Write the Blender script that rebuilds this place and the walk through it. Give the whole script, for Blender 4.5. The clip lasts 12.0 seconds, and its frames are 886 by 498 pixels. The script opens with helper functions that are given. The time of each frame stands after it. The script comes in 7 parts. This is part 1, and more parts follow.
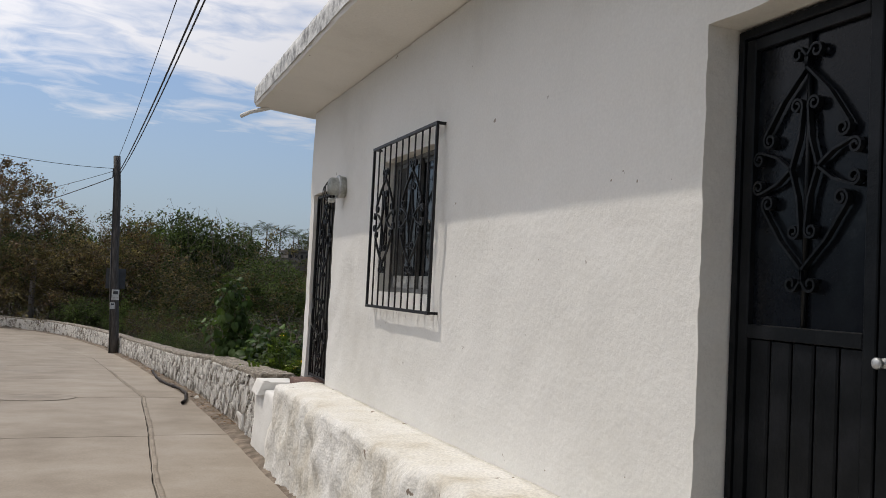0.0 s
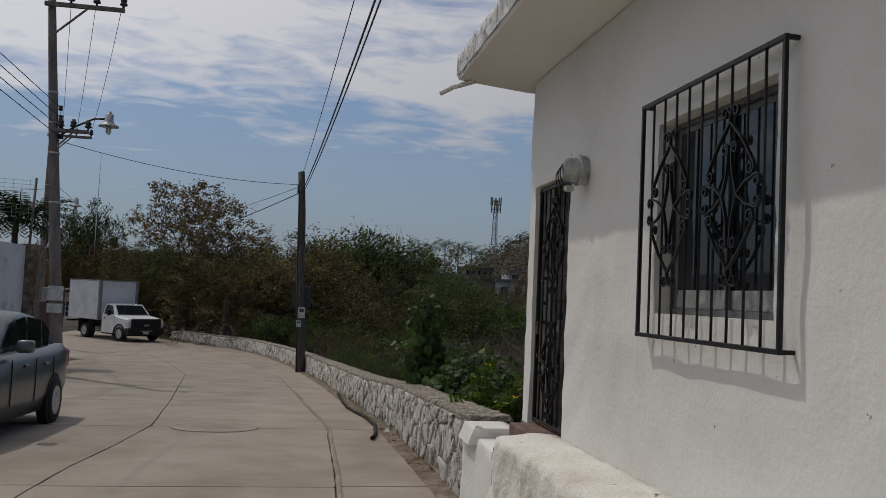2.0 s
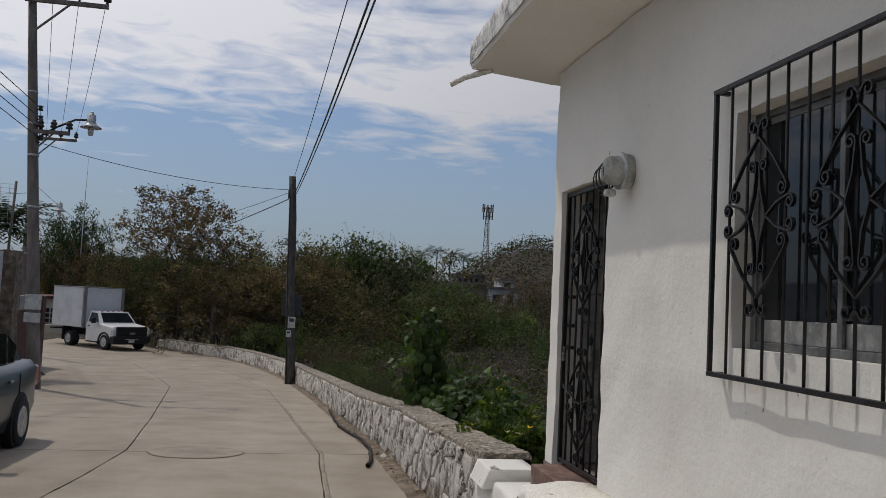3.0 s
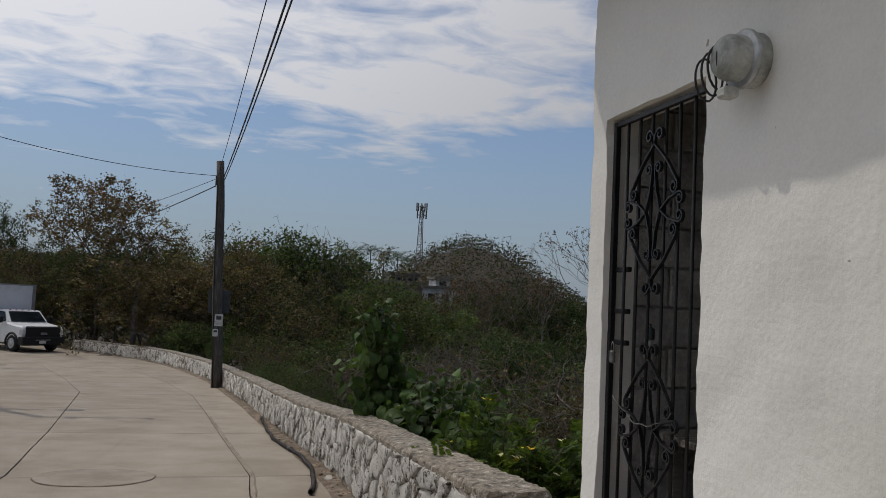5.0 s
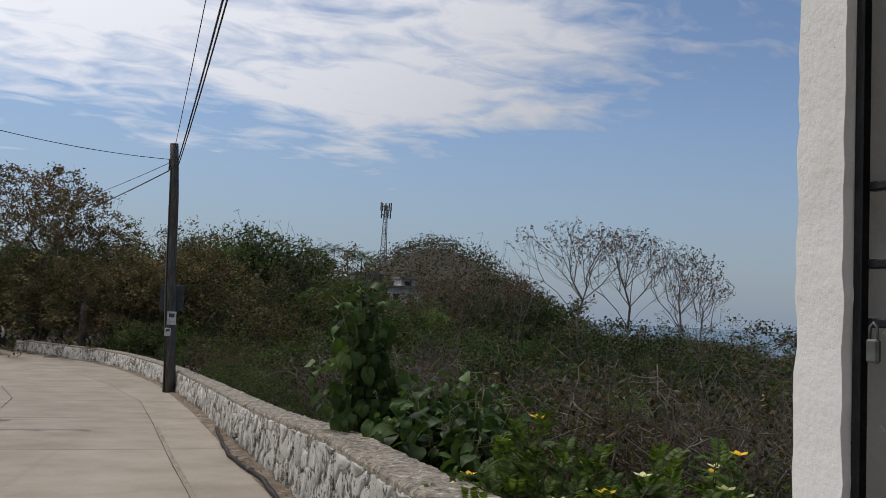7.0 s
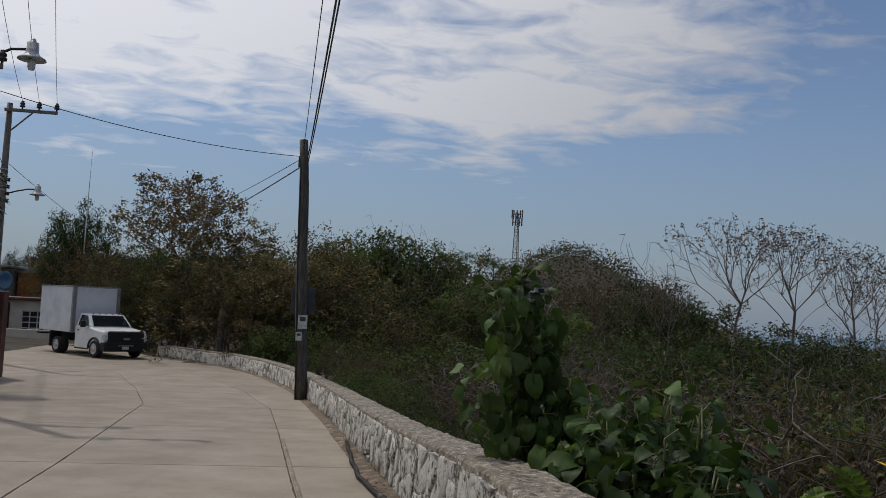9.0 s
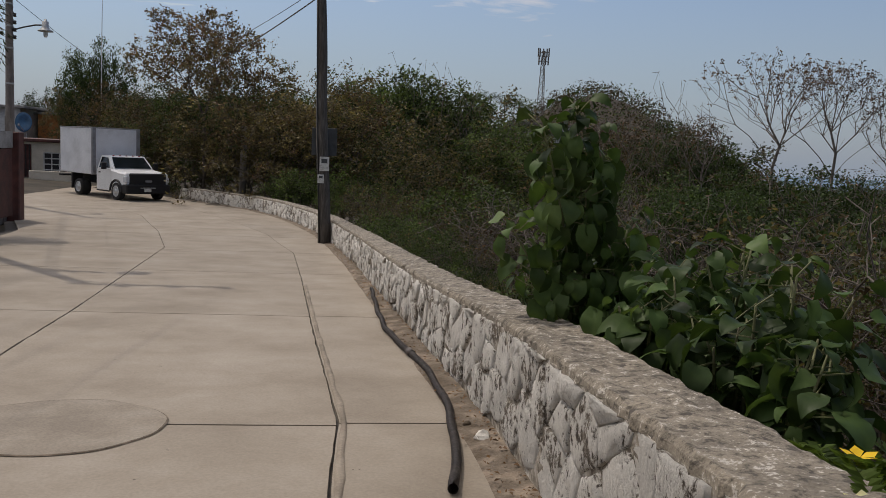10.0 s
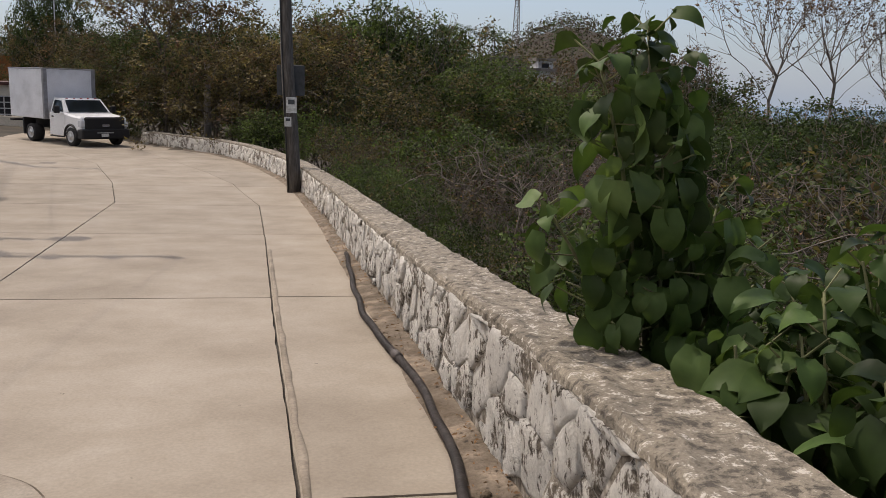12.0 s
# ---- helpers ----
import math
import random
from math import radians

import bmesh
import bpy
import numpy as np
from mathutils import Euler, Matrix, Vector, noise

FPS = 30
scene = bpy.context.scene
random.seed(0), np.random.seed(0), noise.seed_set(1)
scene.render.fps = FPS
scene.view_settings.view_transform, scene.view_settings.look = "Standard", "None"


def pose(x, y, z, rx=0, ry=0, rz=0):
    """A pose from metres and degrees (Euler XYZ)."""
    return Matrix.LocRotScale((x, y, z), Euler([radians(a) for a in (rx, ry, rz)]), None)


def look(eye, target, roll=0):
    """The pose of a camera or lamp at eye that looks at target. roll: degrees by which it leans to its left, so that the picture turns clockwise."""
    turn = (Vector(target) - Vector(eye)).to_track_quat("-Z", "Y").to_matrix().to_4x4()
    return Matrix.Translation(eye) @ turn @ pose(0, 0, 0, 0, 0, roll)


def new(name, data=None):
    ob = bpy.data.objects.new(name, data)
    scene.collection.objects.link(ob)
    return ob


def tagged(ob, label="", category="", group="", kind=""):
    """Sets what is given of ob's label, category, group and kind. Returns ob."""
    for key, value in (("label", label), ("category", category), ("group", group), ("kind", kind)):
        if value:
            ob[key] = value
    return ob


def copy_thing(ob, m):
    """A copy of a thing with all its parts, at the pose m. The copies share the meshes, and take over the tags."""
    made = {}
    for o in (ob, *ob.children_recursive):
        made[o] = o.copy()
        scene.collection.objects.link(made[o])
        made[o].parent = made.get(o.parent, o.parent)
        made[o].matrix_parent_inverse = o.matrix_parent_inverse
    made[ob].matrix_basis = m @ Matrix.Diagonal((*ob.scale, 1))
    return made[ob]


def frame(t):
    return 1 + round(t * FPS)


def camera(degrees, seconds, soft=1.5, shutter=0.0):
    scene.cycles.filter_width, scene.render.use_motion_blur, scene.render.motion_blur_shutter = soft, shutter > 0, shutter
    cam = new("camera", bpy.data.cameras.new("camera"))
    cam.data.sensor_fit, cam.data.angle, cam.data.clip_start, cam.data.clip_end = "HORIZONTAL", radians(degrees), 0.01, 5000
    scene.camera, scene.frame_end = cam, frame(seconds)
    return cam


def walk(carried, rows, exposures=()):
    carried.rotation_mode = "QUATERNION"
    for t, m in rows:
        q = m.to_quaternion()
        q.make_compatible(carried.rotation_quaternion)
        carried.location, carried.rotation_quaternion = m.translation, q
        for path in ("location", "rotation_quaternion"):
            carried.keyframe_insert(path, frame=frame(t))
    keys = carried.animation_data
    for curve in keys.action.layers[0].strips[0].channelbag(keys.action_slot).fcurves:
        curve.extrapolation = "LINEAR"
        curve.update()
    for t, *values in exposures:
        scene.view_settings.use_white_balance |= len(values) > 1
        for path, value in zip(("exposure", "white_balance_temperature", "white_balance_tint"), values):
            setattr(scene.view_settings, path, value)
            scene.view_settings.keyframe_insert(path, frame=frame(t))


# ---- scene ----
cam = camera(54.7, 12.0, soft=0.75)
METRES, EYE, TILT, LEAN, TURN = 11.7, 1.6, 0.0, 0.0, -21.7
ROWS = [
    (0.0, 0.0, 0.0, 0.0, -0.13, 2.62, -2.86),
    (0.5, -0.0137, 0.0424, -0.0019, 7.68, 2.37, -2.35),
    (1.0, -0.0236, 0.0905, -0.0042, 9.46, 2.56, -2.41),
    (1.5, -0.0403, 0.1324, -0.0034, 10.09, 2.89, -2.7),
    (2.0, -0.0595, 0.1744, -0.0004, 11.57, 3.12, -2.52),
    (2.5, -0.0702, 0.2143, 0.0034, 12.17, 3.38, -2.53),
    (3.0, -0.0883, 0.2502, 0.0073, 10.95, 3.6, -2.77),
    (3.5, -0.1033, 0.2884, 0.0033, 8.82, 3.64, -2.71),
    (5.5, -0.1561, 0.4522, -0.0064, 5.87, 3.86, -2.66),
    (6.0, -0.167, 0.4962, -0.0103, 4.82, 3.92, -2.57),
    (6.5, -0.1787, 0.5372, -0.0135, 3.83, 4.03, -2.74),
    (8.5, -0.2299, 0.7031, -0.0279, 8.74, 4.09, -2.44),
    (9.0, -0.2362, 0.7373, -0.0306, 12.67, 4.2, -2.72),
    (9.5, -0.2481, 0.7706, -0.0311, 13.83, 2.71, -2.78),
    (10.0, -0.259, 0.8055, -0.0319, 14.23, -6.41, -2.71),
    (10.5, -0.2769, 0.8398, -0.0284, 14.31, -10.53, -2.66),
    (11.0, -0.2869, 0.8759, -0.0264, 14.44, -10.66, -2.43),
    (11.5, -0.2967, 0.9104, -0.0286, 14.56, -10.68, -2.48),
    (12.0, -0.3046, 0.9457, -0.0279, 12.51, -10.56, -1.83),
]
walk(cam, [(t, pose(0, 0, EYE, TILT, LEAN, TURN) @ pose(METRES * x, METRES * y, METRES * z, 90 + pitch, roll, yaw)) for t, x, y, z, yaw, pitch, roll in ROWS],
     exposures=[(0.0, -0.62, 6500, 11), (0.25, -1.12, 6450, 11), (0.5, -1.45, 6450, 11), (1.0, -1.46, 6450, 11), (1.5, -1.38, 6450, 11), (2.0, -1.28, 6450, 11), (2.6, -1.1, 6450, 11), (3.5, -1.02, 6450, 11), (5.5, -1.02, 6400, 10), (6.0, -0.96, 6350, 10), (6.5, -0.74, 6350, 10), (8.5, -0.98, 6350, 10), (9.3, -1.08, 6350, 10), (9.8, -0.88, 6600, 12), (10.3, -0.55, 6950, 14), (10.9, -0.33, 6980, 15), (12.0, -0.25, 7000, 15)])

# ---- light ----
SUN_TO = Vector((-0.41, 0.48, 1.0)).normalized()
world = bpy.data.worlds.new("sky")
scene.world = world
world.use_nodes = True
wn, wl = world.node_tree.nodes, world.node_tree.links
wn.clear()
w_out = wn.new("ShaderNodeOutputWorld")
w_bg = wn.new("ShaderNodeBackground")
w_sky = wn.new("ShaderNodeTexSky")
w_sky.sky_type = "NISHITA"
w_sky.sun_disc = False
w_sky.sun_elevation = math.asin(SUN_TO.z)
w_sky.sun_rotation = math.atan2(SUN_TO.x, SUN_TO.y)
w_sky.dust_density = 0.4
w_sky.air_density = 1.0
w_tc = wn.new("ShaderNodeTexCoord")
w_sep = wn.new("ShaderNodeSeparateXYZ")
wl.new(w_tc.outputs["Generated"], w_sep.inputs[0])
# clouds lie on a flat layer: the direction divided by its height
w_add = wn.new("ShaderNodeMath"); w_add.operation = "MAXIMUM"; w_add.inputs[1].default_value = 0.02
wl.new(w_sep.outputs["Z"], w_add.inputs[0])
w_add2 = wn.new("ShaderNodeMath"); w_add2.operation = "ADD"; w_add2.inputs[1].default_value = 0.10
wl.new(w_add.outputs[0], w_add2.inputs[0])
w_div = wn.new("ShaderNodeVectorMath"); w_div.operation = "DIVIDE"
w_cmb = wn.new("ShaderNodeCombineXYZ")
for k in range(3):
    wl.new(w_add2.outputs[0], w_cmb.inputs[k])
wl.new(w_tc.outputs["Generated"], w_div.inputs[0])
wl.new(w_cmb.outputs[0], w_div.inputs[1])
w_map = wn.new("ShaderNodeMapping")
w_map.inputs["Rotation"].default_value = (0, 0, radians(-12))
w_map.inputs["Scale"].default_value = (0.8, 1.1, 0)
wl.new(w_div.outputs[0], w_map.inputs["Vector"])
w_n1 = wn.new("ShaderNodeTexNoise")
w_n1.inputs["Scale"].default_value = 1.1
w_n1.inputs["Detail"].default_value = 4
w_n1.inputs["Roughness"].default_value = 0.5
w_n1.inputs["Distortion"].default_value = 0.4
wl.new(w_map.outputs[0], w_n1.inputs["Vector"])
# small ripples, and thin streaks drawn out by the wind
w_n2 = wn.new("ShaderNodeTexNoise")
w_n2.inputs["Scale"].default_value = 6.0
w_n2.inputs["Detail"].default_value = 7
w_n2.inputs["Roughness"].default_value = 0.56
w_n2.inputs["Distortion"].default_value = 0.5
wl.new(w_map.outputs[0], w_n2.inputs["Vector"])
w_rip = wn.new("ShaderNodeMath"); w_rip.operation = "MULTIPLY_ADD"; w_rip.inputs[1].default_value = 0.60; w_rip.inputs[2].default_value = -0.30
wl.new(w_n2.outputs["Fac"], w_rip.inputs[0])
w_both = wn.new("ShaderNodeMath"); w_both.operation = "ADD"
wl.new(w_n1.outputs["Fac"], w_both.inputs[0]); wl.new(w_rip.outputs[0], w_both.inputs[1])
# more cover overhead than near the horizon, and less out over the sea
w_cov = wn.new("ShaderNodeMapRange")
w_cov.inputs["From Min"].default_value, w_cov.inputs["From Max"].default_value = 0.12, 0.25
w_cov.inputs["To Min"].default_value, w_cov.inputs["To Max"].default_value = -0.26, 0.16
wl.new(w_sep.outputs["Z"], w_cov.inputs["Value"])
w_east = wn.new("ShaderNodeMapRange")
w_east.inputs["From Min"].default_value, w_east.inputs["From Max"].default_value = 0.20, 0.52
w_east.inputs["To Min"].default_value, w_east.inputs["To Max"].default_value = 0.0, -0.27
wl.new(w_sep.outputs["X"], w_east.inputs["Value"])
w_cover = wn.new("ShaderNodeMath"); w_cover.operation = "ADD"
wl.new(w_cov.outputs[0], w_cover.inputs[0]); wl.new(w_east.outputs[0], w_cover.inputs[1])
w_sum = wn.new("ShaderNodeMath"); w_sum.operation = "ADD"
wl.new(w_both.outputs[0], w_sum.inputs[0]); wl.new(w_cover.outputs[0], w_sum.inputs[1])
w_ramp = wn.new("ShaderNodeMapRange")
w_ramp.inputs["From Min"].default_value, w_ramp.inputs["From Max"].default_value = 0.42, 0.66
wl.new(w_sum.outputs[0], w_ramp.inputs["Value"])
w_mul = wn.new("ShaderNodeMath"); w_mul.operation = "MULTIPLY"; w_mul.inputs[1].default_value = 0.85
wl.new(w_ramp.outputs[0], w_mul.inputs[0])
w_mix = wn.new("ShaderNodeMix"); w_mix.data_type = "RGBA"
wl.new(w_mul.outputs[0], w_mix.inputs["Factor"])
# thin cloud glows more on the sun's side
w_dot = wn.new("ShaderNodeVectorMath"); w_dot.operation = "DOT_PRODUCT"; w_dot.inputs[1].default_value = SUN_TO
wl.new(w_tc.outputs["Generated"], w_dot.inputs[0])
w_glow = wn.new("ShaderNodeMapRange")
w_glow.inputs["From Min"].default_value, w_glow.inputs["From Max"].default_value = 0.15, 0.80
w_glow.inputs["To Min"].default_value, w_glow.inputs["To Max"].default_value = 3.6, 22.5
wl.new(w_dot.outputs["Value"], w_glow.inputs["Value"])
w_ccol = wn.new("ShaderNodeVectorMath"); w_ccol.operation = "SCALE"; w_ccol.inputs[0].default_value = (1.0, 0.985, 1.0)
wl.new(w_glow.outputs[0], w_ccol.inputs["Scale"])
wl.new(w_ccol.outputs[0], w_mix.inputs["B"])
w_tint = wn.new("ShaderNodeVectorMath"); w_tint.operation = "MULTIPLY"; w_tint.inputs[1].default_value = (1.75, 1.75, 1.85)
wl.new(w_sky.outputs[0], w_tint.inputs[0])
# sea haze cools the sky near the horizon
w_low = wn.new("ShaderNodeMapRange")
w_low.inputs["From Min"].default_value, w_low.inputs["From Max"].default_value = -0.02, 0.22
wl.new(w_sep.outputs["Z"], w_low.inputs["Value"])
w_haze = wn.new("ShaderNodeMix"); w_haze.data_type = "RGBA"
w_haze.inputs["A"].default_value = (4.5, 5.7, 7.4, 1)
wl.new(w_low.outputs[0], w_haze.inputs["Factor"])
wl.new(w_tint.outputs[0], w_haze.inputs["B"])
wl.new(w_haze.outputs["Result"], w_mix.inputs["A"])
wl.new(w_mix.outputs["Result"], w_bg.inputs["Color"])
w_bg.inputs["Strength"].default_value = 0.085
wl.new(w_bg.outputs[0], w_out.inputs[0])

sun = new("sun", bpy.data.lights.new("sun", "SUN"))
sun.data.energy, sun.data.angle, sun.data.color = 3.0, radians(0.6), (1.0, 0.93, 0.83)
sun.matrix_world = look((0, 0, 0), -SUN_TO)


# ---- materials ----
def material(name, base, dark=None, light=None, scale=3.0, fine=40.0, rough=0.85, metal=0.0, bump=0.15, bump_scale=None,
             spread=(0.35, 0.65), island=0.0, randomise=0.0, spec=0.5, stretch=(1, 1, 1), detail=6.0, local=False, grain_depth=0.18):
    """A surface with two scales of variation: broad patches (dark and light) and fine grain with relief."""
    m = bpy.data.materials.new(name)
    m.use_nodes = True
    n, l = m.node_tree.nodes, m.node_tree.links
    b = n["Principled BSDF"]
    b.inputs["Roughness"].default_value = rough
    b.inputs["Metallic"].default_value = metal
    b.inputs["Specular IOR Level"].default_value = spec
    if local:
        co = n.new("ShaderNodeTexCoord").outputs["Object"]
    else:
        co = n.new("ShaderNodeNewGeometry").outputs["Position"]
    mp = n.new("ShaderNodeMapping"); mp.inputs["Scale"].default_value = stretch
    l.new(co, mp.inputs["Vector"])
    co = mp.outputs[0]
    dark = dark or tuple(c * 0.7 for c in base)
    light = light or tuple(min(1, c * 1.2) for c in base)
    big = n.new("ShaderNodeTexNoise"); big.inputs["Scale"].default_value = scale; big.inputs["Detail"].default_value = detail
    big.inputs["Roughness"].default_value = 0.62
    l.new(co, big.inputs["Vector"])
    ramp = n.new("ShaderNodeValToRGB")
    ramp.color_ramp.elements[0].position, ramp.color_ramp.elements[0].color = spread[0], (*dark, 1)
    ramp.color_ramp.elements[1].position, ramp.color_ramp.elements[1].color = spread[1], (*light, 1)
    mid = ramp.color_ramp.elements.new((spread[0] + spread[1]) / 2); mid.color = (*base, 1)
    l.new(big.outputs["Fac"], ramp.inputs[0])
    small = n.new("ShaderNodeTexNoise"); small.inputs["Scale"].default_value = fine; small.inputs["Detail"].default_value = 4
    l.new(co, small.inputs["Vector"])
    grain = n.new("ShaderNodeMapRange"); grain.inputs["To Min"].default_value, grain.inputs["To Max"].default_value = 1 - grain_depth, 1 + grain_depth
    grain.inputs["From Min"].default_value, grain.inputs["From Max"].default_value = 0.25, 0.75
    l.new(small.outputs["Fac"], grain.inputs["Value"])
    mul = n.new("ShaderNodeVectorMath"); mul.operation = "SCALE"
    l.new(ramp.outputs[0], mul.inputs[0]); l.new(grain.outputs[0], mul.inputs["Scale"])
    colour = mul.outputs[0]
    if island or randomise:
        if island:
            rnd = n.new("ShaderNodeNewGeometry").outputs["Random Per Island"]
        else:
            rnd = n.new("ShaderNodeObjectInfo").outputs["Random"]
        rr = n.new("ShaderNodeMapRange"); k = island or randomise
        rr.inputs["To Min"].default_value, rr.inputs["To Max"].default_value = 1 - k, 1 + k
        l.new(rnd, rr.inputs["Value"])
        mul2 = n.new("ShaderNodeVectorMath"); mul2.operation = "SCALE"
        l.new(colour, mul2.inputs[0]); l.new(rr.outputs[0], mul2.inputs["Scale"])
        colour = mul2.outputs[0]
    l.new(colour, b.inputs["Base Color"])
    if bump:
        bp = n.new("ShaderNodeBump"); bp.inputs["Strength"].default_value = bump; bp.inputs["Distance"].default_value = 0.02
        if bump_scale:
            bn = n.new("ShaderNodeTexNoise"); bn.inputs["Scale"].default_value = bump_scale; bn.inputs["Detail"].default_value = 7
            bn.inputs["Roughness"].default_value = 0.6
            l.new(co, bn.inputs["Vector"]); l.new(bn.outputs["Fac"], bp.inputs["Height"])
        else:
            l.new(small.outputs["Fac"], bp.inputs["Height"])
        l.new(bp.outputs[0], b.inputs["Normal"])
    return m


def leaf_material(name, base, dark, light, vary=0.55, rough=0.55, through_light=0.35):
    """Leaves: each a little different, some light passing through."""
    m = material(name, base, dark, light, scale=1.3, fine=9, rough=rough, bump=0, island=vary, spec=0.16)
    n, l = m.node_tree.nodes, m.node_tree.links
    b, out = n["Principled BSDF"], n["Material Output"]
    tr = n.new("ShaderNodeBsdfTranslucent")
    src = b.inputs["Base Color"].links[0].from_socket
    each = n.new("ShaderNodeMapRange"); each.inputs["To Min"].default_value, each.inputs["To Max"].default_value = 0.5, 1.5
    l.new(n.new("ShaderNodeObjectInfo").outputs["Random"], each.inputs["Value"])
    whole = n.new("ShaderNodeVectorMath"); whole.operation = "SCALE"
    l.new(src, whole.inputs[0]); l.new(each.outputs[0], whole.inputs["Scale"])
    src = whole.outputs[0]
    l.new(src, b.inputs["Base Color"])
    gain = n.new("ShaderNodeVectorMath"); gain.operation = "MULTIPLY"; gain.inputs[1].default_value = (1.3, 1.32, 0.7)
    l.new(src, gain.inputs[0]); l.new(gain.outputs[0], tr.inputs["Color"])
    mx = n.new("ShaderNodeMixShader"); mx.inputs[0].default_value = through_light
    l.new(b.outputs[0], mx.inputs[1]); l.new(tr.outputs[0], mx.inputs[2]); l.new(mx.outputs[0], out.inputs["Surface"])
    return m


def noise_node(n, l, co, scale, detail=6.0, rough=0.6, twist=0.0):
    t = n.new("ShaderNodeTexNoise")
    t.inputs["Scale"].default_value, t.inputs["Detail"].default_value = scale, detail
    t.inputs["Roughness"].default_value, t.inputs["Distortion"].default_value = rough, twist
    l.new(co, t.inputs["Vector"])
    return t.outputs["Fac"]


def ramp_node(n, l, value, lo, hi, a=0.0, b=1.0):
    t = n.new("ShaderNodeMapRange")
    t.inputs["From Min"].default_value, t.inputs["From Max"].default_value = lo, hi
    t.inputs["To Min"].default_value, t.inputs["To Max"].default_value = a, b
    l.new(value, t.inputs["Value"])
    return t.outputs[0]


def mix_node(n, l, fac, a, b):
    t = n.new("ShaderNodeMix"); t.data_type = "RGBA"
    l.new(fac, t.inputs["Factor"])
    for key, c in (("A", a), ("B", b)):
        if isinstance(c, tuple):
            t.inputs[key].default_value = (*c, 1)
        else:
            l.new(c, t.inputs[key])
    return t.outputs["Result"]


def sum_node(n, l, a, b, kind="ADD"):
    t = n.new("ShaderNodeMath"); t.operation = kind
    l.new(a, t.inputs[0])
    if isinstance(b, float):
        t.inputs[1].default_value = b
    else:
        l.new(b, t.inputs[1])
    return t.outputs[0]


def peeling_material(name, paint, stone, dark, randomise):
    """Lime paint that has worn off rough stone in slanting flakes."""
    m = bpy.data.materials.new(name)
    m.use_nodes = True
    n, l = m.node_tree.nodes, m.node_tree.links
    b = n["Principled BSDF"]
    b.inputs["Roughness"].default_value = 0.95
    geo = n.new("ShaderNodeNewGeometry")
    mp = n.new("ShaderNodeMapping")
    mp.inputs["Rotation"].default_value = (radians(16), 0, 0)
    mp.inputs["Scale"].default_value = (1.0, 1.05, 0.82)
    l.new(geo.outputs["Position"], mp.inputs["Vector"])
    co = mp.outputs[0]
    rnd = n.new("ShaderNodeObjectInfo").outputs["Random"] if randomise else geo.outputs["Random Per Island"]
    broad = noise_node(n, l, co, 5.0, 5, 0.6, 0.3)
    flake = noise_node(n, l, co, 22.0, 10, 0.74, 0.35)
    grain = noise_node(n, l, geo.outputs["Position"], 75.0, 5)
    worn = sum_node(n, l, sum_node(n, l, broad, 0.45, "MULTIPLY"), sum_node(n, l, flake, 0.65, "MULTIPLY"))
    worn = sum_node(n, l, worn, ramp_node(n, l, rnd, 0.0, 1.0, -0.045, 0.06))
    left = ramp_node(n, l, worn, 0.482, 0.532)
    under = mix_node(n, l, ramp_node(n, l, flake, 0.38, 0.52), dark, stone)
    white = mix_node(n, l, ramp_node(n, l, broad, 0.3, 0.7), tuple(c * 0.80 for c in paint), paint)
    colour = mix_node(n, l, left, under, white)
    sc = n.new("ShaderNodeVectorMath"); sc.operation = "SCALE"
    l.new(colour, sc.inputs[0]); l.new(ramp_node(n, l, grain, 0.25, 0.75, 0.84, 1.14), sc.inputs["Scale"])
    l.new(sc.outputs[0], b.inputs["Base Color"])
    height = sum_node(n, l, sum_node(n, l, worn, 2.2, "MULTIPLY"), sum_node(n, l, grain, 0.35, "MULTIPLY"))
    bp = n.new("ShaderNodeBump"); bp.inputs["Strength"].default_value, bp.inputs["Distance"].default_value = 1.0, 0.035
    l.new(height, bp.inputs["Height"]); l.new(bp.outputs[0], b.inputs["Normal"])
    return m


def speckled(m, scale, colour, above):
    """Adds small chips and specks to a plain surface."""
    n, l = m.node_tree.nodes, m.node_tree.links
    b = n["Principled BSDF"]
    base = b.inputs["Base Color"].links[0].from_socket
    co = n.new("ShaderNodeNewGeometry").outputs["Position"]
    spot = ramp_node(n, l, noise_node(n, l, co, scale, 3, 0.55), above, above + 0.02)
    l.new(mix_node(n, l, spot, base, colour), b.inputs["Base Color"])
    return m


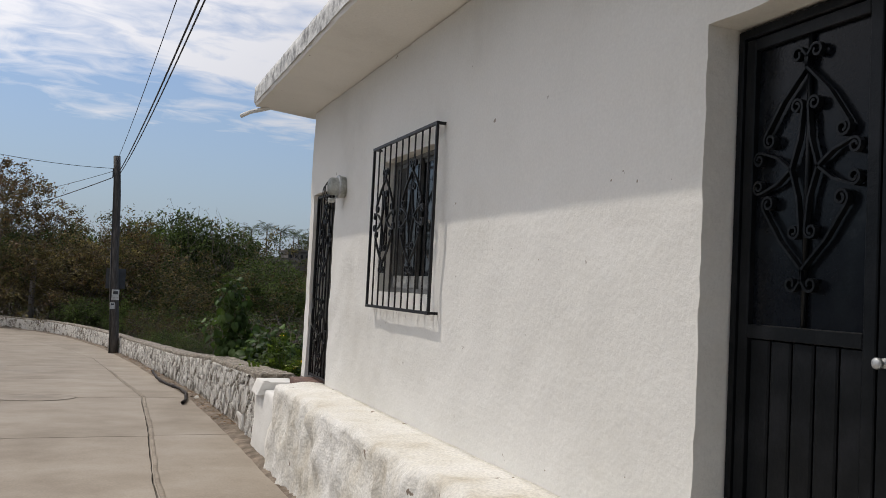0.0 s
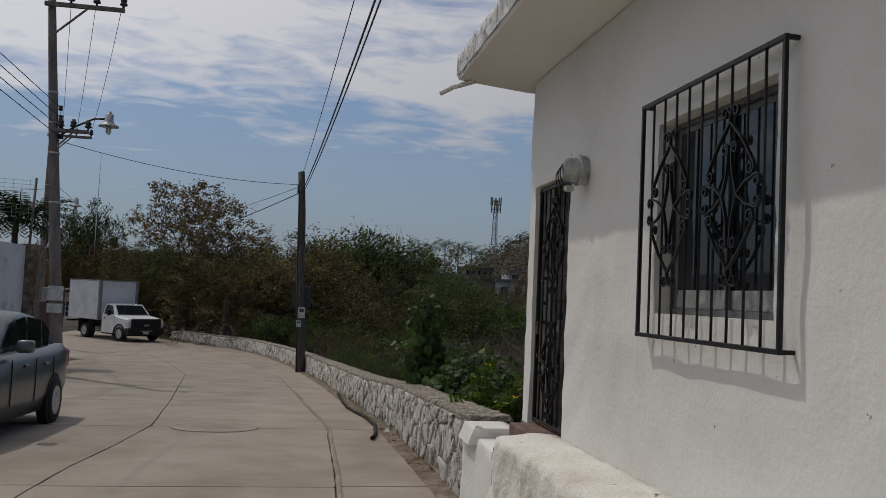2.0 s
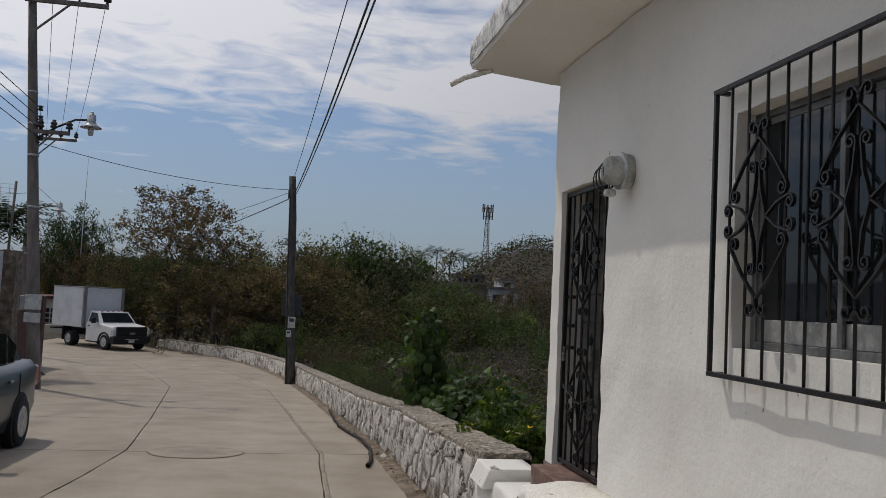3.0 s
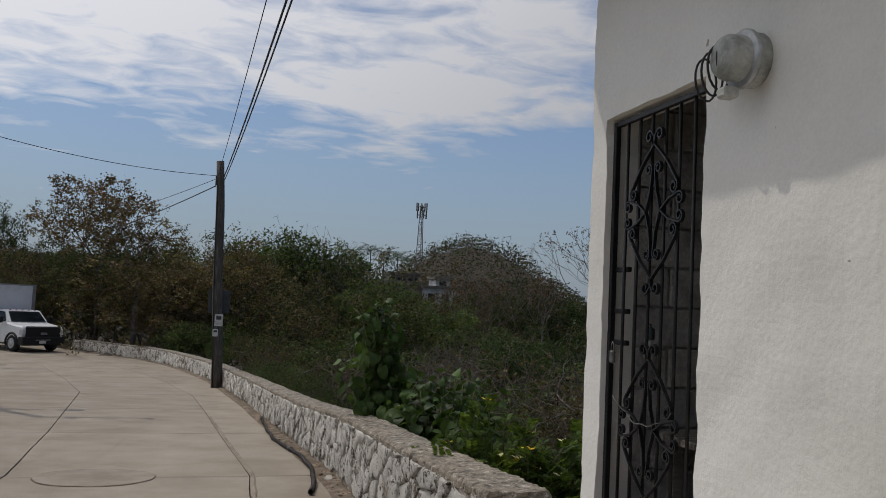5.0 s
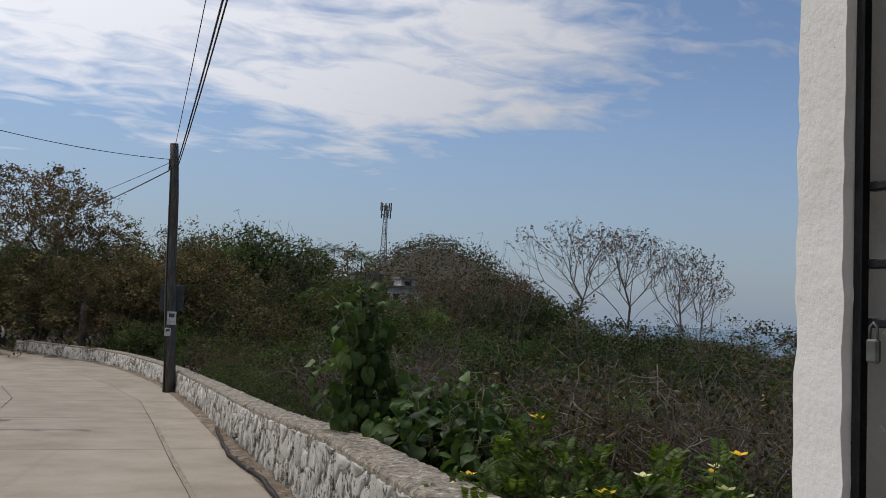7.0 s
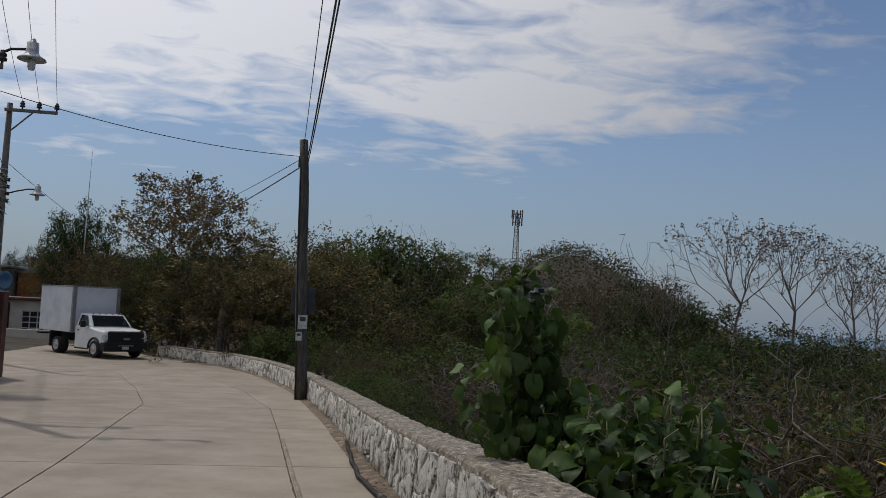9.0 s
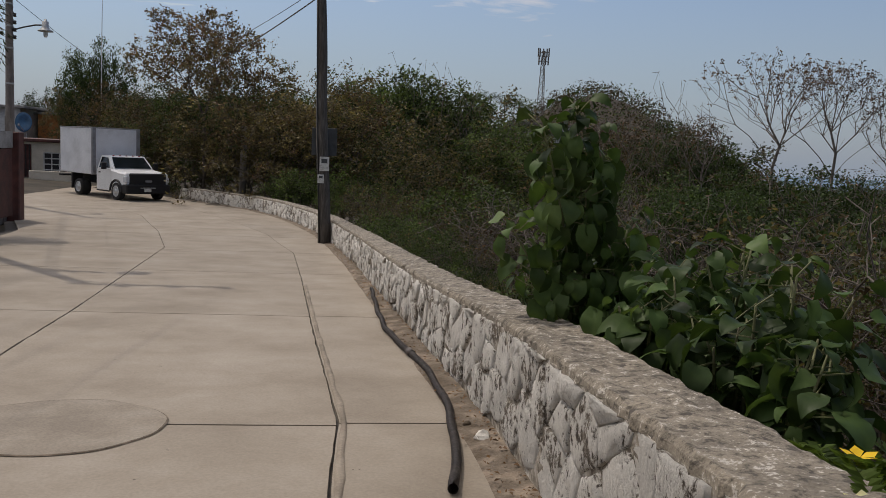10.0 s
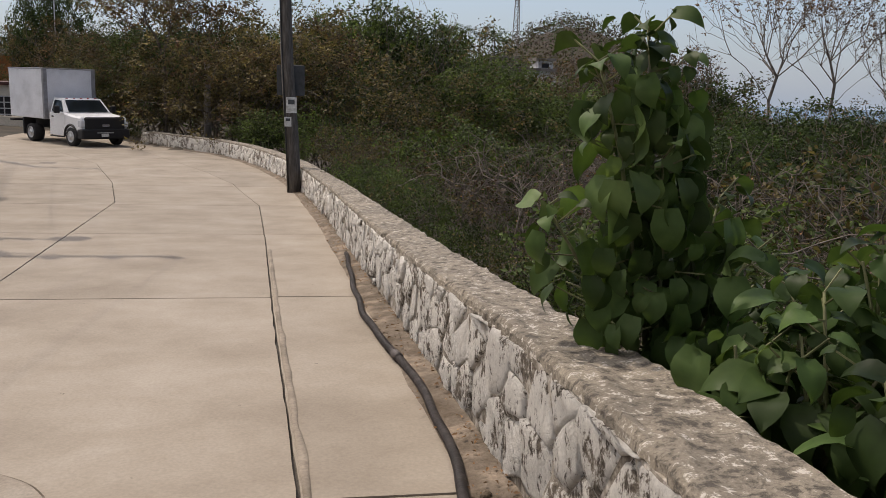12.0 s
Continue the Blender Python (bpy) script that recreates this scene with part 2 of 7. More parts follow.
def cap_material(name):
    """Old grey-brown mortar with lichen stains, cracks and a few flakes of lime."""
    m = bpy.data.materials.new(name)
    m.use_nodes = True
    n, l = m.node_tree.nodes, m.node_tree.links
    b = n["Principled BSDF"]
    b.inputs["Roughness"].default_value = 0.95
    co = n.new("ShaderNodeNewGeometry").outputs["Position"]
    broad = noise_node(n, l, co, 2.6, 6, 0.62, 0.3)
    mid = noise_node(n, l, co, 16.0, 9, 0.72, 0.3)
    fine = noise_node(n, l, co, 90.0, 5, 0.6)
    colour = mix_node(n, l, ramp_node(n, l, broad, 0.32, 0.68), (0.19, 0.165, 0.13), (0.33, 0.285, 0.22))
    colour = mix_node(n, l, ramp_node(n, l, mid, 0.49, 0.40), colour, (0.095, 0.082, 0.066))
    colour = mix_node(n, l, ramp_node(n, l, sum_node(n, l, mid, sum_node(n, l, fine, 0.35, "MULTIPLY")), 0.745, 0.80), colour, (0.54, 0.50, 0.44))
    sc = n.new("ShaderNodeVectorMath"); sc.operation = "SCALE"
    l.new(colour, sc.inputs[0]); l.new(ramp_node(n, l, fine, 0.25, 0.75, 0.72, 1.28), sc.inputs["Scale"])
    l.new(sc.outputs[0], b.inputs["Base Color"])
    bp = n.new("ShaderNodeBump"); bp.inputs["Strength"].default_value, bp.inputs["Distance"].default_value = 0.8, 0.02
    l.new(sum_node(n, l, mid, sum_node(n, l, fine, 0.5, "MULTIPLY")), bp.inputs["Height"]); l.new(bp.outputs[0], b.inputs["Normal"])
    return m


def glass_material(name, colour=(0.02, 0.022, 0.025), rough=0.06, clear=0.0):
    m = bpy.data.materials.new(name)
    m.use_nodes = True
    n, l = m.node_tree.nodes, m.node_tree.links
    b = n["Principled BSDF"]
    b.inputs["Base Color"].default_value = (*colour, 1)
    b.inputs["Roughness"].default_value = rough
    b.inputs["IOR"].default_value = 1.45
    b.inputs["Transmission Weight"].default_value = clear
    return m


CONCRETE = material("road_concrete", (0.29, 0.248, 0.196), (0.225, 0.188, 0.145), (0.345, 0.302, 0.248), scale=1.1, fine=55, rough=0.9, bump=0.14, randomise=0.07, spread=(0.30, 0.72), detail=12, grain_depth=0.11)
CONCRETE = speckled(CONCRETE, 13.0, (0.13, 0.105, 0.08), 0.745)
JOINT_MORTAR = material("joint_mortar", (0.245, 0.205, 0.16), (0.18, 0.15, 0.115), (0.30, 0.255, 0.20), scale=3, fine=50, rough=0.95, bump=0.3)
JOINT = material("joint_tar", (0.07, 0.06, 0.05), fine=30)
DIRT = material("gutter_dirt", (0.165, 0.132, 0.10), (0.10, 0.075, 0.05), (0.30, 0.24, 0.18), scale=5, fine=60, rough=1, bump=0.6)
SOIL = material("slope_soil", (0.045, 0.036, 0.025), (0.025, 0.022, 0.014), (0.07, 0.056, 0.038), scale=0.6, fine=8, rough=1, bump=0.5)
PLASTER = speckled(material("white_plaster", (0.74, 0.725, 0.68), (0.64, 0.62, 0.57), (0.78, 0.765, 0.725), scale=0.8, fine=70, rough=0.9, bump=0.30, bump_scale=24, spread=(0.25, 0.7), detail=10, grain_depth=0.04), 11.0, (0.34, 0.30, 0.25), 0.735)
LIMEWASH = speckled(material("limewashed_ledge", (0.70, 0.67, 0.60), (0.56, 0.51, 0.42), (0.77, 0.75, 0.70), scale=2.2, fine=60, rough=0.95, bump=0.9, bump_scale=16, spread=(0.30, 0.6), detail=10), 9.0, (0.26, 0.21, 0.16), 0.70)
STONE = peeling_material("whitewashed_stone", (0.80, 0.77, 0.71), (0.24, 0.20, 0.155), (0.06, 0.047, 0.035), randomise=True)
STONE_FAR = peeling_material("whitewashed_stone_far", (0.80, 0.77, 0.71), (0.24, 0.20, 0.155), (0.06, 0.047, 0.035), randomise=False)
MORTAR = material("dark_mortar", (0.30, 0.265, 0.215), (0.10, 0.08, 0.06), (0.58, 0.54, 0.48), scale=12, fine=60, rough=1, bump=0.8)
CAP = cap_material("weathered_cap")
ROOF_EDGE = material("peeling_roof_edge", (0.60, 0.60, 0.58), (0.25, 0.25, 0.25), (0.75, 0.75, 0.73), scale=8, fine=50, rough=0.9, bump=0.7, bump_scale=20)
IRON = material("black_painted_iron", (0.009, 0.009, 0.010), (0.005, 0.005, 0.006), (0.017, 0.017, 0.019), scale=12, fine=80, rough=0.42, bump=0.15, spec=0.35)
WOOD_POLE = material("weathered_pole_wood", (0.085, 0.075, 0.066), (0.05, 0.044, 0.038), (0.13, 0.118, 0.105), scale=6, fine=30, rough=0.9, bump=0.5, stretch=(4, 4, 0.5))
POLE_GREY = material("concrete_pole", (0.19, 0.165, 0.145), (0.13, 0.11, 0.10), (0.25, 0.22, 0.20), scale=3, fine=40, rough=0.9, bump=0.2, stretch=(2, 2, 0.5))
WIRE = material("cable_black", (0.02, 0.02, 0.02), rough=0.6, bump=0)
PALE_METAL = material("galvanised_metal", (0.42, 0.43, 0.43), scale=6, fine=50, rough=0.45, metal=0.6, bump=0.1)
BARK = material("grey_bark", (0.075, 0.06, 0.047), (0.035, 0.028, 0.022), (0.13, 0.108, 0.088), scale=5, fine=25, rough=0.95, bump=0.6)
PALE_BARK = material("pale_bark", (0.135, 0.115, 0.097), (0.07, 0.06, 0.05), (0.22, 0.19, 0.165), scale=5, fine=25, rough=0.95, bump=0.4)
TWIG = material("dry_twig_bark", (0.115, 0.095, 0.078), (0.06, 0.05, 0.04), (0.19, 0.165, 0.14), scale=5, fine=25, rough=0.95, bump=0.4)
LEAF_GREEN = leaf_material("green_leaves", (0.052, 0.074, 0.025), (0.022, 0.033, 0.012), (0.095, 0.125, 0.044))
LEAF_DARK = leaf_material("dark_green_leaves", (0.036, 0.055, 0.020), (0.017, 0.027, 0.010), (0.062, 0.088, 0.032))
LEAF_OLIVE = leaf_material("olive_scrub_leaves", (0.086, 0.070, 0.036), (0.042, 0.034, 0.018), (0.14, 0.112, 0.058))
LEAF_BROWN = leaf_material("dry_brown_leaves", (0.13, 0.076, 0.042), (0.06, 0.038, 0.023), (0.21, 0.125, 0.068), through_light=0.2)
LEAF_BRIGHT = leaf_material("bright_green_leaves", (0.13, 0.195, 0.042), (0.06, 0.10, 0.022), (0.20, 0.28, 0.065), through_light=0.4)
LEAF_BIG = leaf_material("broad_soft_leaves", (0.052, 0.088, 0.026), (0.026, 0.045, 0.014), (0.095, 0.138, 0.046), vary=0.35, rough=0.48, through_light=0.28)


# ---- helpers for building ----
def thing(name, m=None, label="", category="", group="", kind=""):
    ob = new(name)
    ob.empty_display_size = 0.2
    if m is not None:
        ob.matrix_world = m
    return tagged(ob, label, category, group, kind)


def mesh_of(name, bm, mat, smooth=False):
    me = bpy.data.meshes.new(name)
    bmesh.ops.recalc_face_normals(bm, faces=bm.faces)
    if smooth:
        for f in bm.faces:
            f.smooth = True
    bm.to_mesh(me)
    bm.free()
    me.materials.append(mat)
    return me


def part(name, bm, mat, parent=None, label="", smooth=False):
    ob = new(name, mesh_of(name, bm, mat, smooth))
    if parent is not None:
        ob.parent = parent
    return tagged(ob, label)


def structure(name, bm, mat, label, category, smooth=False):
    return tagged(part(name, bm, mat, None, "", smooth), label, category, kind="structure")


def raw_mesh(name, verts, faces, mat, smooth=False):
    me = bpy.data.meshes.new(name)
    me.from_pydata([tuple(v) for v in verts], [], faces)
    me.materials.append(mat)
    if smooth:
        me.polygons.foreach_set("use_smooth", [True] * len(me.polygons))
    me.update()
    return me


def box(bm, x0, x1, y0, y1, z0, z1, bevel=0.0, seg=1):
    r = bmesh.ops.create_cube(bm, size=1)
    vs = r["verts"]
    for v in vs:
        v.co = Vector(((x0 + x1) / 2 + v.co.x * (x1 - x0), (y0 + y1) / 2 + v.co.y * (y1 - y0), (z0 + z1) / 2 + v.co.z * (z1 - z0)))
    if bevel:
        es = list({e for v in vs for e in v.link_edges})
        bmesh.ops.bevel(bm, geom=es, offset=bevel, segments=seg, affect="EDGES", profile=0.6)
    return vs


def tube(bm, pts, radii, seg=6, cap=True):
    """A tapering round bar along points."""
    pts = [Vector(p) for p in pts]
    if not isinstance(radii, (list, tuple)):
        radii = [radii] * len(pts)
    rings = []
    side = None
    for i, p in enumerate(pts):
        d = (pts[min(i + 1, len(pts) - 1)] - pts[max(i - 1, 0)])
        d = d.normalized() if d.length > 1e-9 else Vector((0, 0, 1))
        if side is None:
            side = d.orthogonal().normalized()
        side = (side - d * side.dot(d))
        side = side.normalized() if side.length > 1e-6 else d.orthogonal().normalized()
        up = d.cross(side)
        rings.append([bm.verts.new(p + (side * math.cos(a) + up * math.sin(a)) * radii[i]) for a in (2 * math.pi * k / seg for k in range(seg))])
    for a, b in zip(rings, rings[1:]):
        for k in range(seg):
            bm.faces.new((a[k], a[(k + 1) % seg], b[(k + 1) % seg], b[k]))
    if cap and seg > 2:
        bm.faces.new(rings[0][::-1])
        bm.faces.new(rings[-1])


def lathe(bm, profile, seg=20, centre=(0, 0, 0), axis="z"):
    """A turned shape: profile of (radius, height)."""
    c = Vector(centre)
    rings = []
    for r, h in profile:
        ring = []
        for k in range(seg):
            a = 2 * math.pi * k / seg
            p = Vector((r * math.cos(a), r * math.sin(a), h))
            if axis == "x":
                p = Vector((h, p.x, p.y))
            if axis == "y":
                p = Vector((p.x, h, p.y))
            ring.append(bm.verts.new(c + p))
        rings.append(ring)
    for a, b in zip(rings, rings[1:]):
        for k in range(seg):
            bm.faces.new((a[k], a[(k + 1) % seg], b[(k + 1) % seg], b[k]))
    bm.faces.new(rings[0][::-1])
    bm.faces.new(rings[-1])


def road_z(y):
    return float(np.interp(y, [-60, 0, 6, 11.6, 15, 19.5, 29.3, 32.2, 38, 48, 80], [1.9, 0.05, -0.12, -0.29, -0.436, -0.66, -1.13, -1.24, -1.36, -1.44, -1.5]))


def wall_x(y):
    """The road-side foot of the stone wall."""
    return float(np.interp(y, [-60, 9, 15, 18, 21.5, 26, 30, 33, 36, 39, 42, 45, 48, 60], [1.72, 1.72, 1.70, 1.58, 1.42, 1.22, 0.95, 0.70, 0.25, -0.35, -1.2, -2.4, -4.4, -12.0]))


# ---- ground, road ----
def ground_z(x, y):
    """The land: the road's bed, the drop behind the stone wall, the valley, the hill and the shore."""
    wx = wall_x(y) if y < 60 else -12.0 - (y - 60) * 1.2
    bed = road_z(y) - 0.10
    d = x - wx - 0.3
    if y < 9.3:
        d = 0.0 if x < 7.6 else d - 6
    if d <= 0:
        return bed + min(4.0, max(0.0, -10.5 - x) * 0.05)
    z = bed + 0.10 - 0.30 * min(d, 2.0) - 0.24 * max(0.0, min(d - 2, 12.0)) - 0.08 * max(0.0, min(d - 14, 40))
    z += 0.25 * math.sin(x * 0.9 + 1.3) * math.sin(y * 0.7) * min(1, d / 3)
    hill = 25.0 * math.exp(-((x - 66) / 26) ** 2 - ((y - 225) / 60) ** 2)
    ridge = 5.0 * math.exp(-((x - 25) / 45) ** 2 - ((y - 160) / 50) ** 2)
    ridge += 3.0 * math.exp(-((x + 30) / 50) ** 2 - ((y - 120) / 45) ** 2)
    shore = max(0.0, x - 70 - 0.0 * y) * 0.25 + max(0.0, y - 320) * 0.15
    return max(z + hill + ridge - shore, -45.0)


def build_ground():
    def spaced(lo, hi, n, mid, k=7.0):
        u = np.linspace(-1, 1, n)
        s = np.sinh(k * u) / np.sinh(k)
        return [mid + (v * (hi - mid) if v > 0 else -v * (lo - mid)) for v in s]
    xs = spaced(-1500, 1500, 150, 4.0, 6.0)
    ys = spaced(-1500, 2500, 190, 22.0, 6.0)
    verts = [(x, y, ground_z(x, y)) for y in ys for x in xs]
    nx = len(xs)
    faces = [(j * nx + i, j * nx + i + 1, (j + 1) * nx + i + 1, (j + 1) * nx + i) for j in range(len(ys) - 1) for i in range(nx - 1)]
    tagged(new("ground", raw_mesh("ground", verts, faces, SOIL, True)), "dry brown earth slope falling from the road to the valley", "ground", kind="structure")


build_ground()
SEA = material("sea_water", (0.10, 0.16, 0.21), scale=0.01, fine=0.2, rough=0.25, bump=0.1)
bm = bmesh.new()
bmesh.ops.create_grid(bm, x_segments=2, y_segments=2, size=4500)
for v in bm.verts:
    v.co.z = -38.0
structure("water", bm, SEA, "hazy blue sea beyond the trees", "sea")


def lane(k, y):
    """Joint lines that run along the road, from its right edge to the left."""
    edge = wall_x(y) - 0.19
    strip = float(np.interp(y, [-60, 7.8, 11.2, 14.2, 15, 18.4, 23.2, 28.8, 34, 38, 48, 60], [0.50, 0.53, 0.66, 0.73, 0.77, 0.56, 0.30, -0.05, -0.95, -2.1, -6.0, -14]))
    centre = float(np.interp(y, [-60, 10, 11.4, 13, 15.1, 17.3, 19.5, 29.3, 34, 40, 48, 60], [-2.3, -2.05, -1.98, -1.84, -1.74, -1.90, -2.05, -2.88, -3.9, -5.6, -9.5, -18]))
    left = float(np.interp(y, [-60, 15, 25, 33, 40, 60], [-5.2, -5.4, -6.2, -7.2, -9.8, -26]))
    return (edge, strip, centre, left)[k]


def build_road():
    road = thing("road", None, "pale grey-brown concrete road cast in slabs", "road", kind="structure")
    cross = [-30, -25.4, -20.8, -16.2, -11.6, -7.0, -2.8, 1.6, 6.0, 10.45, 14.98, 19.45, 24.2, 28.8, 33.4, 38.0, 42.6, 47.5, 53, 60]
    bed = bmesh.new()
    n = 70
    rows = []
    for j in range(n + 1):
        y = -30 + 90 * j / n
        rows.append([bed.verts.new((x, y, road_z(y) - 0.035)) for x in (lane(0, y) + 0.35, lane(3, y) - 0.3)])
    for a, b in zip(rows, rows[1:]):
        bed.faces.new((a[0], a[1], b[1], b[0]))
    part("joint_filler", bed, JOINT, road, "dark tar and dirt filling the joints")
    for i in range(len(cross) - 1):
        for k in range(3):
            off = (0.0, -0.06, -0.04)[k] if i > 2 else 0
            y0, y1 = cross[i] + off, cross[i + 1] + off
            bm = bmesh.new()
            steps = 24
            top, low = [], []
            for j in range(steps + 1):
                y = y0 + (y1 - y0) * j / steps
                yy = min(max(y, y0 + 0.012), y1 - 0.012)
                xa, xb = lane(k, yy) - 0.008, lane(k + 1, yy) + 0.008
                w = 0.008 * noise.noise((xa, yy * 3, 0)) + 0.007 * noise.noise((k * 5, yy * 13, 4))
                row_t, row_l = [], []
                for q in range(5):
                    x = xa + (xb - xa) * q / 4 + (w if q in (0, 4) else 0)
                    edge = 0.004 if (j in (0, steps) or q in (0, 4)) else 0.0
                    z = road_z(yy) - edge + 0.004 * noise.noise((x * 0.6, yy * 0.6, 2)) + 0.002 * k
                    row_t.append(bm.verts.new((x, yy, z)))
                    row_l.append(bm.verts.new((x, yy, z - 0.07)) if q in (0, 4) else None)
                top.append(row_t)
                low.append(row_l)
            for a, b in zip(top, top[1:]):
                for q in range(4):
                    bm.faces.new((a[q], a[q + 1], b[q + 1], b[q]))
            for (a, b), (la, lb) in zip(zip(top, top[1:]), zip(low, low[1:])):
                for q in (0, 4):
                    bm.faces.new((a[q], b[q], lb[q], la[q]))
            for row, lr in ((top[0], low[0]), (top[-1], low[-1])):
                bm.faces.new((row[0], row[1], row[2], row[3], row[4], lr[4], lr[0]))
            part("slab", bm, CONCRETE, road)
    # a trowelled band of newer mortar along the joint
    bm = bmesh.new()
    rows = []
    for j in range(220):
        y = 6.5 + 16 * j / 219
        x0 = lane(1, y) + 0.018 + 0.006 * noise.noise((y * 5, 1, 1))
        x1 = x0 + 0.045 + 0.018 * noise.noise((y * 2.1, 4, 2))
        rows.append([bm.verts.new((x, y, road_z(y) + z)) for x, z in ((x0, -0.004), (x0 + 0.008, 0.009), (x1 - 0.008, 0.008), (x1, -0.004))])
    for a, b in zip(rows, rows[1:]):
        for q in range(3):
            bm.faces.new((a[q], a[q + 1], b[q + 1], b[q]))
    part("joint_mortar", bm, JOINT_MORTAR, road, "greyer mortar band trowelled along a joint", True)
    # dirt gutter along the wall
    bm = bmesh.new()
    rows = []
    for j in range(260):
        y = -12 + 62 * j / 259
        x0, x1 = lane(0, y) - 0.03 + 0.05 * noise.noise((y * 1.3, 0, 5)), wall_x(y) + 0.08
        rows.append([bm.verts.new((x0 + (x1 - x0) * q / 4, y, road_z(y) + (0.004, 0.012, 0.02, 0.03, 0.045)[q] + 0.012 * noise.noise((y * 3, q * 2.0, 1)))) for q in range(5)])
        rows[-1][0].co.z = road_z(y) - 0.01
    for a, b in zip(rows, rows[1:]):
        for q in range(4):
            bm.faces.new((a[q], a[q + 1], b[q + 1], b[q]))
    structure("gutter", bm, DIRT, "strip of brown dirt and dead leaves below the wall", "ground", True)


build_road()

# ---- house ----
WX = 2.06
FLOOR = 0.60
Y_END = 9.09


def house_wall(name, ys, zs, holes, x0, x1, mat, label, rough=0.004):
    """A wall along y with openings through it."""
    bm = bmesh.new()
    cuts_y = sorted(set(ys)); cuts_z = sorted(set(zs))

    def split(c, step):
        out = []
        for a, b in zip(c, c[1:]):
            k = max(1, int(round((b - a) / step)))
            out += [a + (b - a) * i / k for i in range(k)]
        return out + [c[-1]]
    Y, Z = split(cuts_y, 0.07), split(cuts_z, 0.07)

    def solid(i, j):
        if not (0 <= i < len(Y) - 1 and 0 <= j < len(Z) - 1):
            return False
        y, z = (Y[i] + Y[i + 1]) / 2, (Z[j] + Z[j + 1]) / 2
        return not any(a < y < b and c < z < d for a, b, c, d in holes)
    V = {}

    def vert(i, j, s):
        if (i, j, s) not in V:
            x = (x0, x1)[s]
            edge = any(not solid(a, b) for a in (i - 1, i) for b in (j - 1, j))
            k = (0.017 if Y[i] > 8.85 else 0.009) if edge else rough
            p = Vector((x, Y[i], Z[j]))
            d = Vector((noise.noise((Y[i] * 4, Z[j] * 4, 3)), noise.noise((Y[i] * 5, Z[j] * 6, 9)) + 1.1 * noise.noise((Y[i] * 11, Z[j] * 17, 4)), noise.noise((Y[i] * 6, Z[j] * 5, 14))))
            if s == 1:
                d *= 0
            V[(i, j, s)] = bm.verts.new(p + Vector((d.x * rough * 2, d.y * k, d.z * k * (0.6 if edge else 0))))
        return V[(i, j, s)]
    for i in range(len(Y) - 1):
        for j in range(len(Z) - 1):
            if not solid(i, j):
                continue
            for s in (0, 1):
                bm.faces.new([vert(a, b, s) for a, b in ((i, j), (i + 1, j), (i + 1, j + 1), (i, j + 1))])
            for di, dj, ca, cb in ((-1, 0, (i, j), (i, j + 1)), (1, 0, (i + 1, j), (i + 1, j + 1)), (0, -1, (i, j), (i + 1, j)), (0, 1, (i, j + 1), (i + 1, j + 1))):
                if not solid(i + di, j + dj):
                    bm.faces.new((vert(*ca, 0), vert(*cb, 0), vert(*cb, 1), vert(*ca, 1)))
    return structure(name, bm, mat, label, "wall")


DOOR = (1.28, 2.595, FLOOR, 2.635)
WIN = (5.375, 6.55, 1.55, 2.585)
GATE = (8.055, 8.925, FLOOR, 2.52)
house_wall("wall_front", [-6.0, DOOR[0], DOOR[1], WIN[0], WIN[1], GATE[0], GATE[1], Y_END], [-0.4, FLOOR, WIN[2], 2.52, 2.585, 2.635, 3.42], (DOOR, WIN, GATE), WX, WX + 0.17, PLASTER,
           "white plastered house wall with a rough worn corner", 0.005)


def plain_box(name, dims, mat, label, category, bevel=0.0):
    bm = bmesh.new()
    box(bm, *dims, bevel)
    return structure(name, bm, mat, label, category)


plain_box("wall_back", (7.0, 7.15, -6.0, Y_END, -2.5, 3.42), PLASTER, "white plastered back wall of the house", "wall")
plain_box("wall_south", (WX + 0.17, 7.0, -6.0, -5.85, -0.4, 3.42), PLASTER, "white plastered end wall of the house", "wall")
plain_box("wall_partition", (WX + 0.17, 7.0, 7.30, 7.42, FLOOR, 3.42), PLASTER, "white inner wall beside the gate passage", "wall")
plain_box("floor", (WX - 0.01, 7.0, -5.85, Y_END, -0.3, FLOOR - 0.004), POLE_GREY, "bare grey concrete floor inside the house", "floor")


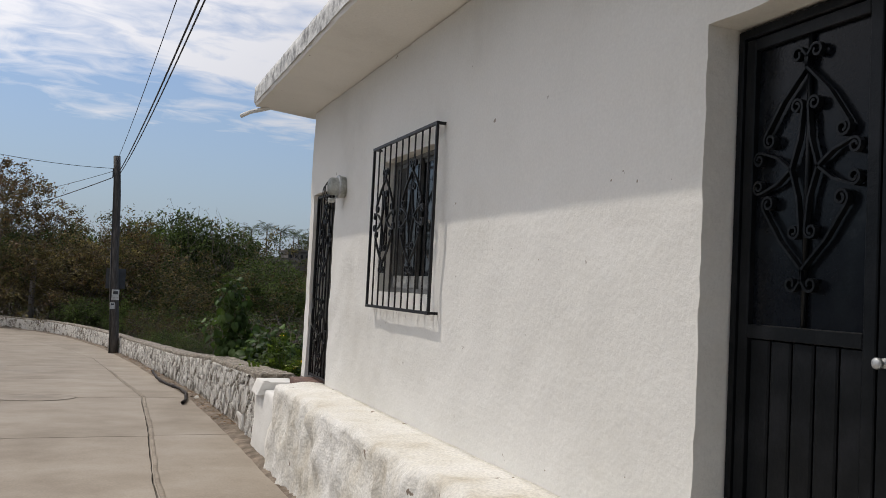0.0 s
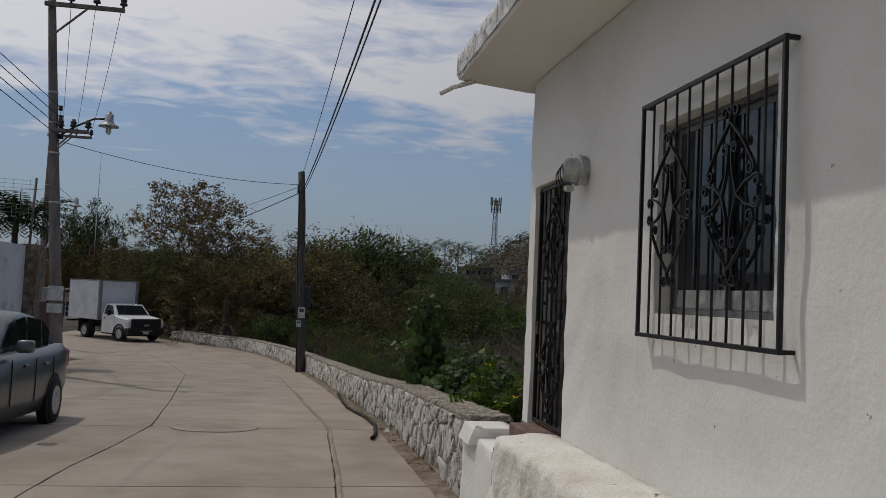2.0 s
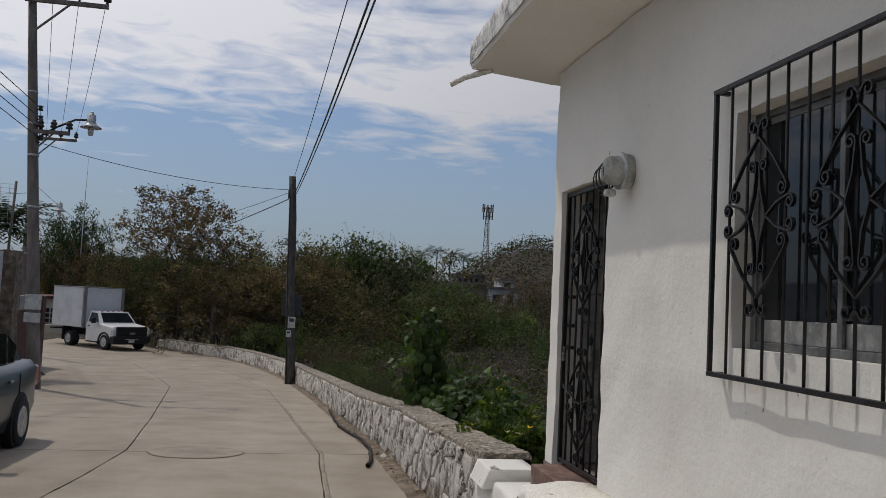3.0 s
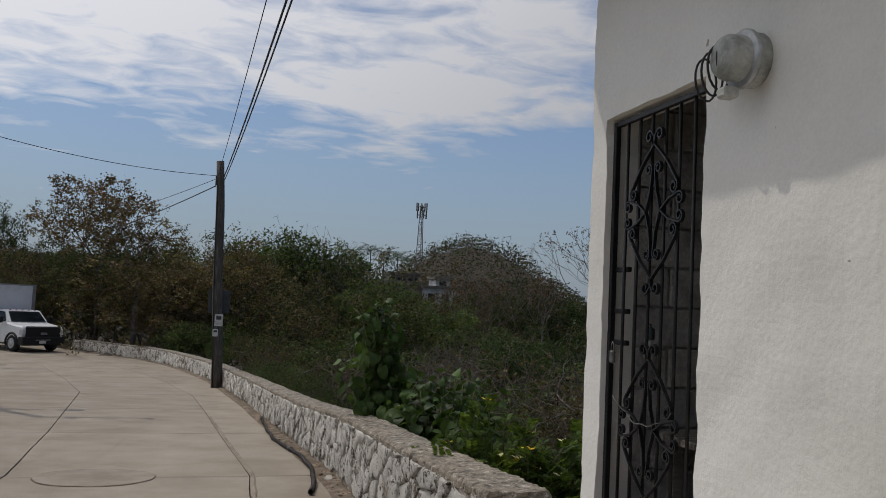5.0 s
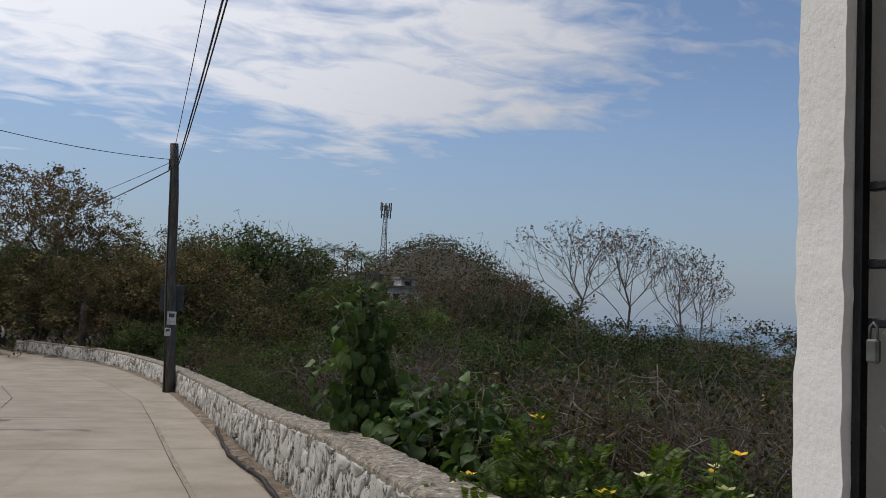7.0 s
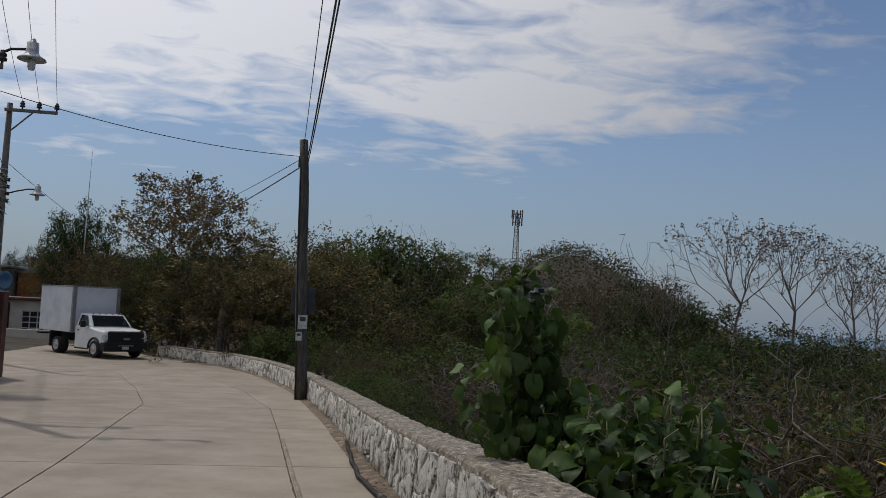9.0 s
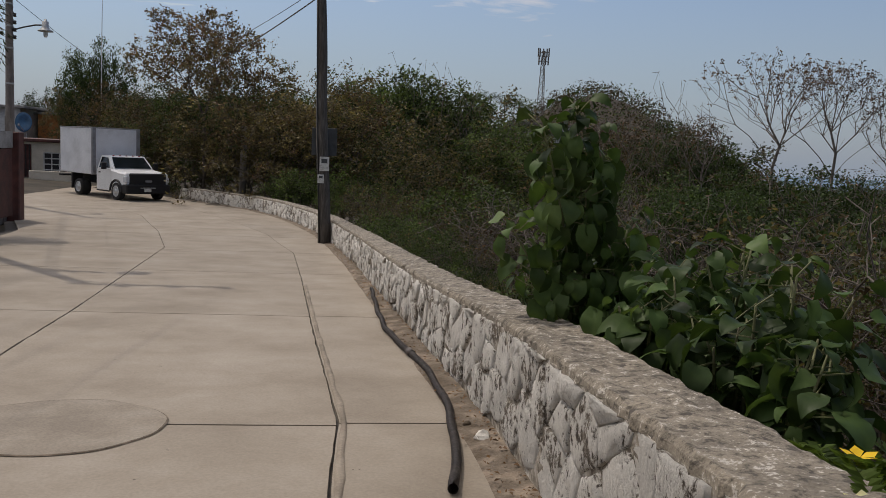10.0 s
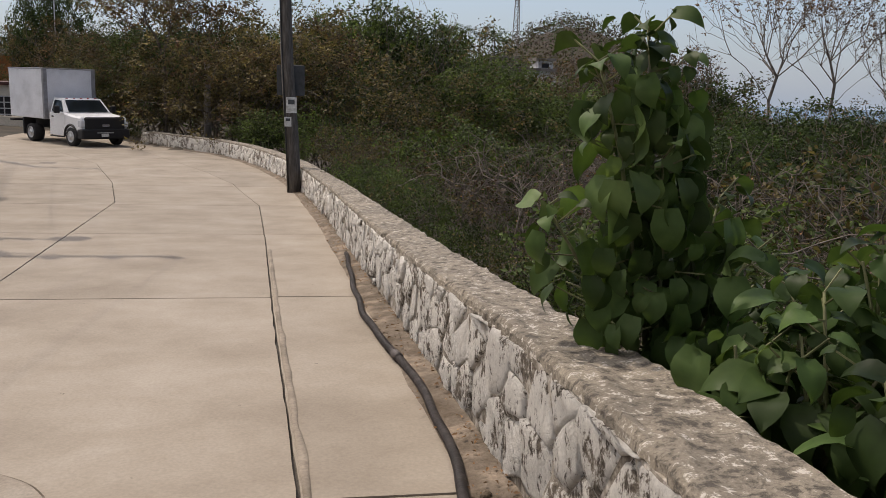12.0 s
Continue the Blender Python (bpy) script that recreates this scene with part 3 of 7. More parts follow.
def build_roof():
    """A concrete slab that leans out over the wall, with a chipped front edge."""
    bm = bmesh.new()
    prof = [(7.3, 3.43), (WX + 0.05, 3.425), (1.47, 3.485), (1.455, 3.52), (1.455, 3.66), (1.50, 3.70), (7.3, 3.62)]
    rows = []
    n = 110
    for j in range(n + 1):
        y = -6.2 + 15.64 * j / n
        row = []
        for q, (x, z) in enumerate(prof):
            k = 0.014 if q in (2, 3, 4, 5) else 0.0
            row.append(bm.verts.new((x + k * noise.noise((y * 5, q * 3.0, 1)), y + (0.02 * noise.noise((q * 4.0, y, 8)) if j == n else 0), z + k * noise.noise((y * 6, q * 2.0, 4)))))
        rows.append(row)
    m = len(prof)
    for a, b in zip(rows, rows[1:]):
        for q in range(m):
            bm.faces.new((a[q], a[(q + 1) % m], b[(q + 1) % m], b[q]))
    bm.faces.new(rows[0]); bm.faces.new(rows[-1][::-1])
    roof = structure("roof", bm, PLASTER, "white concrete roof slab overhanging the wall", "roof")
    bm = bmesh.new()
    rows = []
    for j in range(n + 1):
        y = -6.2 + 15.65 * j / n
        rows.append([bm.verts.new((1.447 + 0.012 * noise.noise((y * 9, q * 3.0, 1)), y, z + 0.02 * noise.noise((y * 7, q * 2.0, 4)))) for q, z in enumerate((3.515, 3.57, 3.63, 3.69))])
        rows[-1].append(bm.verts.new((1.56 + 0.03 * noise.noise((y * 4, 3, 3)), y, 3.708)))
    for a, b in zip(rows, rows[1:]):
        for q in range(4):
            bm.faces.new((a[q], a[q + 1], b[q + 1], b[q]))
    part("peeling_edge", bm, ROOF_EDGE, roof, "grey peeling paint on the slab's edge", True)
    bm = bmesh.new()
    tube(bm, [(1.60, 9.36, 3.47), (1.42, 9.50, 3.43), (1.33, 9.57, 3.385)], 0.022, 10)
    part("drain_spout", bm, PLASTER, roof, "short pale drain pipe under the roof corner", True)


build_roof()


def rough_block(name, x0, x1, y0, y1, z0, top, mat, label, category, amp=0.03, step=0.07, round_off=0.06, seedz=0.0, kind_structure=True):
    """A lumpy hand-made block: front face and top uneven, upper edge rounded."""
    bm = bmesh.new()
    ny = max(2, int((y1 - y0) / step)); nz = 12; nx = 7
    prof = []
    rows = []
    for j in range(ny + 1):
        y = y0 + (y1 - y0) * j / ny
        t = top(y)
        row = []
        for q in range(nz + 1):
            f = q / nz
            z = z0(y) + (t - round_off - z0(y)) * f
            bulge = amp * (noise.noise((y * 3.1, z * 3.3, seedz)) + 0.9 * noise.noise((y * 11, z * 5, seedz + 5)) + 0.5 * noise.noise((y * 22, z * 14, seedz + 9)))
            row.append(Vector((x0 - 0.05 * (1 - f) + bulge, y, z)))
        row.append(Vector((x0 + round_off * 0.35 + amp * 0.6 * noise.noise((y * 4, 1, seedz)), y, t - round_off * 0.3)))
        for q in range(1, nx + 1):
            x = x0 + round_off + (x1 - x0 - round_off) * (q - 1) / (nx - 1)
            row.append(Vector((x, y, t + amp * 0.5 * noise.noise((x * 5, y * 3, seedz + 2)) * (1 if q < nx else 0.2))))
        row.append(Vector((x1, y, z0(y))))
        if j in (0, ny):
            for v in row:
                v.y += amp * 0.8 * noise.noise((v.x * 6, v.z * 6, seedz + 7))
        rows.append([bm.verts.new(v) for v in row])
    for a, b in zip(rows, rows[1:]):
        for q in range(len(a) - 1):
            bm.faces.new((a[q], a[q + 1], b[q + 1], b[q]))
    bm.faces.new(rows[0]); bm.faces.new(rows[-1][::-1])
    return structure(name, bm, mat, label, category, True)


rough_block("ledge", 1.60, WX + 0.01, -5.9, 8.19, lambda y: road_z(y) - 0.15, lambda y: 0.685 - 0.008 * y, LIMEWASH, "lumpy limewashed stone ledge along the foot of the house wall", "ledge", 0.042, 0.045)
rough_block("gate_step", 1.68, WX + 0.16, 8.22, 9.54, lambda y: road_z(y) - 0.15, lambda y: 0.44, PLASTER, "white plastered block in front of the iron gate", "step", 0.012, 0.08, 0.03, 3.0)
rough_block("gate_kerb", 1.665, 2.02, 9.11, 9.535, lambda y: 0.38, lambda y: 0.515, PLASTER, "small white block at the end of the stone wall", "step", 0.004, 0.05, 0.012, 6.0)
TILE = material("brown_threshold_tile", (0.16, 0.09, 0.07), (0.10, 0.06, 0.05), (0.24, 0.16, 0.12), scale=6, fine=50, rough=0.8, bump=0.2)
plain_box("gate_threshold", (1.90, WX + 0.165, 8.24, 8.90, 0.43, FLOOR + 0.003), TILE, "worn brown tiled threshold under the iron gate", "step", 0.006)

# ---- stone wall ----
def wall_top(y):
    return road_z(y) + float(np.interp(y, [9, 12, 14, 18, 24, 32, 48], [0.80, 0.73, 0.72, 0.62, 0.60, 0.60, 0.55]))


def clip_cell(poly, a, b):
    """The part of a polygon that lies nearer to a than to b."""
    out = []
    mid, d = ((a[0] + b[0]) / 2, (a[1] + b[1]) / 2), (b[0] - a[0], b[1] - a[1])
    def side(p):
        return (p[0] - mid[0]) * d[0] + (p[1] - mid[1]) * d[1]
    for p, q in zip(poly, poly[1:] + poly[:1]):
        sp, sq = side(p), side(q)
        if sp <= 0:
            out.append(p)
        if sp * sq < 0:
            f = sp / (sp - sq)
            out.append((p[0] + (q[0] - p[0]) * f, p[1] + (q[1] - p[1]) * f))
    return out


def wall_stones(y0, y1):
    """Irregular stones that fill the wall's face between y0 and y1: polygons in (along, up)."""
    rng = random.Random(11)
    cw, ch = 0.29, 0.27
    seeds, cells = [], {}
    for i in range(int((y1 - y0) / cw) + 1):
        for j in range(-1, 5):
            y = y0 + (i + 0.5 + rng.uniform(-0.45, 0.45)) * cw
            h = (j + 0.5 + rng.uniform(-0.42, 0.42) + (0.5 if i % 2 else 0)) * ch
            seeds.append((y, h, i, j))
            cells.setdefault((i, j), []).append((y, h))
    k = cw / ch
    slant = 0.2
    def to(p):
        return (p[0] + slant * p[1], p[1] * k)
    def back(p):
        h = p[1] / k
        return (p[0] - slant * h, h)
    out = []
    for y, h, i, j in seeds:
        top = wall_top(y) - road_z(y) - 0.05
        if h < -0.02 or h > top + 0.1:
            continue
        poly = [back(q) for q in ((y + slant * h - 0.5, h * k - 0.5), (y + slant * h + 0.5, h * k - 0.5), (y + slant * h + 0.5, h * k + 0.5), (y + slant * h - 0.5, h * k + 0.5))]
        poly = [to(p) for p in poly]
        for a in range(i - 2, i + 3):
            for b in range(j - 2, j + 3):
                for s in cells.get((a, b), ()):
                    if (a, b) != (i, j):
                        poly = clip_cell(poly, to((y, h)), to(s))
        poly = [back(p) for p in poly]
        poly = [(p[0], min(max(p[1], -0.03), top)) for p in poly]
        keep = [p for p, q in zip(poly, poly[1:] + poly[:1]) if (p[0] - q[0]) ** 2 + (p[1] - q[1]) ** 2 > 0.0003]
        if len(keep) >= 3:
            area = abs(sum(p[0] * q[1] - q[0] * p[1] for p, q in zip(keep, keep[1:] + keep[:1]))) / 2
            if area > 0.002:
                out.append((y, h, keep))
    return out


def stone_geometry(y, h, poly, rng):
    """One stone: a chipped, uneven face standing proud of the mortar."""
    cy, ch = sum(p[0] for p in poly) / len(poly), sum(p[1] for p in poly) / len(poly)
    tilt, lean, proud = rng.uniform(-0.09, 0.09), rng.uniform(-0.07, 0.07), rng.uniform(0.006, 0.024)
    # split long sides, so that the outline is uneven
    ring = []
    for p, q in zip(poly, poly[1:] + poly[:1]):
        ring.append(p)
        if (p[0] - q[0]) ** 2 + (p[1] - q[1]) ** 2 > 0.006:
            m = ((p[0] + q[0]) / 2, (p[1] + q[1]) / 2)
            w = rng.uniform(-0.012, 0.006)
            d = math.hypot(m[0] - cy, m[1] - ch) + 1e-6
            ring.append((m[0] + (m[0] - cy) / d * w, m[1] + (m[1] - ch) / d * w))
    n = len(ring)
    verts, faces = [], []
    def place(a, b, out):
        return (wall_x(a) - out, a, road_z(a) + b)
    for f, dep in ((1.0, -0.02), (0.965, proud * 0.4), (0.86, proud * 0.9), (0.50, proud)):
        for p in ring:
            a, b = cy + (p[0] - cy) * f, ch + (p[1] - ch) * f
            extra = (a - cy) * tilt + (b - ch) * lean + (rng.uniform(-0.007, 0.007) if dep > 0 else 0)
            verts.append(place(a, b, dep + (extra if dep > 0 else 0)))
    verts.append(place(cy + rng.uniform(-0.02, 0.02), ch + rng.uniform(-0.03, 0.03), proud + rng.uniform(-0.004, 0.014)))
    for r in range(3):
        for i in range(n):
            faces.append((r * n + i, r * n + (i + 1) % n, (r + 1) * n + (i + 1) % n, (r + 1) * n + i))
    for i in range(n):
        faces.append((3 * n + i, 3 * n + (i + 1) % n, 4 * n))
    return verts, faces


def build_stone_wall():
    wall = thing("stone_wall", None, "low whitewashed rubble stone wall with a weathered grey cap", "wall", kind="structure")
    Y0, Y1 = 9.56, 50.0
    bm = bmesh.new()
    rows = []
    n = 300
    for j in range(n + 1):
        y = Y0 + (Y1 - Y0) * j / n
        x, t, z = wall_x(y), wall_top(y) - 0.05, road_z(y)
        rows.append([bm.verts.new(p) for p in ((x + 0.0, y, z - 0.3), (x, y, t), (x + 0.38, y, t), (x + 0.40, y, z - 1.2))])
    for a, b in zip(rows, rows[1:]):
        for q in range(3):
            bm.faces.new((a[q], a[q + 1], b[q + 1], b[q]))
    bm.faces.new(rows[0]); bm.faces.new(rows[-1][::-1])
    part("core", bm, MORTAR, wall, "dark mortar between the stones")
    bm = bmesh.new()
    rows = []
    n = 1100
    for j in range(n + 1):
        y = Y0 + (Y1 - Y0) * (j / n) ** 1.35
        x, t = wall_x(y), wall_top(y)
        e = 0.02 * noise.noise((y * 6, 0, 1)) + 0.02 * noise.noise((y * 17, 0, 6)) + (0.05 if noise.noise((y * 2.3, 4, 4)) > 0.42 else 0)
        e2 = 0.03 * noise.noise((y * 4, 0, 3)) + 0.015 * noise.noise((y * 15, 0, 3))
        low = 0.055 + 0.035 * noise.noise((y * 5, 2, 7)) + 0.02 * noise.noise((y * 19, 2, 7))
        row = [(x + 0.03 + e, t - low - 0.03), (x - 0.002 + e, t - low), (x + 0.002 + e, t - 0.02)]
        row += [(x + 0.02 + e + (0.35 - e + e2) * q / 8, t + 0.016 * noise.noise((y * 4, q * 0.7, 2)) + 0.007 * noise.noise((y * 15, q * 1.2, 8)) + 0.004 * noise.noise((y * 31, q * 2.1, 5))) for q in range(9)]
        row += [(x + 0.395 + e2, t - 0.03), (x + 0.385 + e2, t - 0.10)]
        rows.append([bm.verts.new((a, y, b)) for a, b in row])
    for a, b in zip(rows, rows[1:]):
        for q in range(len(a) - 1):
            bm.faces.new((a[q], a[q + 1], b[q + 1], b[q]))
    bm.faces.new(rows[0]); bm.faces.new(rows[-1][::-1])
    part("cap", bm, CAP, wall, "weathered grey-brown mortar cap with flakes of whitewash")
    rng = random.Random(5)
    near, far_v, far_f = 0, [], []
    for y, h, poly in wall_stones(Y0 + 0.06, Y1):
        v, f = stone_geometry(y, h, poly, rng)
        if near < 300:
            near += 1
            ob = new("stone", raw_mesh("stone", v, f, STONE, True))
            ob.parent = wall
        else:
            b = len(far_v)
            far_v += v
            far_f += [tuple(i + b for i in q) for q in f]
    ob = new("far_stones", raw_mesh("far_stones", far_v, far_f, STONE_FAR, True))
    ob.parent = wall
    tagged(ob, "whitewashed rubble stones further along", kind="stuff")


build_stone_wall()


# ---- ironwork ----
def scroll_bar(p0, p1, r, turn, loops=1.35, n=16):
    """Points in a plane: a straight arm from p0 to p1 that ends in a spiral of radius r, to the left (1) or right (-1)."""
    p0, p1 = Vector(p0), Vector(p1)
    d = (p1 - p0).normalized()
    nrm = Vector((-d.y, d.x)) * turn
    pts = [p0, (p0 + p1) / 2 + nrm * -0.012, p1]
    c = p1 + nrm * r
    for k in range(1, n + 1):
        a = 2 * math.pi * loops * k / n
        rr = r * (1 - 0.68 * k / n)
        pts.append(c + (-nrm * math.cos(a) + d * math.sin(a)) * rr)
    return pts


def motif(w, h):
    """A tall diamond of scrolls about (0, 0): half width w, half height h."""
    out = []
    r = w * 0.12
    for s in (-1, 1):
        for v in (-1, 1):
            out.append(scroll_bar((0, v * h * 0.76), (s * w * 0.74, v * h * 0.29), r, -s * v))
            out.append(scroll_bar((0, v * h * 0.76), (-s * w * 0.06, v * h * 0.88), r * 0.95, s * v, 1.1))
            out.append(scroll_bar((s * w * 0.24, 0), (s * w * 0.80, v * h * 0.16), r * 0.9, -s * v))
            out.append(scroll_bar((s * w * 0.24, 0), (s * w * 0.05, v * h * 0.46), r * 0.9, -s * v))
    return out


def iron_flat(bm, pts2, x, y0, z0, half=0.0065, thick=0.008):
    """A flat iron strip bent along points of the wall's plane."""
    a = []
    n = len(pts2)
    for i, p in enumerate(pts2):
        d = pts2[min(i + 1, n - 1)] - pts2[max(i - 1, 0)]
        d = d.normalized() if d.length else Vector((1, 0))
        m = Vector((-d.y, d.x)) * half * 0.6
        a.append([bm.verts.new((x + sx * thick, y0 - (p.x + sm * m.x), z0 + p.y + sm * m.y)) for sx, sm in ((-1, -1), (1, -1), (1, 1), (-1, 1))])
    for q, w in zip(a, a[1:]):
        for k in range(4):
            bm.faces.new((q[k], q[(k + 1) % 4], w[(k + 1) % 4], w[k]))
    bm.faces.new(a[0][::-1]); bm.faces.new(a[-1])


def window_grille():
    y0, y1, z0, z1, x = 5.232, 6.620, 1.432, 2.687, 2.0
    g = thing("window_grille", None, "black wrought-iron window grille with scrolls, fixed to the white wall", "window grille")
    bm = bmesh.new()
    for z in (z0, z1):
        box(bm, x - 0.011, x + 0.011, y0 - 0.013, y1 + 0.013, z - 0.011, z + 0.011, 0.002)
    for y in (y0, y1):
        box(bm, x - 0.010, x + 0.010, y - 0.010, y + 0.010, z0 + 0.011, z1 - 0.011, 0.002)
    part("frame", bm, IRON, g)
    for y in (y0, y1):
        for z in (z0, z1):
            bm = bmesh.new()
            box(bm, x + 0.011, WX + 0.012, y - 0.009, y + 0.009, z - 0.009, z + 0.009)
            part("wall_fixing", bm, IRON, g)
    for k in range(1, 10):
        y = y0 + (y1 - y0) * k / 10
        bm = bmesh.new()
        tube(bm, [(x, y, z0 + 0.01), (x, y, (z0 + z1) / 2), (x, y, z1 - 0.01)], 0.0068, 8)
        part("bar", bm, IRON, g, "", True)
    for yc in (y0 + (y1 - y0) * 0.28, y0 + (y1 - y0) * 0.72):
        for pts in motif(0.265, 0.43):
            bm = bmesh.new()
            iron_flat(bm, pts, x - 0.017, yc, (z0 + z1) / 2 + 0.03)
            part("scroll", bm, IRON, g, "curled flat-iron scroll")


window_grille()


PORTABLE = material("dull_steel", (0.13, 0.13, 0.125), scale=9, rough=0.6, metal=0.5, bump=0.1)


def passage_gate():
    y0, y1, z0, z1, x = GATE[0] + 0.02, GATE[1] - 0.02, FLOOR + 0.02, GATE[3] - 0.02, 2.105
    g = thing("iron_gate", None, "closed black wrought-iron gate with scrolls in a white doorway", "gate")
    bm = bmesh.new()
    for y in (y0, y1):
        box(bm, x - 0.014, x + 0.014, y - 0.014, y + 0.014, z0, z1, 0.003)
    for z in (z0 + 0.02, z1 - 0.014):
        box(bm, x - 0.012, x + 0.012, y0 + 0.014, y1 - 0.014, z - 0.012, z + 0.012, 0.003)
    part("frame", bm, IRON, g)
    for k in range(1, 7):
        y = y0 + (y1 - y0) * k / 7
        bm = bmesh.new()
        tube(bm, [(x, y, z0 + 0.03), (x, y, (z0 + z1) / 2), (x, y, z1 - 0.02)], 0.008, 8)
        part("bar", bm, IRON, g, "", True)
    for zc in (2.02, 1.06):
        for pts in motif(0.27, 0.40):
            bm = bmesh.new()
            iron_flat(bm, pts, x - 0.018, 8.495, zc)
            part("scroll", bm, IRON, g, "curled flat-iron scroll")
    for z in (z0 + 0.80, z0 + 0.95, z0 + 1.15):
        bm = bmesh.new()
        box(bm, x + 0.004, x + 0.03, y1 - 0.14, y1 - 0.014, z - 0.012, z + 0.012, 0.004)
        part("latch" if z < 1.5 else "hinge", bm, IRON, g)
    bm = bmesh.new()
    box(bm, x - 0.03, x - 0.012, y1 - 0.085, y1 - 0.045, z0 + 0.70, z0 + 0.76, 0.006)
    lock = part("padlock", bm, PORTABLE, g, "small dull steel padlock")
    bm = bmesh.new()
    tube(bm, [(x - 0.021, y1 - 0.078, z0 + 0.76), (x - 0.021, y1 - 0.076, z0 + 0.79), (x - 0.021, y1 - 0.065, z0 + 0.80), (x - 0.021, y1 - 0.054, z0 + 0.79), (x - 0.021, y1 - 0.052, z0 + 0.76)], 0.004, 6)
    part("shackle", bm, PORTABLE, lock, "", True)
    # a loose bent wire round the bars
    bm = bmesh.new()
    pts = [(x - 0.03 - 0.01 * math.sin(k * 1.7), y1 - 0.10 - 0.55 * k / 12, z0 + 0.55 - 0.10 * math.sin(k / 12 * 3.0) + 0.004 * math.sin(k * 2.3)) for k in range(13)]
    tube(bm, pts, 0.0022, 5)
    part("loose_wire", bm, PORTABLE, g, "thin bent wire tied round the bars", True)


passage_gate()

DOOR_PAINT = material("black_gloss_door_paint", (0.007, 0.008, 0.009), (0.004, 0.005, 0.006), (0.013, 0.014, 0.016), scale=4, fine=60, rough=0.30, bump=0.12, bump_scale=60, spec=0.14)
DOOR_GLASS = material("dusty_dark_glass", (0.008, 0.010, 0.012), (0.005, 0.006, 0.008), (0.028, 0.031, 0.034), scale=5, fine=120, rough=0.08, spec=0.14, bump=0.06, bump_scale=90, spread=(0.5, 0.75))


def house_door():
    d = thing("metal_door", None, "closed black metal double door with dark glass and iron scrolls", "door")
    x = WX + 0.165
    y1, y0, z0, z1 = DOOR[1] - 0.01, DOOR[0] + 0.01, FLOOR, DOOR[3] - 0.012
    bm = bmesh.new()
    box(bm, x - 0.03, x + 0.03, y1 - 0.03, y1, z0, z1, 0.004)
    box(bm, x - 0.03, x + 0.03, y0, y0 + 0.03, z0, z1, 0.004)
    box(bm, x - 0.03, x + 0.03, y0 + 0.03, y1 - 0.03, z1 - 0.035, z1, 0.004)
    part("door_frame", bm, DOOR_PAINT, d)
    mid = (y0 + y1) / 2
    for a, b in ((mid + 0.004, y1 - 0.034), (y0 + 0.034, mid - 0.004)):
        bm = bmesh.new()
        zt, zm = z1 - 0.04, 1.50
        for ya, yb in ((a, a + 0.05), (b - 0.05, b)):
            box(bm, x - 0.02, x + 0.02, ya, yb, z0 + 0.01, zt, 0.004)
        for za, zb in ((z0 + 0.01, z0 + 0.07), (zm - 0.025, zm + 0.025), (zt - 0.045, zt)):
            box(bm, x - 0.019, x + 0.019, a + 0.05, b - 0.05, za, zb, 0.003)
        leaf = part("leaf", bm, DOOR_PAINT, d)
        bm = bmesh.new()
        box(bm, x + 0.004, x + 0.010, a + 0.05, b - 0.05, zm + 0.025, zt - 0.045)
        part("pane", bm, DOOR_GLASS, leaf, "dusty dark glass")
        n = 5
        for k in range(n):
            ya, yb = a + 0.05 + (b - a - 0.10) * k / n, a + 0.05 + (b - a - 0.10) * (k + 1) / n
            bm = bmesh.new()
            box(bm, x - 0.006, x + 0.012, ya + 0.004, yb - 0.004, z0 + 0.07, zm - 0.025, 0.006)
            part("ribbed_panel", bm, DOOR_PAINT, leaf)
        bm = bmesh.new()
        tube(bm, [(x - 0.006, (a + b) / 2, zm + 0.02), (x - 0.006, (a + b) / 2, zt - 0.04)], 0.010, 8)
        part("upright", bm, DOOR_PAINT, leaf, "", True)
        for pts in motif(0.25, 0.46):
            bm = bmesh.new()
            iron_flat(bm, pts, x - 0.018, (a + b) / 2, (zm + zt) / 2 + 0.03, 0.0075, 0.011)
            part("scroll", bm, DOOR_PAINT, leaf, "curled flat-iron scroll")
    bm = bmesh.new()
    lathe(bm, [(0.016, 0.0), (0.016, -0.006), (0.008, -0.010), (0.008, -0.022), (0.017, -0.028), (0.018, -0.038), (0.012, -0.044)], 16, (x - 0.02, mid - 0.034, 1.44), "x")
    part("door_knob", bm, PALE_METAL, d, "round steel door knob", True)
    bm = bmesh.new()
    box(bm, x - 0.03, x + 0.05, y0, y1, z0 - 0.02, z0 + 0.006)
    part("threshold", bm, PALE_METAL, d)


house_door()

ALUMINIUM = material("grey_aluminium", (0.17, 0.17, 0.165), scale=5, fine=60, rough=0.45, metal=0.5, bump=0.05)
WIN_GLASS = glass_material("dark_window_glass", (0.012, 0.014, 0.016), 0.04)
PALE_PANEL = material("frosted_panel", (0.30, 0.30, 0.285), scale=5, fine=60, rough=0.5, bump=0.05)


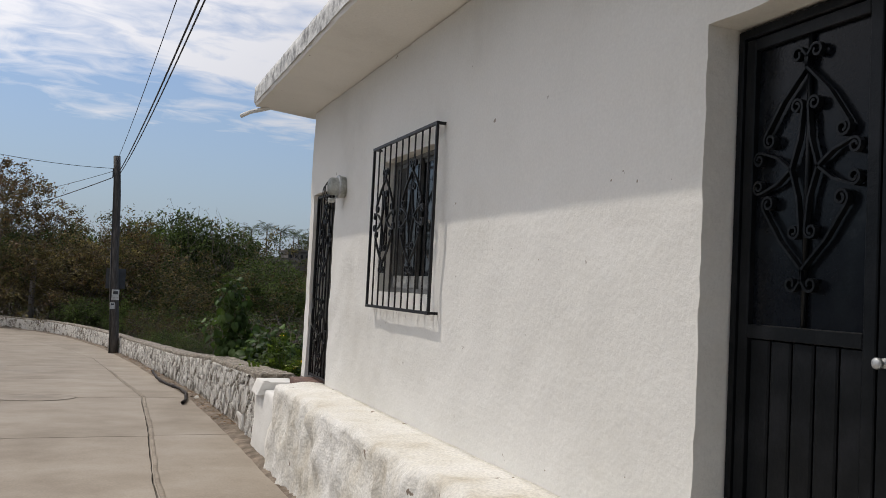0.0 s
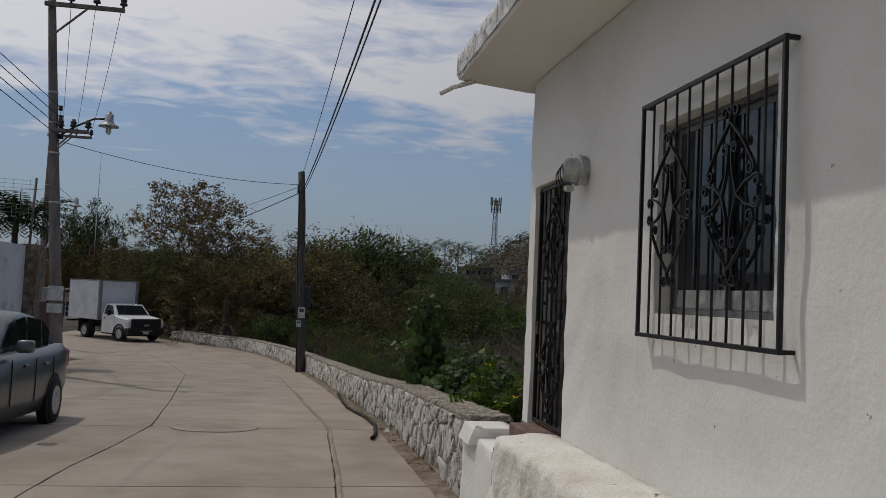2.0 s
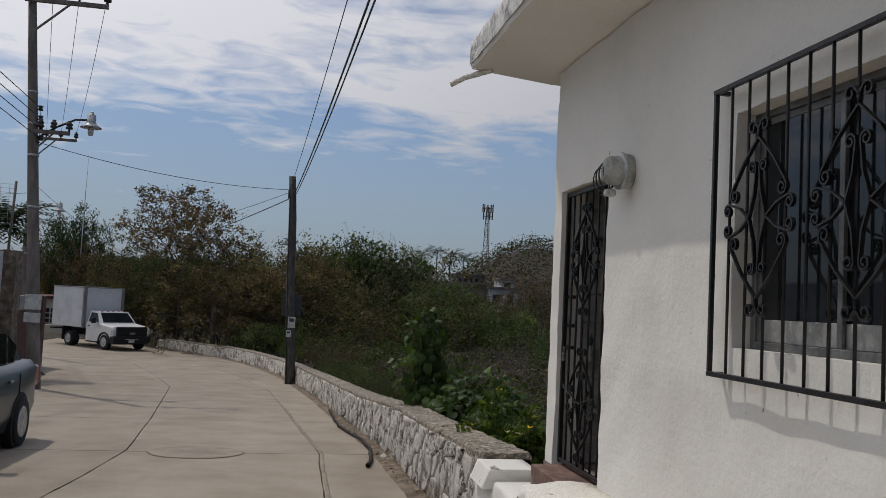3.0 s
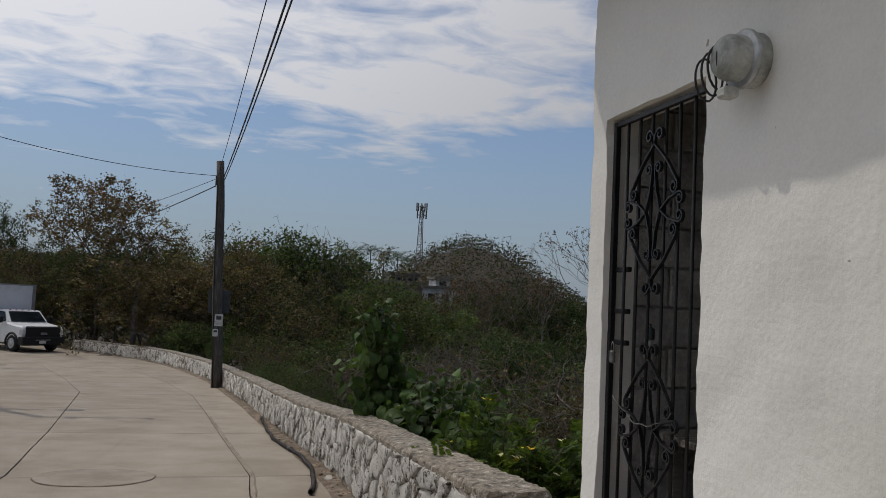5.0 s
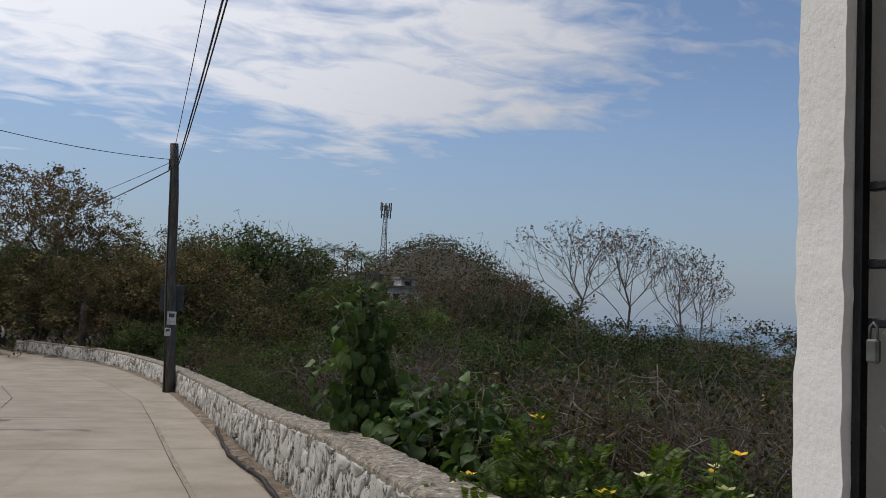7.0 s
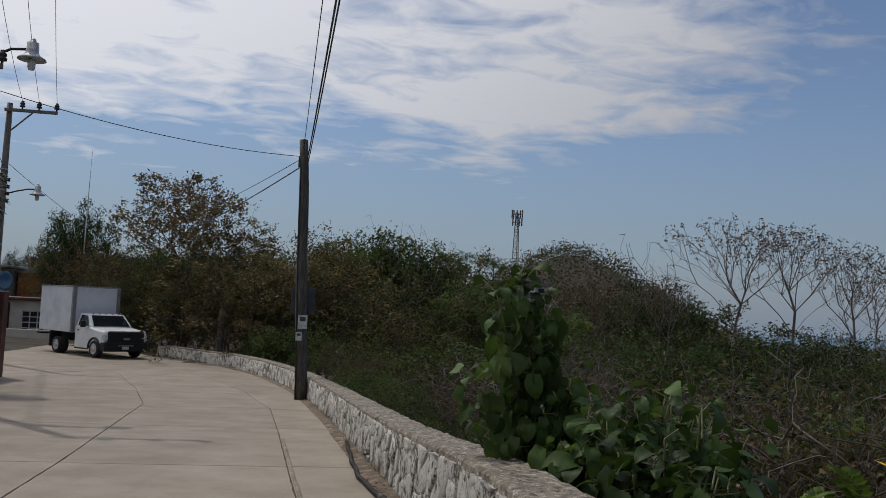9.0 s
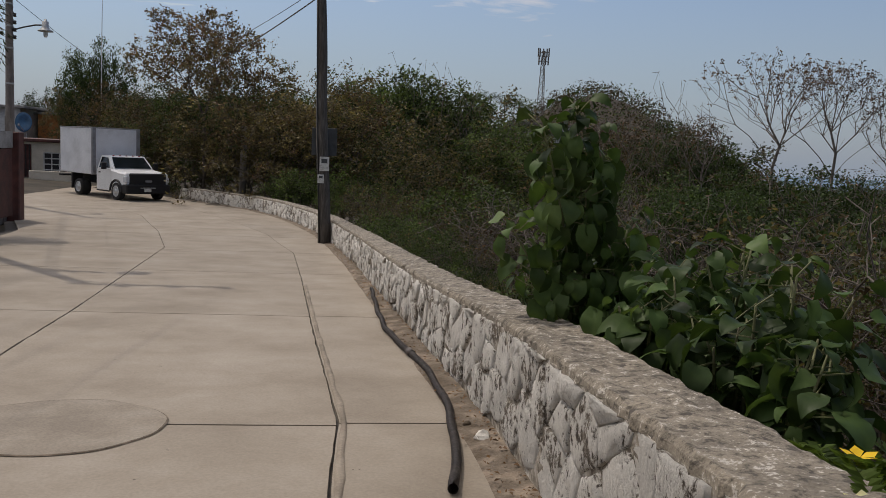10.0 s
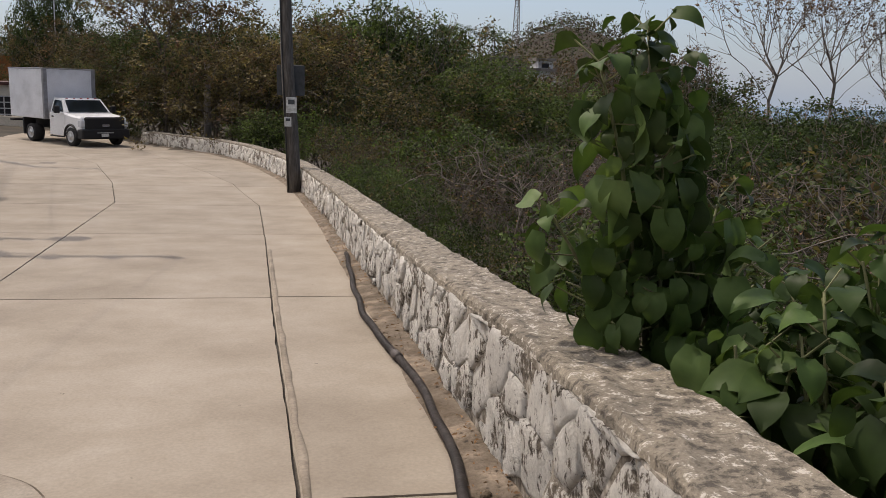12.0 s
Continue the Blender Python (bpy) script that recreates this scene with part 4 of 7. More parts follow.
def house_window():
    y0, y1, z0, z1, x = WIN[0], WIN[1], WIN[2], WIN[3], WX + 0.11
    w = tagged(thing("window_1"), "aluminium sliding window with dark glass behind the iron grille", "window", kind="structure")
    bm = bmesh.new()
    for ya, yb in ((y0, y0 + 0.035), (y1 - 0.035, y1)):
        box(bm, x - 0.02, x + 0.04, ya, yb, z0 + 0.001, z1 - 0.001, 0.003)
    for za, zb in ((z0, z0 + 0.035), (z1 - 0.03, z1)):
        box(bm, x - 0.018, x + 0.038, y0 + 0.035, y1 - 0.035, za, zb, 0.003)
    part("window_frame", bm, ALUMINIUM, w)
    ym = (y0 + y1) / 2
    for k, (a, b) in enumerate(((y0 + 0.035, ym + 0.02), (ym - 0.02, y1 - 0.035))):
        xx = x + (0.0 if k else 0.02)
        bm = bmesh.new()
        for ya, yb in ((a, a + 0.03), (b - 0.03, b)):
            box(bm, xx - 0.008, xx + 0.008, ya, yb, z0 + 0.036, z1 - 0.031, 0.002)
        box(bm, xx - 0.007, xx + 0.007, a + 0.03, b - 0.03, z1 - 0.062, z1 - 0.032, 0.002)
        sash = part("sash", bm, ALUMINIUM, w)
        bm = bmesh.new()
        box(bm, xx - 0.006, xx + 0.006, a + 0.03, b - 0.03, z0 + 0.036, z0 + 0.13, 0.002)
        part("lower_panel", bm, PALE_PANEL, sash, "pale frosted strip along the bottom")
        bm = bmesh.new()
        box(bm, xx - 0.002, xx + 0.002, a + 0.03, b - 0.03, z0 + 0.13, z1 - 0.062)
        part("pane", bm, WIN_GLASS, sash, "dark glass")


house_window()

GREY_PLASTIC = material("grey_meter_plastic", (0.36, 0.37, 0.34), (0.22, 0.23, 0.20), (0.46, 0.47, 0.44), scale=9, fine=60, rough=0.6, bump=0.1)


def electric_meter():
    m = thing("electric_meter", pose(WX, 7.72, 2.49), "round grey electric meter with loose looped wires on the wall", "meter")
    bm = bmesh.new()
    lathe(bm, [(0.092, 0.004), (0.10, -0.01), (0.10, -0.05), (0.092, -0.065), (0.084, -0.07), (0.082, -0.13), (0.07, -0.15), (0.02, -0.155)], 24, (0, 0, 0), "x")
    part("body", bm, GREY_PLASTIC, m, "", True)
    bm = bmesh.new()
    lathe(bm, [(0.106, -0.052), (0.109, -0.058), (0.109, -0.068), (0.103, -0.074)], 24, (0, 0, 0), "x")
    part("ring", bm, PALE_METAL, m, "metal clamp ring", True)
    bm = bmesh.new()
    box(bm, -0.15, -0.09, -0.03, 0.03, -0.15, -0.11, 0.008)
    part("connector", bm, GREY_PLASTIC, m)
    rng = random.Random(4)
    for k in range(4):
        bm = bmesh.new()
        r, ph = rng.uniform(0.06, 0.095), rng.uniform(0, 1)
        pts = []
        for i in range(19):
            a = 2 * math.pi * (i / 18) * rng.uniform(0.97, 1.0) + ph
            pts.append((-0.10 - 0.004 * k + r * 0.8 * math.cos(a), 0.05 + 0.035 * k + 0.03 * math.cos(a), 0.0 + r * math.sin(a) - 0.015 * k))
        pts = [(-0.04, 0.09, -0.05)] + pts
        tube(bm, pts, 0.0045, 6)
        part("wire_loop", bm, WIRE, m, "black looped service wire", True)


electric_meter()

# ---- passage behind the gate ----
BLOCK = material("whitewashed_block", (0.34, 0.33, 0.31), (0.22, 0.21, 0.20), (0.42, 0.41, 0.39), scale=5, fine=50, rough=0.95, bump=0.5, randomise=0.12)


def block_wall():
    w = tagged(thing("wall_blocks"), "bare whitewashed concrete block wall of the passage", "wall", kind="structure")
    ya, yb = Y_END - 0.145, Y_END
    bm = bmesh.new()
    box(bm, WX + 0.171, 7.0, ya + 0.008, yb, -1.2, 3.42)
    part("core", bm, BLOCK, w)
    shared = {}
    for r in range(14):
        for k in range(12):
            x0 = WX + 0.175 + 0.405 * k - (0.2 if r % 2 else 0)
            x1 = x0 + 0.393
            x0 = max(x0, WX + 0.174)
            if x1 - x0 < 0.05 or x1 > 6.9:
                continue
            key = round(x1 - x0, 3)
            if key not in shared:
                bm = bmesh.new()
                box(bm, 0, x1 - x0, -0.012, 0.004, 0, 0.19, 0.006)
                shared[key] = mesh_of("block", bm, BLOCK)
            ob = new("block", shared[key])
            ob.parent = w
            ob.location = (x0, ya + random.uniform(-0.003, 0.003), FLOOR + 0.004 + 0.2 * r)


block_wall()

BURLAP = material("dusty_brown_cloth", (0.14, 0.12, 0.10), scale=6, fine=70, rough=1, bump=0.5)
DARK_PLASTIC = material("dark_green_plastic", (0.03, 0.045, 0.04), scale=6, rough=0.5, bump=0.1)
OLD_WOOD = material("old_grey_plank", (0.18, 0.16, 0.14), (0.09, 0.08, 0.07), (0.26, 0.24, 0.21), scale=3, fine=50, rough=0.9, bump=0.4, stretch=(0.6, 5, 5))


def passage_clutter():
    b = thing("plank_bench", pose(2.95, 8.70, FLOOR), "old grey plank bench stacked in the passage", "bench")
    for k in range(3):
        bm = bmesh.new()
        box(bm, -0.62, 0.62, -0.20 + 0.14 * k, -0.075 + 0.14 * k, 0.36, 0.395, 0.005)
        part("plank", bm, OLD_WOOD, b)
    for sx in (-0.5, 0.5):
        for sy in (-0.15, 0.16):
            bm = bmesh.new()
            box(bm, sx - 0.03, sx + 0.03, sy - 0.03, sy + 0.03, 0, 0.36, 0.004)
            part("leg", bm, OLD_WOOD, b)
    s = thing("cloth_sack", pose(3.2, 8.70, FLOOR + 0.395), "dusty dark sack slumped on the bench", "sack")
    bm = bmesh.new()
    bmesh.ops.create_uvsphere(bm, u_segments=18, v_segments=12, radius=1)
    for v in bm.verts:
        n = 0.14 * noise.noise(v.co * 2.2)
        v.co = Vector((v.co.x * 0.24 * (1 + n), v.co.y * 0.17 * (1 + n), max(0, 0.11 + v.co.z * 0.15 * (1 + n))))
    part("bag", bm, BURLAP, s, "", True)
    bm = bmesh.new()
    tube(bm, [(0.02, 0, 0.24), (0.05, 0.01, 0.29), (0.10, 0.02, 0.30)], [0.05, 0.025, 0.05], 8)
    part("tied_neck", bm, BURLAP, s, "", True)
    c = thing("plastic_bucket", pose(2.65, 8.68, FLOOR + 0.396), "pale plastic bucket on the bench", "bucket")
    bm = bmesh.new()
    lathe(bm, [(0.10, 0), (0.105, 0.004), (0.135, 0.24), (0.143, 0.245), (0.143, 0.26), (0.13, 0.26), (0.10, 0.02), (0.01, 0.015)], 20)
    part("pail", bm, BURLAP, c, "", True)
    bm = bmesh.new()
    tube(bm, [(0.143 * math.cos(a), 0.05, 0.24 + 0.12 * math.sin(a)) for a in (math.pi * k / 10 for k in range(11))], 0.004, 6)
    part("handle", bm, PALE_METAL, c, "", True)
    f = thing("light_bulb", pose(2.26, 8.80, 1.44), "bare glass bulb hanging on a short cable", "lamp")
    bm = bmesh.new()
    lathe(bm, [(0.008, 0.0), (0.014, -0.01), (0.015, -0.03), (0.028, -0.06), (0.03, -0.085), (0.02, -0.105), (0.004, -0.112)], 14)
    part("bulb", bm, PALE_PANEL, f, "", True)
    bm = bmesh.new()
    lathe(bm, [(0.02, 0.0), (0.022, 0.01), (0.022, 0.05), (0.01, 0.06)], 12)
    part("socket", bm, DARK_PLASTIC, f, "", True)
    bm = bmesh.new()
    tube(bm, [(0, 0, 0.055), (0.03, 0.05, 0.07), (0.05, 0.118, 0.07)], 0.004, 6)
    part("cable", bm, WIRE, f, "", True)


passage_clutter()

# ---- small things on the road side ----
def water_pipe():
    p = thing("water_pipe", pose(1.64, 8.30, 0.0), "short bent grey water pipe beside the ledge", "pipe")
    bm = bmesh.new()
    tube(bm, [(0, 0, road_z(8.3) - 0.05), (0, 0, 0.46), (0.0, -0.015, 0.50), (0.01, -0.05, 0.525), (0.05, -0.10, 0.53), (0.09, -0.13, 0.53)], 0.016, 10)
    part("pipe", bm, POLE_GREY, p, "", True)
    bm = bmesh.new()
    tube(bm, [(0, 0.0, 0.42), (0, 0, 0.47)], 0.022, 10)
    part("collar", bm, POLE_GREY, p, "", True)


water_pipe()
HOSE = material("black_rubber_hose", (0.055, 0.045, 0.042), (0.03, 0.026, 0.024), (0.10, 0.085, 0.08), scale=9, fine=60, rough=0.6, bump=0.2)


def road_hose():
    h = thing("rubber_hose", None, "cut black rubber hose lying along the gutter", "hose")
    keys = [(13.75, 1.30), (14.15, 1.37), (14.55, 1.43), (15.2, 1.485), (16.2, 1.50), (17.0, 1.44), (17.8, 1.34), (18.5, 1.29), (19.6, 1.28), (20.8, 1.30), (22.0, 1.32)]
    pts = []
    for k in range(70):
        y = 13.72 + (22.0 - 13.72) * k / 69
        x = float(np.interp(y, [a for a, _ in keys], [b for _, b in keys])) + 0.008 * math.sin(y * 5)
        pts.append(Vector((x, y, road_z(y) + 0.030 + 0.004 * math.sin(y * 7))))
    bm = bmesh.new()
    tube(bm, pts, 0.027, 10, cap=False)
    bmesh.ops.solidify(bm, geom=list(bm.faces), thickness=0.006)
    part("hose", bm, HOSE, h, "", True)
    bm = bmesh.new()
    i = 28
    tube(bm, [pts[i], pts[i + 1]], 0.034, 10)
    part("clamp", bm, HOSE, h, "", True)


road_hose()
PATCH = material("patched_concrete", (0.275, 0.235, 0.186), (0.225, 0.19, 0.15), (0.32, 0.28, 0.228), scale=2, fine=60, rough=0.9, bump=0.15)


def road_patch():
    """The round patch of newer concrete in the road."""
    bm = bmesh.new()
    n = 64
    c = bm.verts.new((-0.84, 14.88, road_z(14.88) + 0.0115))
    ring = []
    for k in range(n):
        a = 2 * math.pi * k / n
        r = 1 + 0.05 * noise.noise((math.cos(a) * 2, math.sin(a) * 2, 3))
        x, y = -0.84 + 0.60 * r * math.cos(a), 14.88 + 0.57 * r * math.sin(a)
        ring.append(bm.verts.new((x, y, road_z(y) + 0.011)))
    for k in range(n):
        bm.faces.new((c, ring[k], ring[(k + 1) % n]))
    RING = [v.co.copy() for v in ring]
    patch = structure("road_patch", bm, PATCH, "round patch of newer concrete in the road", "road")
    bm = bmesh.new()
    outer = [bm.verts.new((-0.84 + (v.x + 0.84) * 1.02, 14.88 + (v.y - 14.88) * 1.02, v.z - 0.004)) for v in RING]
    inner = [bm.verts.new((v.x, v.y, v.z + 0.001)) for v in RING]
    for k in range(n):
        bm.faces.new((inner[k], outer[k], outer[(k + 1) % n], inner[(k + 1) % n]))
    part("patch_joint", bm, DIRT, patch, "thin dirty joint round the patch")


road_patch()


def gutter_litter():
    """Dead leaves, pebbles and a broken stone in the gutter."""
    rng = random.Random(17)
    verts, faces = [], []
    for _ in range(900):
        y = 11 + 26 * rng.random() ** 1.4
        x = wall_x(y) - 0.02 - 0.22 * rng.random() ** 2
        z = road_z(y) + 0.035
        s, a = rng.uniform(0.006, 0.022), rng.uniform(0, 6.283)
        c, n = math.cos(a) * s, math.sin(a) * s
        b = len(verts)
        verts += [(x - c, y - n, z), (x + n * 0.5, y - c * 0.5, z + rng.uniform(0, 0.012)), (x + c, y + n, z + 0.004), (x - n * 0.5, y + c * 0.5, z + rng.uniform(0.004, 0.016))]
        faces.append((b, b + 1, b + 2, b + 3))
    tagged(new("dead_leaves", raw_mesh("dead_leaves", verts, faces, LEAF_BROWN)), "dead brown leaves and chips in the gutter", "litter", kind="stuff")
    for x, y, r in ((1.60, 14.62, 0.055), (1.55, 14.9, 0.03), (1.62, 16.3, 0.03), (1.58, 13.6, 0.025)):
        st = thing("loose_stone", pose(x, y, road_z(y) + 0.02), "pale broken stone lying in the gutter", "stone", "loose stones")
        bm = bmesh.new()
        bmesh.ops.create_icosphere(bm, subdivisions=2, radius=r)
        for v in bm.verts:
            v.co = v.co * (1 + 0.5 * noise.noise(v.co * 18 + Vector((x * 9, y, 0))))
            v.co.z *= 0.7
        part("stone", bm, DIRT if r < 0.04 else LIMEWASH, st)


gutter_litter()


# ---- poles, lamps and cables ----
PORCELAIN = material("dark_brown_porcelain", (0.03, 0.024, 0.022), scale=8, rough=0.3, bump=0)
PAPER = material("faded_paper", (0.55, 0.56, 0.54), (0.40, 0.40, 0.38), (0.66, 0.67, 0.66), scale=9, fine=50, rough=0.9, bump=0.1)
SIGN_BACK = material("sign_back_metal", (0.05, 0.055, 0.06), scale=6, rough=0.6, bump=0.1)
LAMP_GLASS = material("frosted_lamp_glass", (0.55, 0.56, 0.55), rough=0.3, bump=0)


def insulator(bm, x, y, z, s=1.0):
    lathe(bm, [(0.03 * s, 0), (0.03 * s, 0.06 * s), (0.10 * s, 0.08 * s), (0.10 * s, 0.13 * s), (0.06 * s, 0.15 * s), (0.09 * s, 0.18 * s), (0.09 * s, 0.23 * s), (0.05 * s, 0.25 * s), (0.06 * s, 0.30 * s), (0.02 * s, 0.32 * s)], 10, (x, y, z))


def street_lamp(parent, x0, z0, x1, z1, name="lamp_arm"):
    """A bent arm with a hooded lantern, in the pole's plane."""
    bm = bmesh.new()
    tube(bm, [(x0, -0.02, z0), (x0 + (x1 - x0) * 0.35, -0.02, z0 + (z1 - z0) * 0.55), (x0 + (x1 - x0) * 0.7, -0.02, z0 + (z1 - z0) * 0.95), (x1, -0.02, z1)], 0.028, 8)
    arm = part(name, bm, WIRE, parent, "thin dark steel arm", True)
    bm = bmesh.new()
    lathe(bm, [(0.03, 0.22), (0.05, 0.20), (0.06, 0.14), (0.11, 0.13), (0.12, -0.06), (0.15, -0.12), (0.26, -0.19), (0.27, -0.22), (0.20, -0.23), (0.07, -0.20)], 18, (x1, -0.02, z1))
    head = part("lantern", bm, PALE_METAL, parent, "grey metal lamp hood", True)
    bm = bmesh.new()
    lathe(bm, [(0.05, -0.20), (0.075, -0.24), (0.075, -0.36), (0.05, -0.42), (0.01, -0.43)], 14, (x1, -0.02, z1))
    part("bulb_glass", bm, LAMP_GLASS, head, "clear lamp glass", True)


def concrete_pole(m, height, lean, arm_len, lamp, label, group):
    p = thing("utility_pole", m, label, "utility pole", group)
    bm = bmesh.new()
    n = 8
    tube(bm, [(lean * k / n, 0, -0.3 + (height + 0.3) * k / n) for k in range(n + 1)], [0.175 - 0.075 * k / n for k in range(n + 1)], 14)
    part("shaft", bm, POLE_GREY, p, "", True)
    zt = height - 0.28
    bm = bmesh.new()
    box(bm, lean - 0.13, lean + arm_len, -0.19, -0.10, zt - 0.06, zt + 0.06, 0.01)
    part("crossarm", bm, POLE_GREY, p)
    bm = bmesh.new()
    tube(bm, [(lean * 0.93 + 0.08, -0.16, zt - 0.85), (lean + arm_len * 0.5, -0.16, zt - 0.06)], 0.03, 6)
    part("brace", bm, POLE_GREY, p)
    for f in (0.28, 0.62, 0.98):
        bm = bmesh.new()
        insulator(bm, lean + arm_len * f, -0.145, zt + 0.06)
        part("insulator", bm, PORCELAIN, p, "ribbed dark insulator", True)
    for k in range(4):
        bm = bmesh.new()
        z = height * 0.70 - 0.26 * k
        lathe(bm, [(0.03, -0.07), (0.07, -0.05), (0.045, 0.0), (0.07, 0.05), (0.03, 0.07)], 10, (lean * z / height + 0.20, -0.05, z))
        part("spool_insulator", bm, PORCELAIN, p, "", True)
    for f in (0.45, 0.58, 0.66, 0.74):
        bm = bmesh.new()
        z = height * f
        lathe(bm, [(0.178 - 0.075 * f, -0.03), (0.186 - 0.075 * f, -0.025), (0.186 - 0.075 * f, 0.025), (0.178 - 0.075 * f, 0.03)], 14, (lean * f, 0, z))
        part("steel_band", bm, PALE_METAL, p, "", True)
    if lamp:
        street_lamp(p, *lamp)
    return p


pole_a = concrete_pole(pose(-5.93, 26.8, road_z(26.8)), 10.35, -0.80, 1.95, (-0.42, 6.45, 0.90, 7.05), "tall grey concrete utility pole with crossarm and street lamp", "concrete utility poles")
for za in (6.62,):
    bm = bmesh.new()
    box(bm, -0.45, 0.42, -0.19, -0.11, za - 0.05, za + 0.05, 0.01)
    part("lower_crossarm", bm, POLE_GREY, pole_a)
    bm = bmesh.new()
    tube(bm, [(-0.38, -0.14, za - 0.45), (0.0, -0.14, za - 0.04)], 0.025, 6)
    part("lower_brace", bm, POLE_GREY, pole_a)
    for x in (-0.30, 0.02, 0.40):
        bm = bmesh.new()
        insulator(bm, x, -0.15, za + 0.05, 0.9)
        part("insulator", bm, PORCELAIN, pole_a, "ribbed dark insulator", True)
for za, h in ((2.05, 0.42), (1.72, 0.28)):
    bm = bmesh.new()
    box(bm, -0.34, 0.06, -0.20, -0.185, za - 0.03, za + h - 0.06, 0.004)
    part("notice", bm, PAPER, pole_a, "faded paper notice")
pole_c = concrete_pole(pose(-10.85, 43.0, road_z(43.0)), 9.70, 0.02, 1.75, (0.10, 6.25, 1.25, 6.50), "grey concrete utility pole with crossarm and street lamp", "concrete utility poles")
copy_thing(pole_a, pose(-7.3, -3.0, road_z(-3.0)))


def wooden_pole():
    p = thing("wooden_pole", pose(0.60, 32.1, road_z(32.1)), "dark weathered wooden pole beside the stone wall", "utility pole")
    bm = bmesh.new()
    n = 10
    tube(bm, [(-0.30 * (k / n) + 0.02 * math.sin(k), 0, -0.3 + 7.2 * k / n) for k in range(n + 1)], [0.17 - 0.055 * k / n for k in range(n + 1)], 14)
    part("shaft", bm, WOOD_POLE, p, "", True)
    bm = bmesh.new()
    box(bm, -0.42, -0.18, -0.06, 0.04, 6.15, 6.45, 0.01)
    part("service_bracket", bm, SIGN_BACK, p)
    bm = bmesh.new()
    tube(bm, [(-0.13, -0.12, 0.0), (-0.20, -0.12, 1.5), (-0.30, -0.10, 4.0), (-0.36, -0.08, 6.2)], 0.018, 6)
    part("ground_wire", bm, WIRE, p, "", True)
    for x, z, w, h in ((-0.06, 1.86, 0.24, 0.36), (-0.14, 1.55, 0.16, 0.22)):
        bm = bmesh.new()
        box(bm, x - w / 2, x + w / 2, -0.185, -0.172, z, z + h, 0.003)
        nt = part("notice", bm, PAPER, p, "faded paper notice")
        bm = bmesh.new()
        box(bm, x - w * 0.32, x + w * 0.30, -0.190, -0.186, z + h * 0.55, z + h * 0.85)
        part("print", bm, SIGN_BACK, nt, "grey printed block")
    bm = bmesh.new()
    box(bm, -0.40, 0.24, 0.165, 0.185, 2.25, 2.95, 0.008)
    part("sign_plate", bm, SIGN_BACK, p, "dark back of a road sign")
    return p


wooden_pole()


def cable(a, b, sag, r, label, n=28):
    """A hanging cable between two points."""
    c = thing("cable", None, label, "cable", "overhead cables")
    bm = bmesh.new()
    a, b = Vector(a), Vector(b)
    tube(bm, [a.lerp(b, k / n) - Vector((0, 0, 4 * sag * (k / n) * (1 - k / n))) for k in range(n + 1)], r, 5)
    part("strand", bm, WIRE, c)


bt = Vector((0.30, 32.1, road_z(32.1) + 6.75))
cable(bt + Vector((0.12, -0.10, -0.35)), (1.75, -15.5, 7.1), 0.75, 0.016, "thick black service cable from the wooden pole")
cable(bt + Vector((0.14, -0.10, -0.45)), (1.80, -15.5, 7.05), 0.78, 0.013, "thick black service cable from the wooden pole")
cable(bt + Vector((0.00, -0.10, -0.05)), (1.55, -15.5, 7.3), 0.55, 0.008, "thin black wire from the wooden pole")
copy_thing(bpy.data.objects["wooden_pole"], pose(1.6, -15.6, road_z(-15.6), 0, 0, 180))
cable((-6.35, 26.7, 5.35), bt + Vector((-0.1, 0, -0.30)), 0.25, 0.009, "thin black wire between two poles")
cable(bt + Vector((-0.1, 0, -0.40)), (-9.0, 66.0, 6.0), 0.3, 0.010, "black wire running off to the houses")
cable(bt + Vector((-0.1, 0, -0.62)), (-9.6, 64.0, 4.4), 0.35, 0.018, "black cable running off to the houses")
for k, f in enumerate((0.28, 0.62, 0.98)):
    cable((-6.73 + 1.95 * f, 26.66, 9.45), (-10.83 + 1.75 * f, 42.85, 8.36), 0.35, 0.008, "bare line wire between the concrete poles")
    cable((-6.73 + 1.95 * f, 26.66, 9.45), (-8.1 + 1.95 * f, -3.14, 10.65), 0.35, 0.008, "bare line wire between the concrete poles")
for k in range(4):
    z = road_z(26.8) + 10.35 * 0.70 - 0.26 * k
    cable((-6.28, 26.75, z), (-7.65, -3.05, road_z(-3) + 10.35 * 0.82 - 0.26 * k), 0.1, 0.011, "black low-voltage wire strung between poles")
    cable((-6.28, 26.75, z), (-10.62, 42.95, road_z(43) + 9.7 * 0.70 - 0.26 * k), 0.25, 0.009, "black low-voltage wire strung between poles")
cable((-10.7, 43.0, 6.0), (-9.0, 62.0, 3.4), 0.3, 0.010, "black wire drooping to a house")
cable((-10.7, 43.0, 5.7), (-20.0, 66.0, 3.2), 0.3, 0.010, "black wire drooping to a house")
cable((-10.9, 43.0, 5.6), (-17.0, 36.0, 5.0), 0.3, 0.010, "black wire drooping to a house")


# ---- vehicles ----
def loft(bm, rings, cap=True):
    vs = [[bm.verts.new(p) for p in r] for r in rings]
    m = len(vs[0])
    for a, b in zip(vs, vs[1:]):
        for k in range(m):
            bm.faces.new((a[k], a[(k + 1) % m], b[(k + 1) % m], b[k]))
    if cap:
        bm.faces.new(vs[0][::-1]); bm.faces.new(vs[-1])


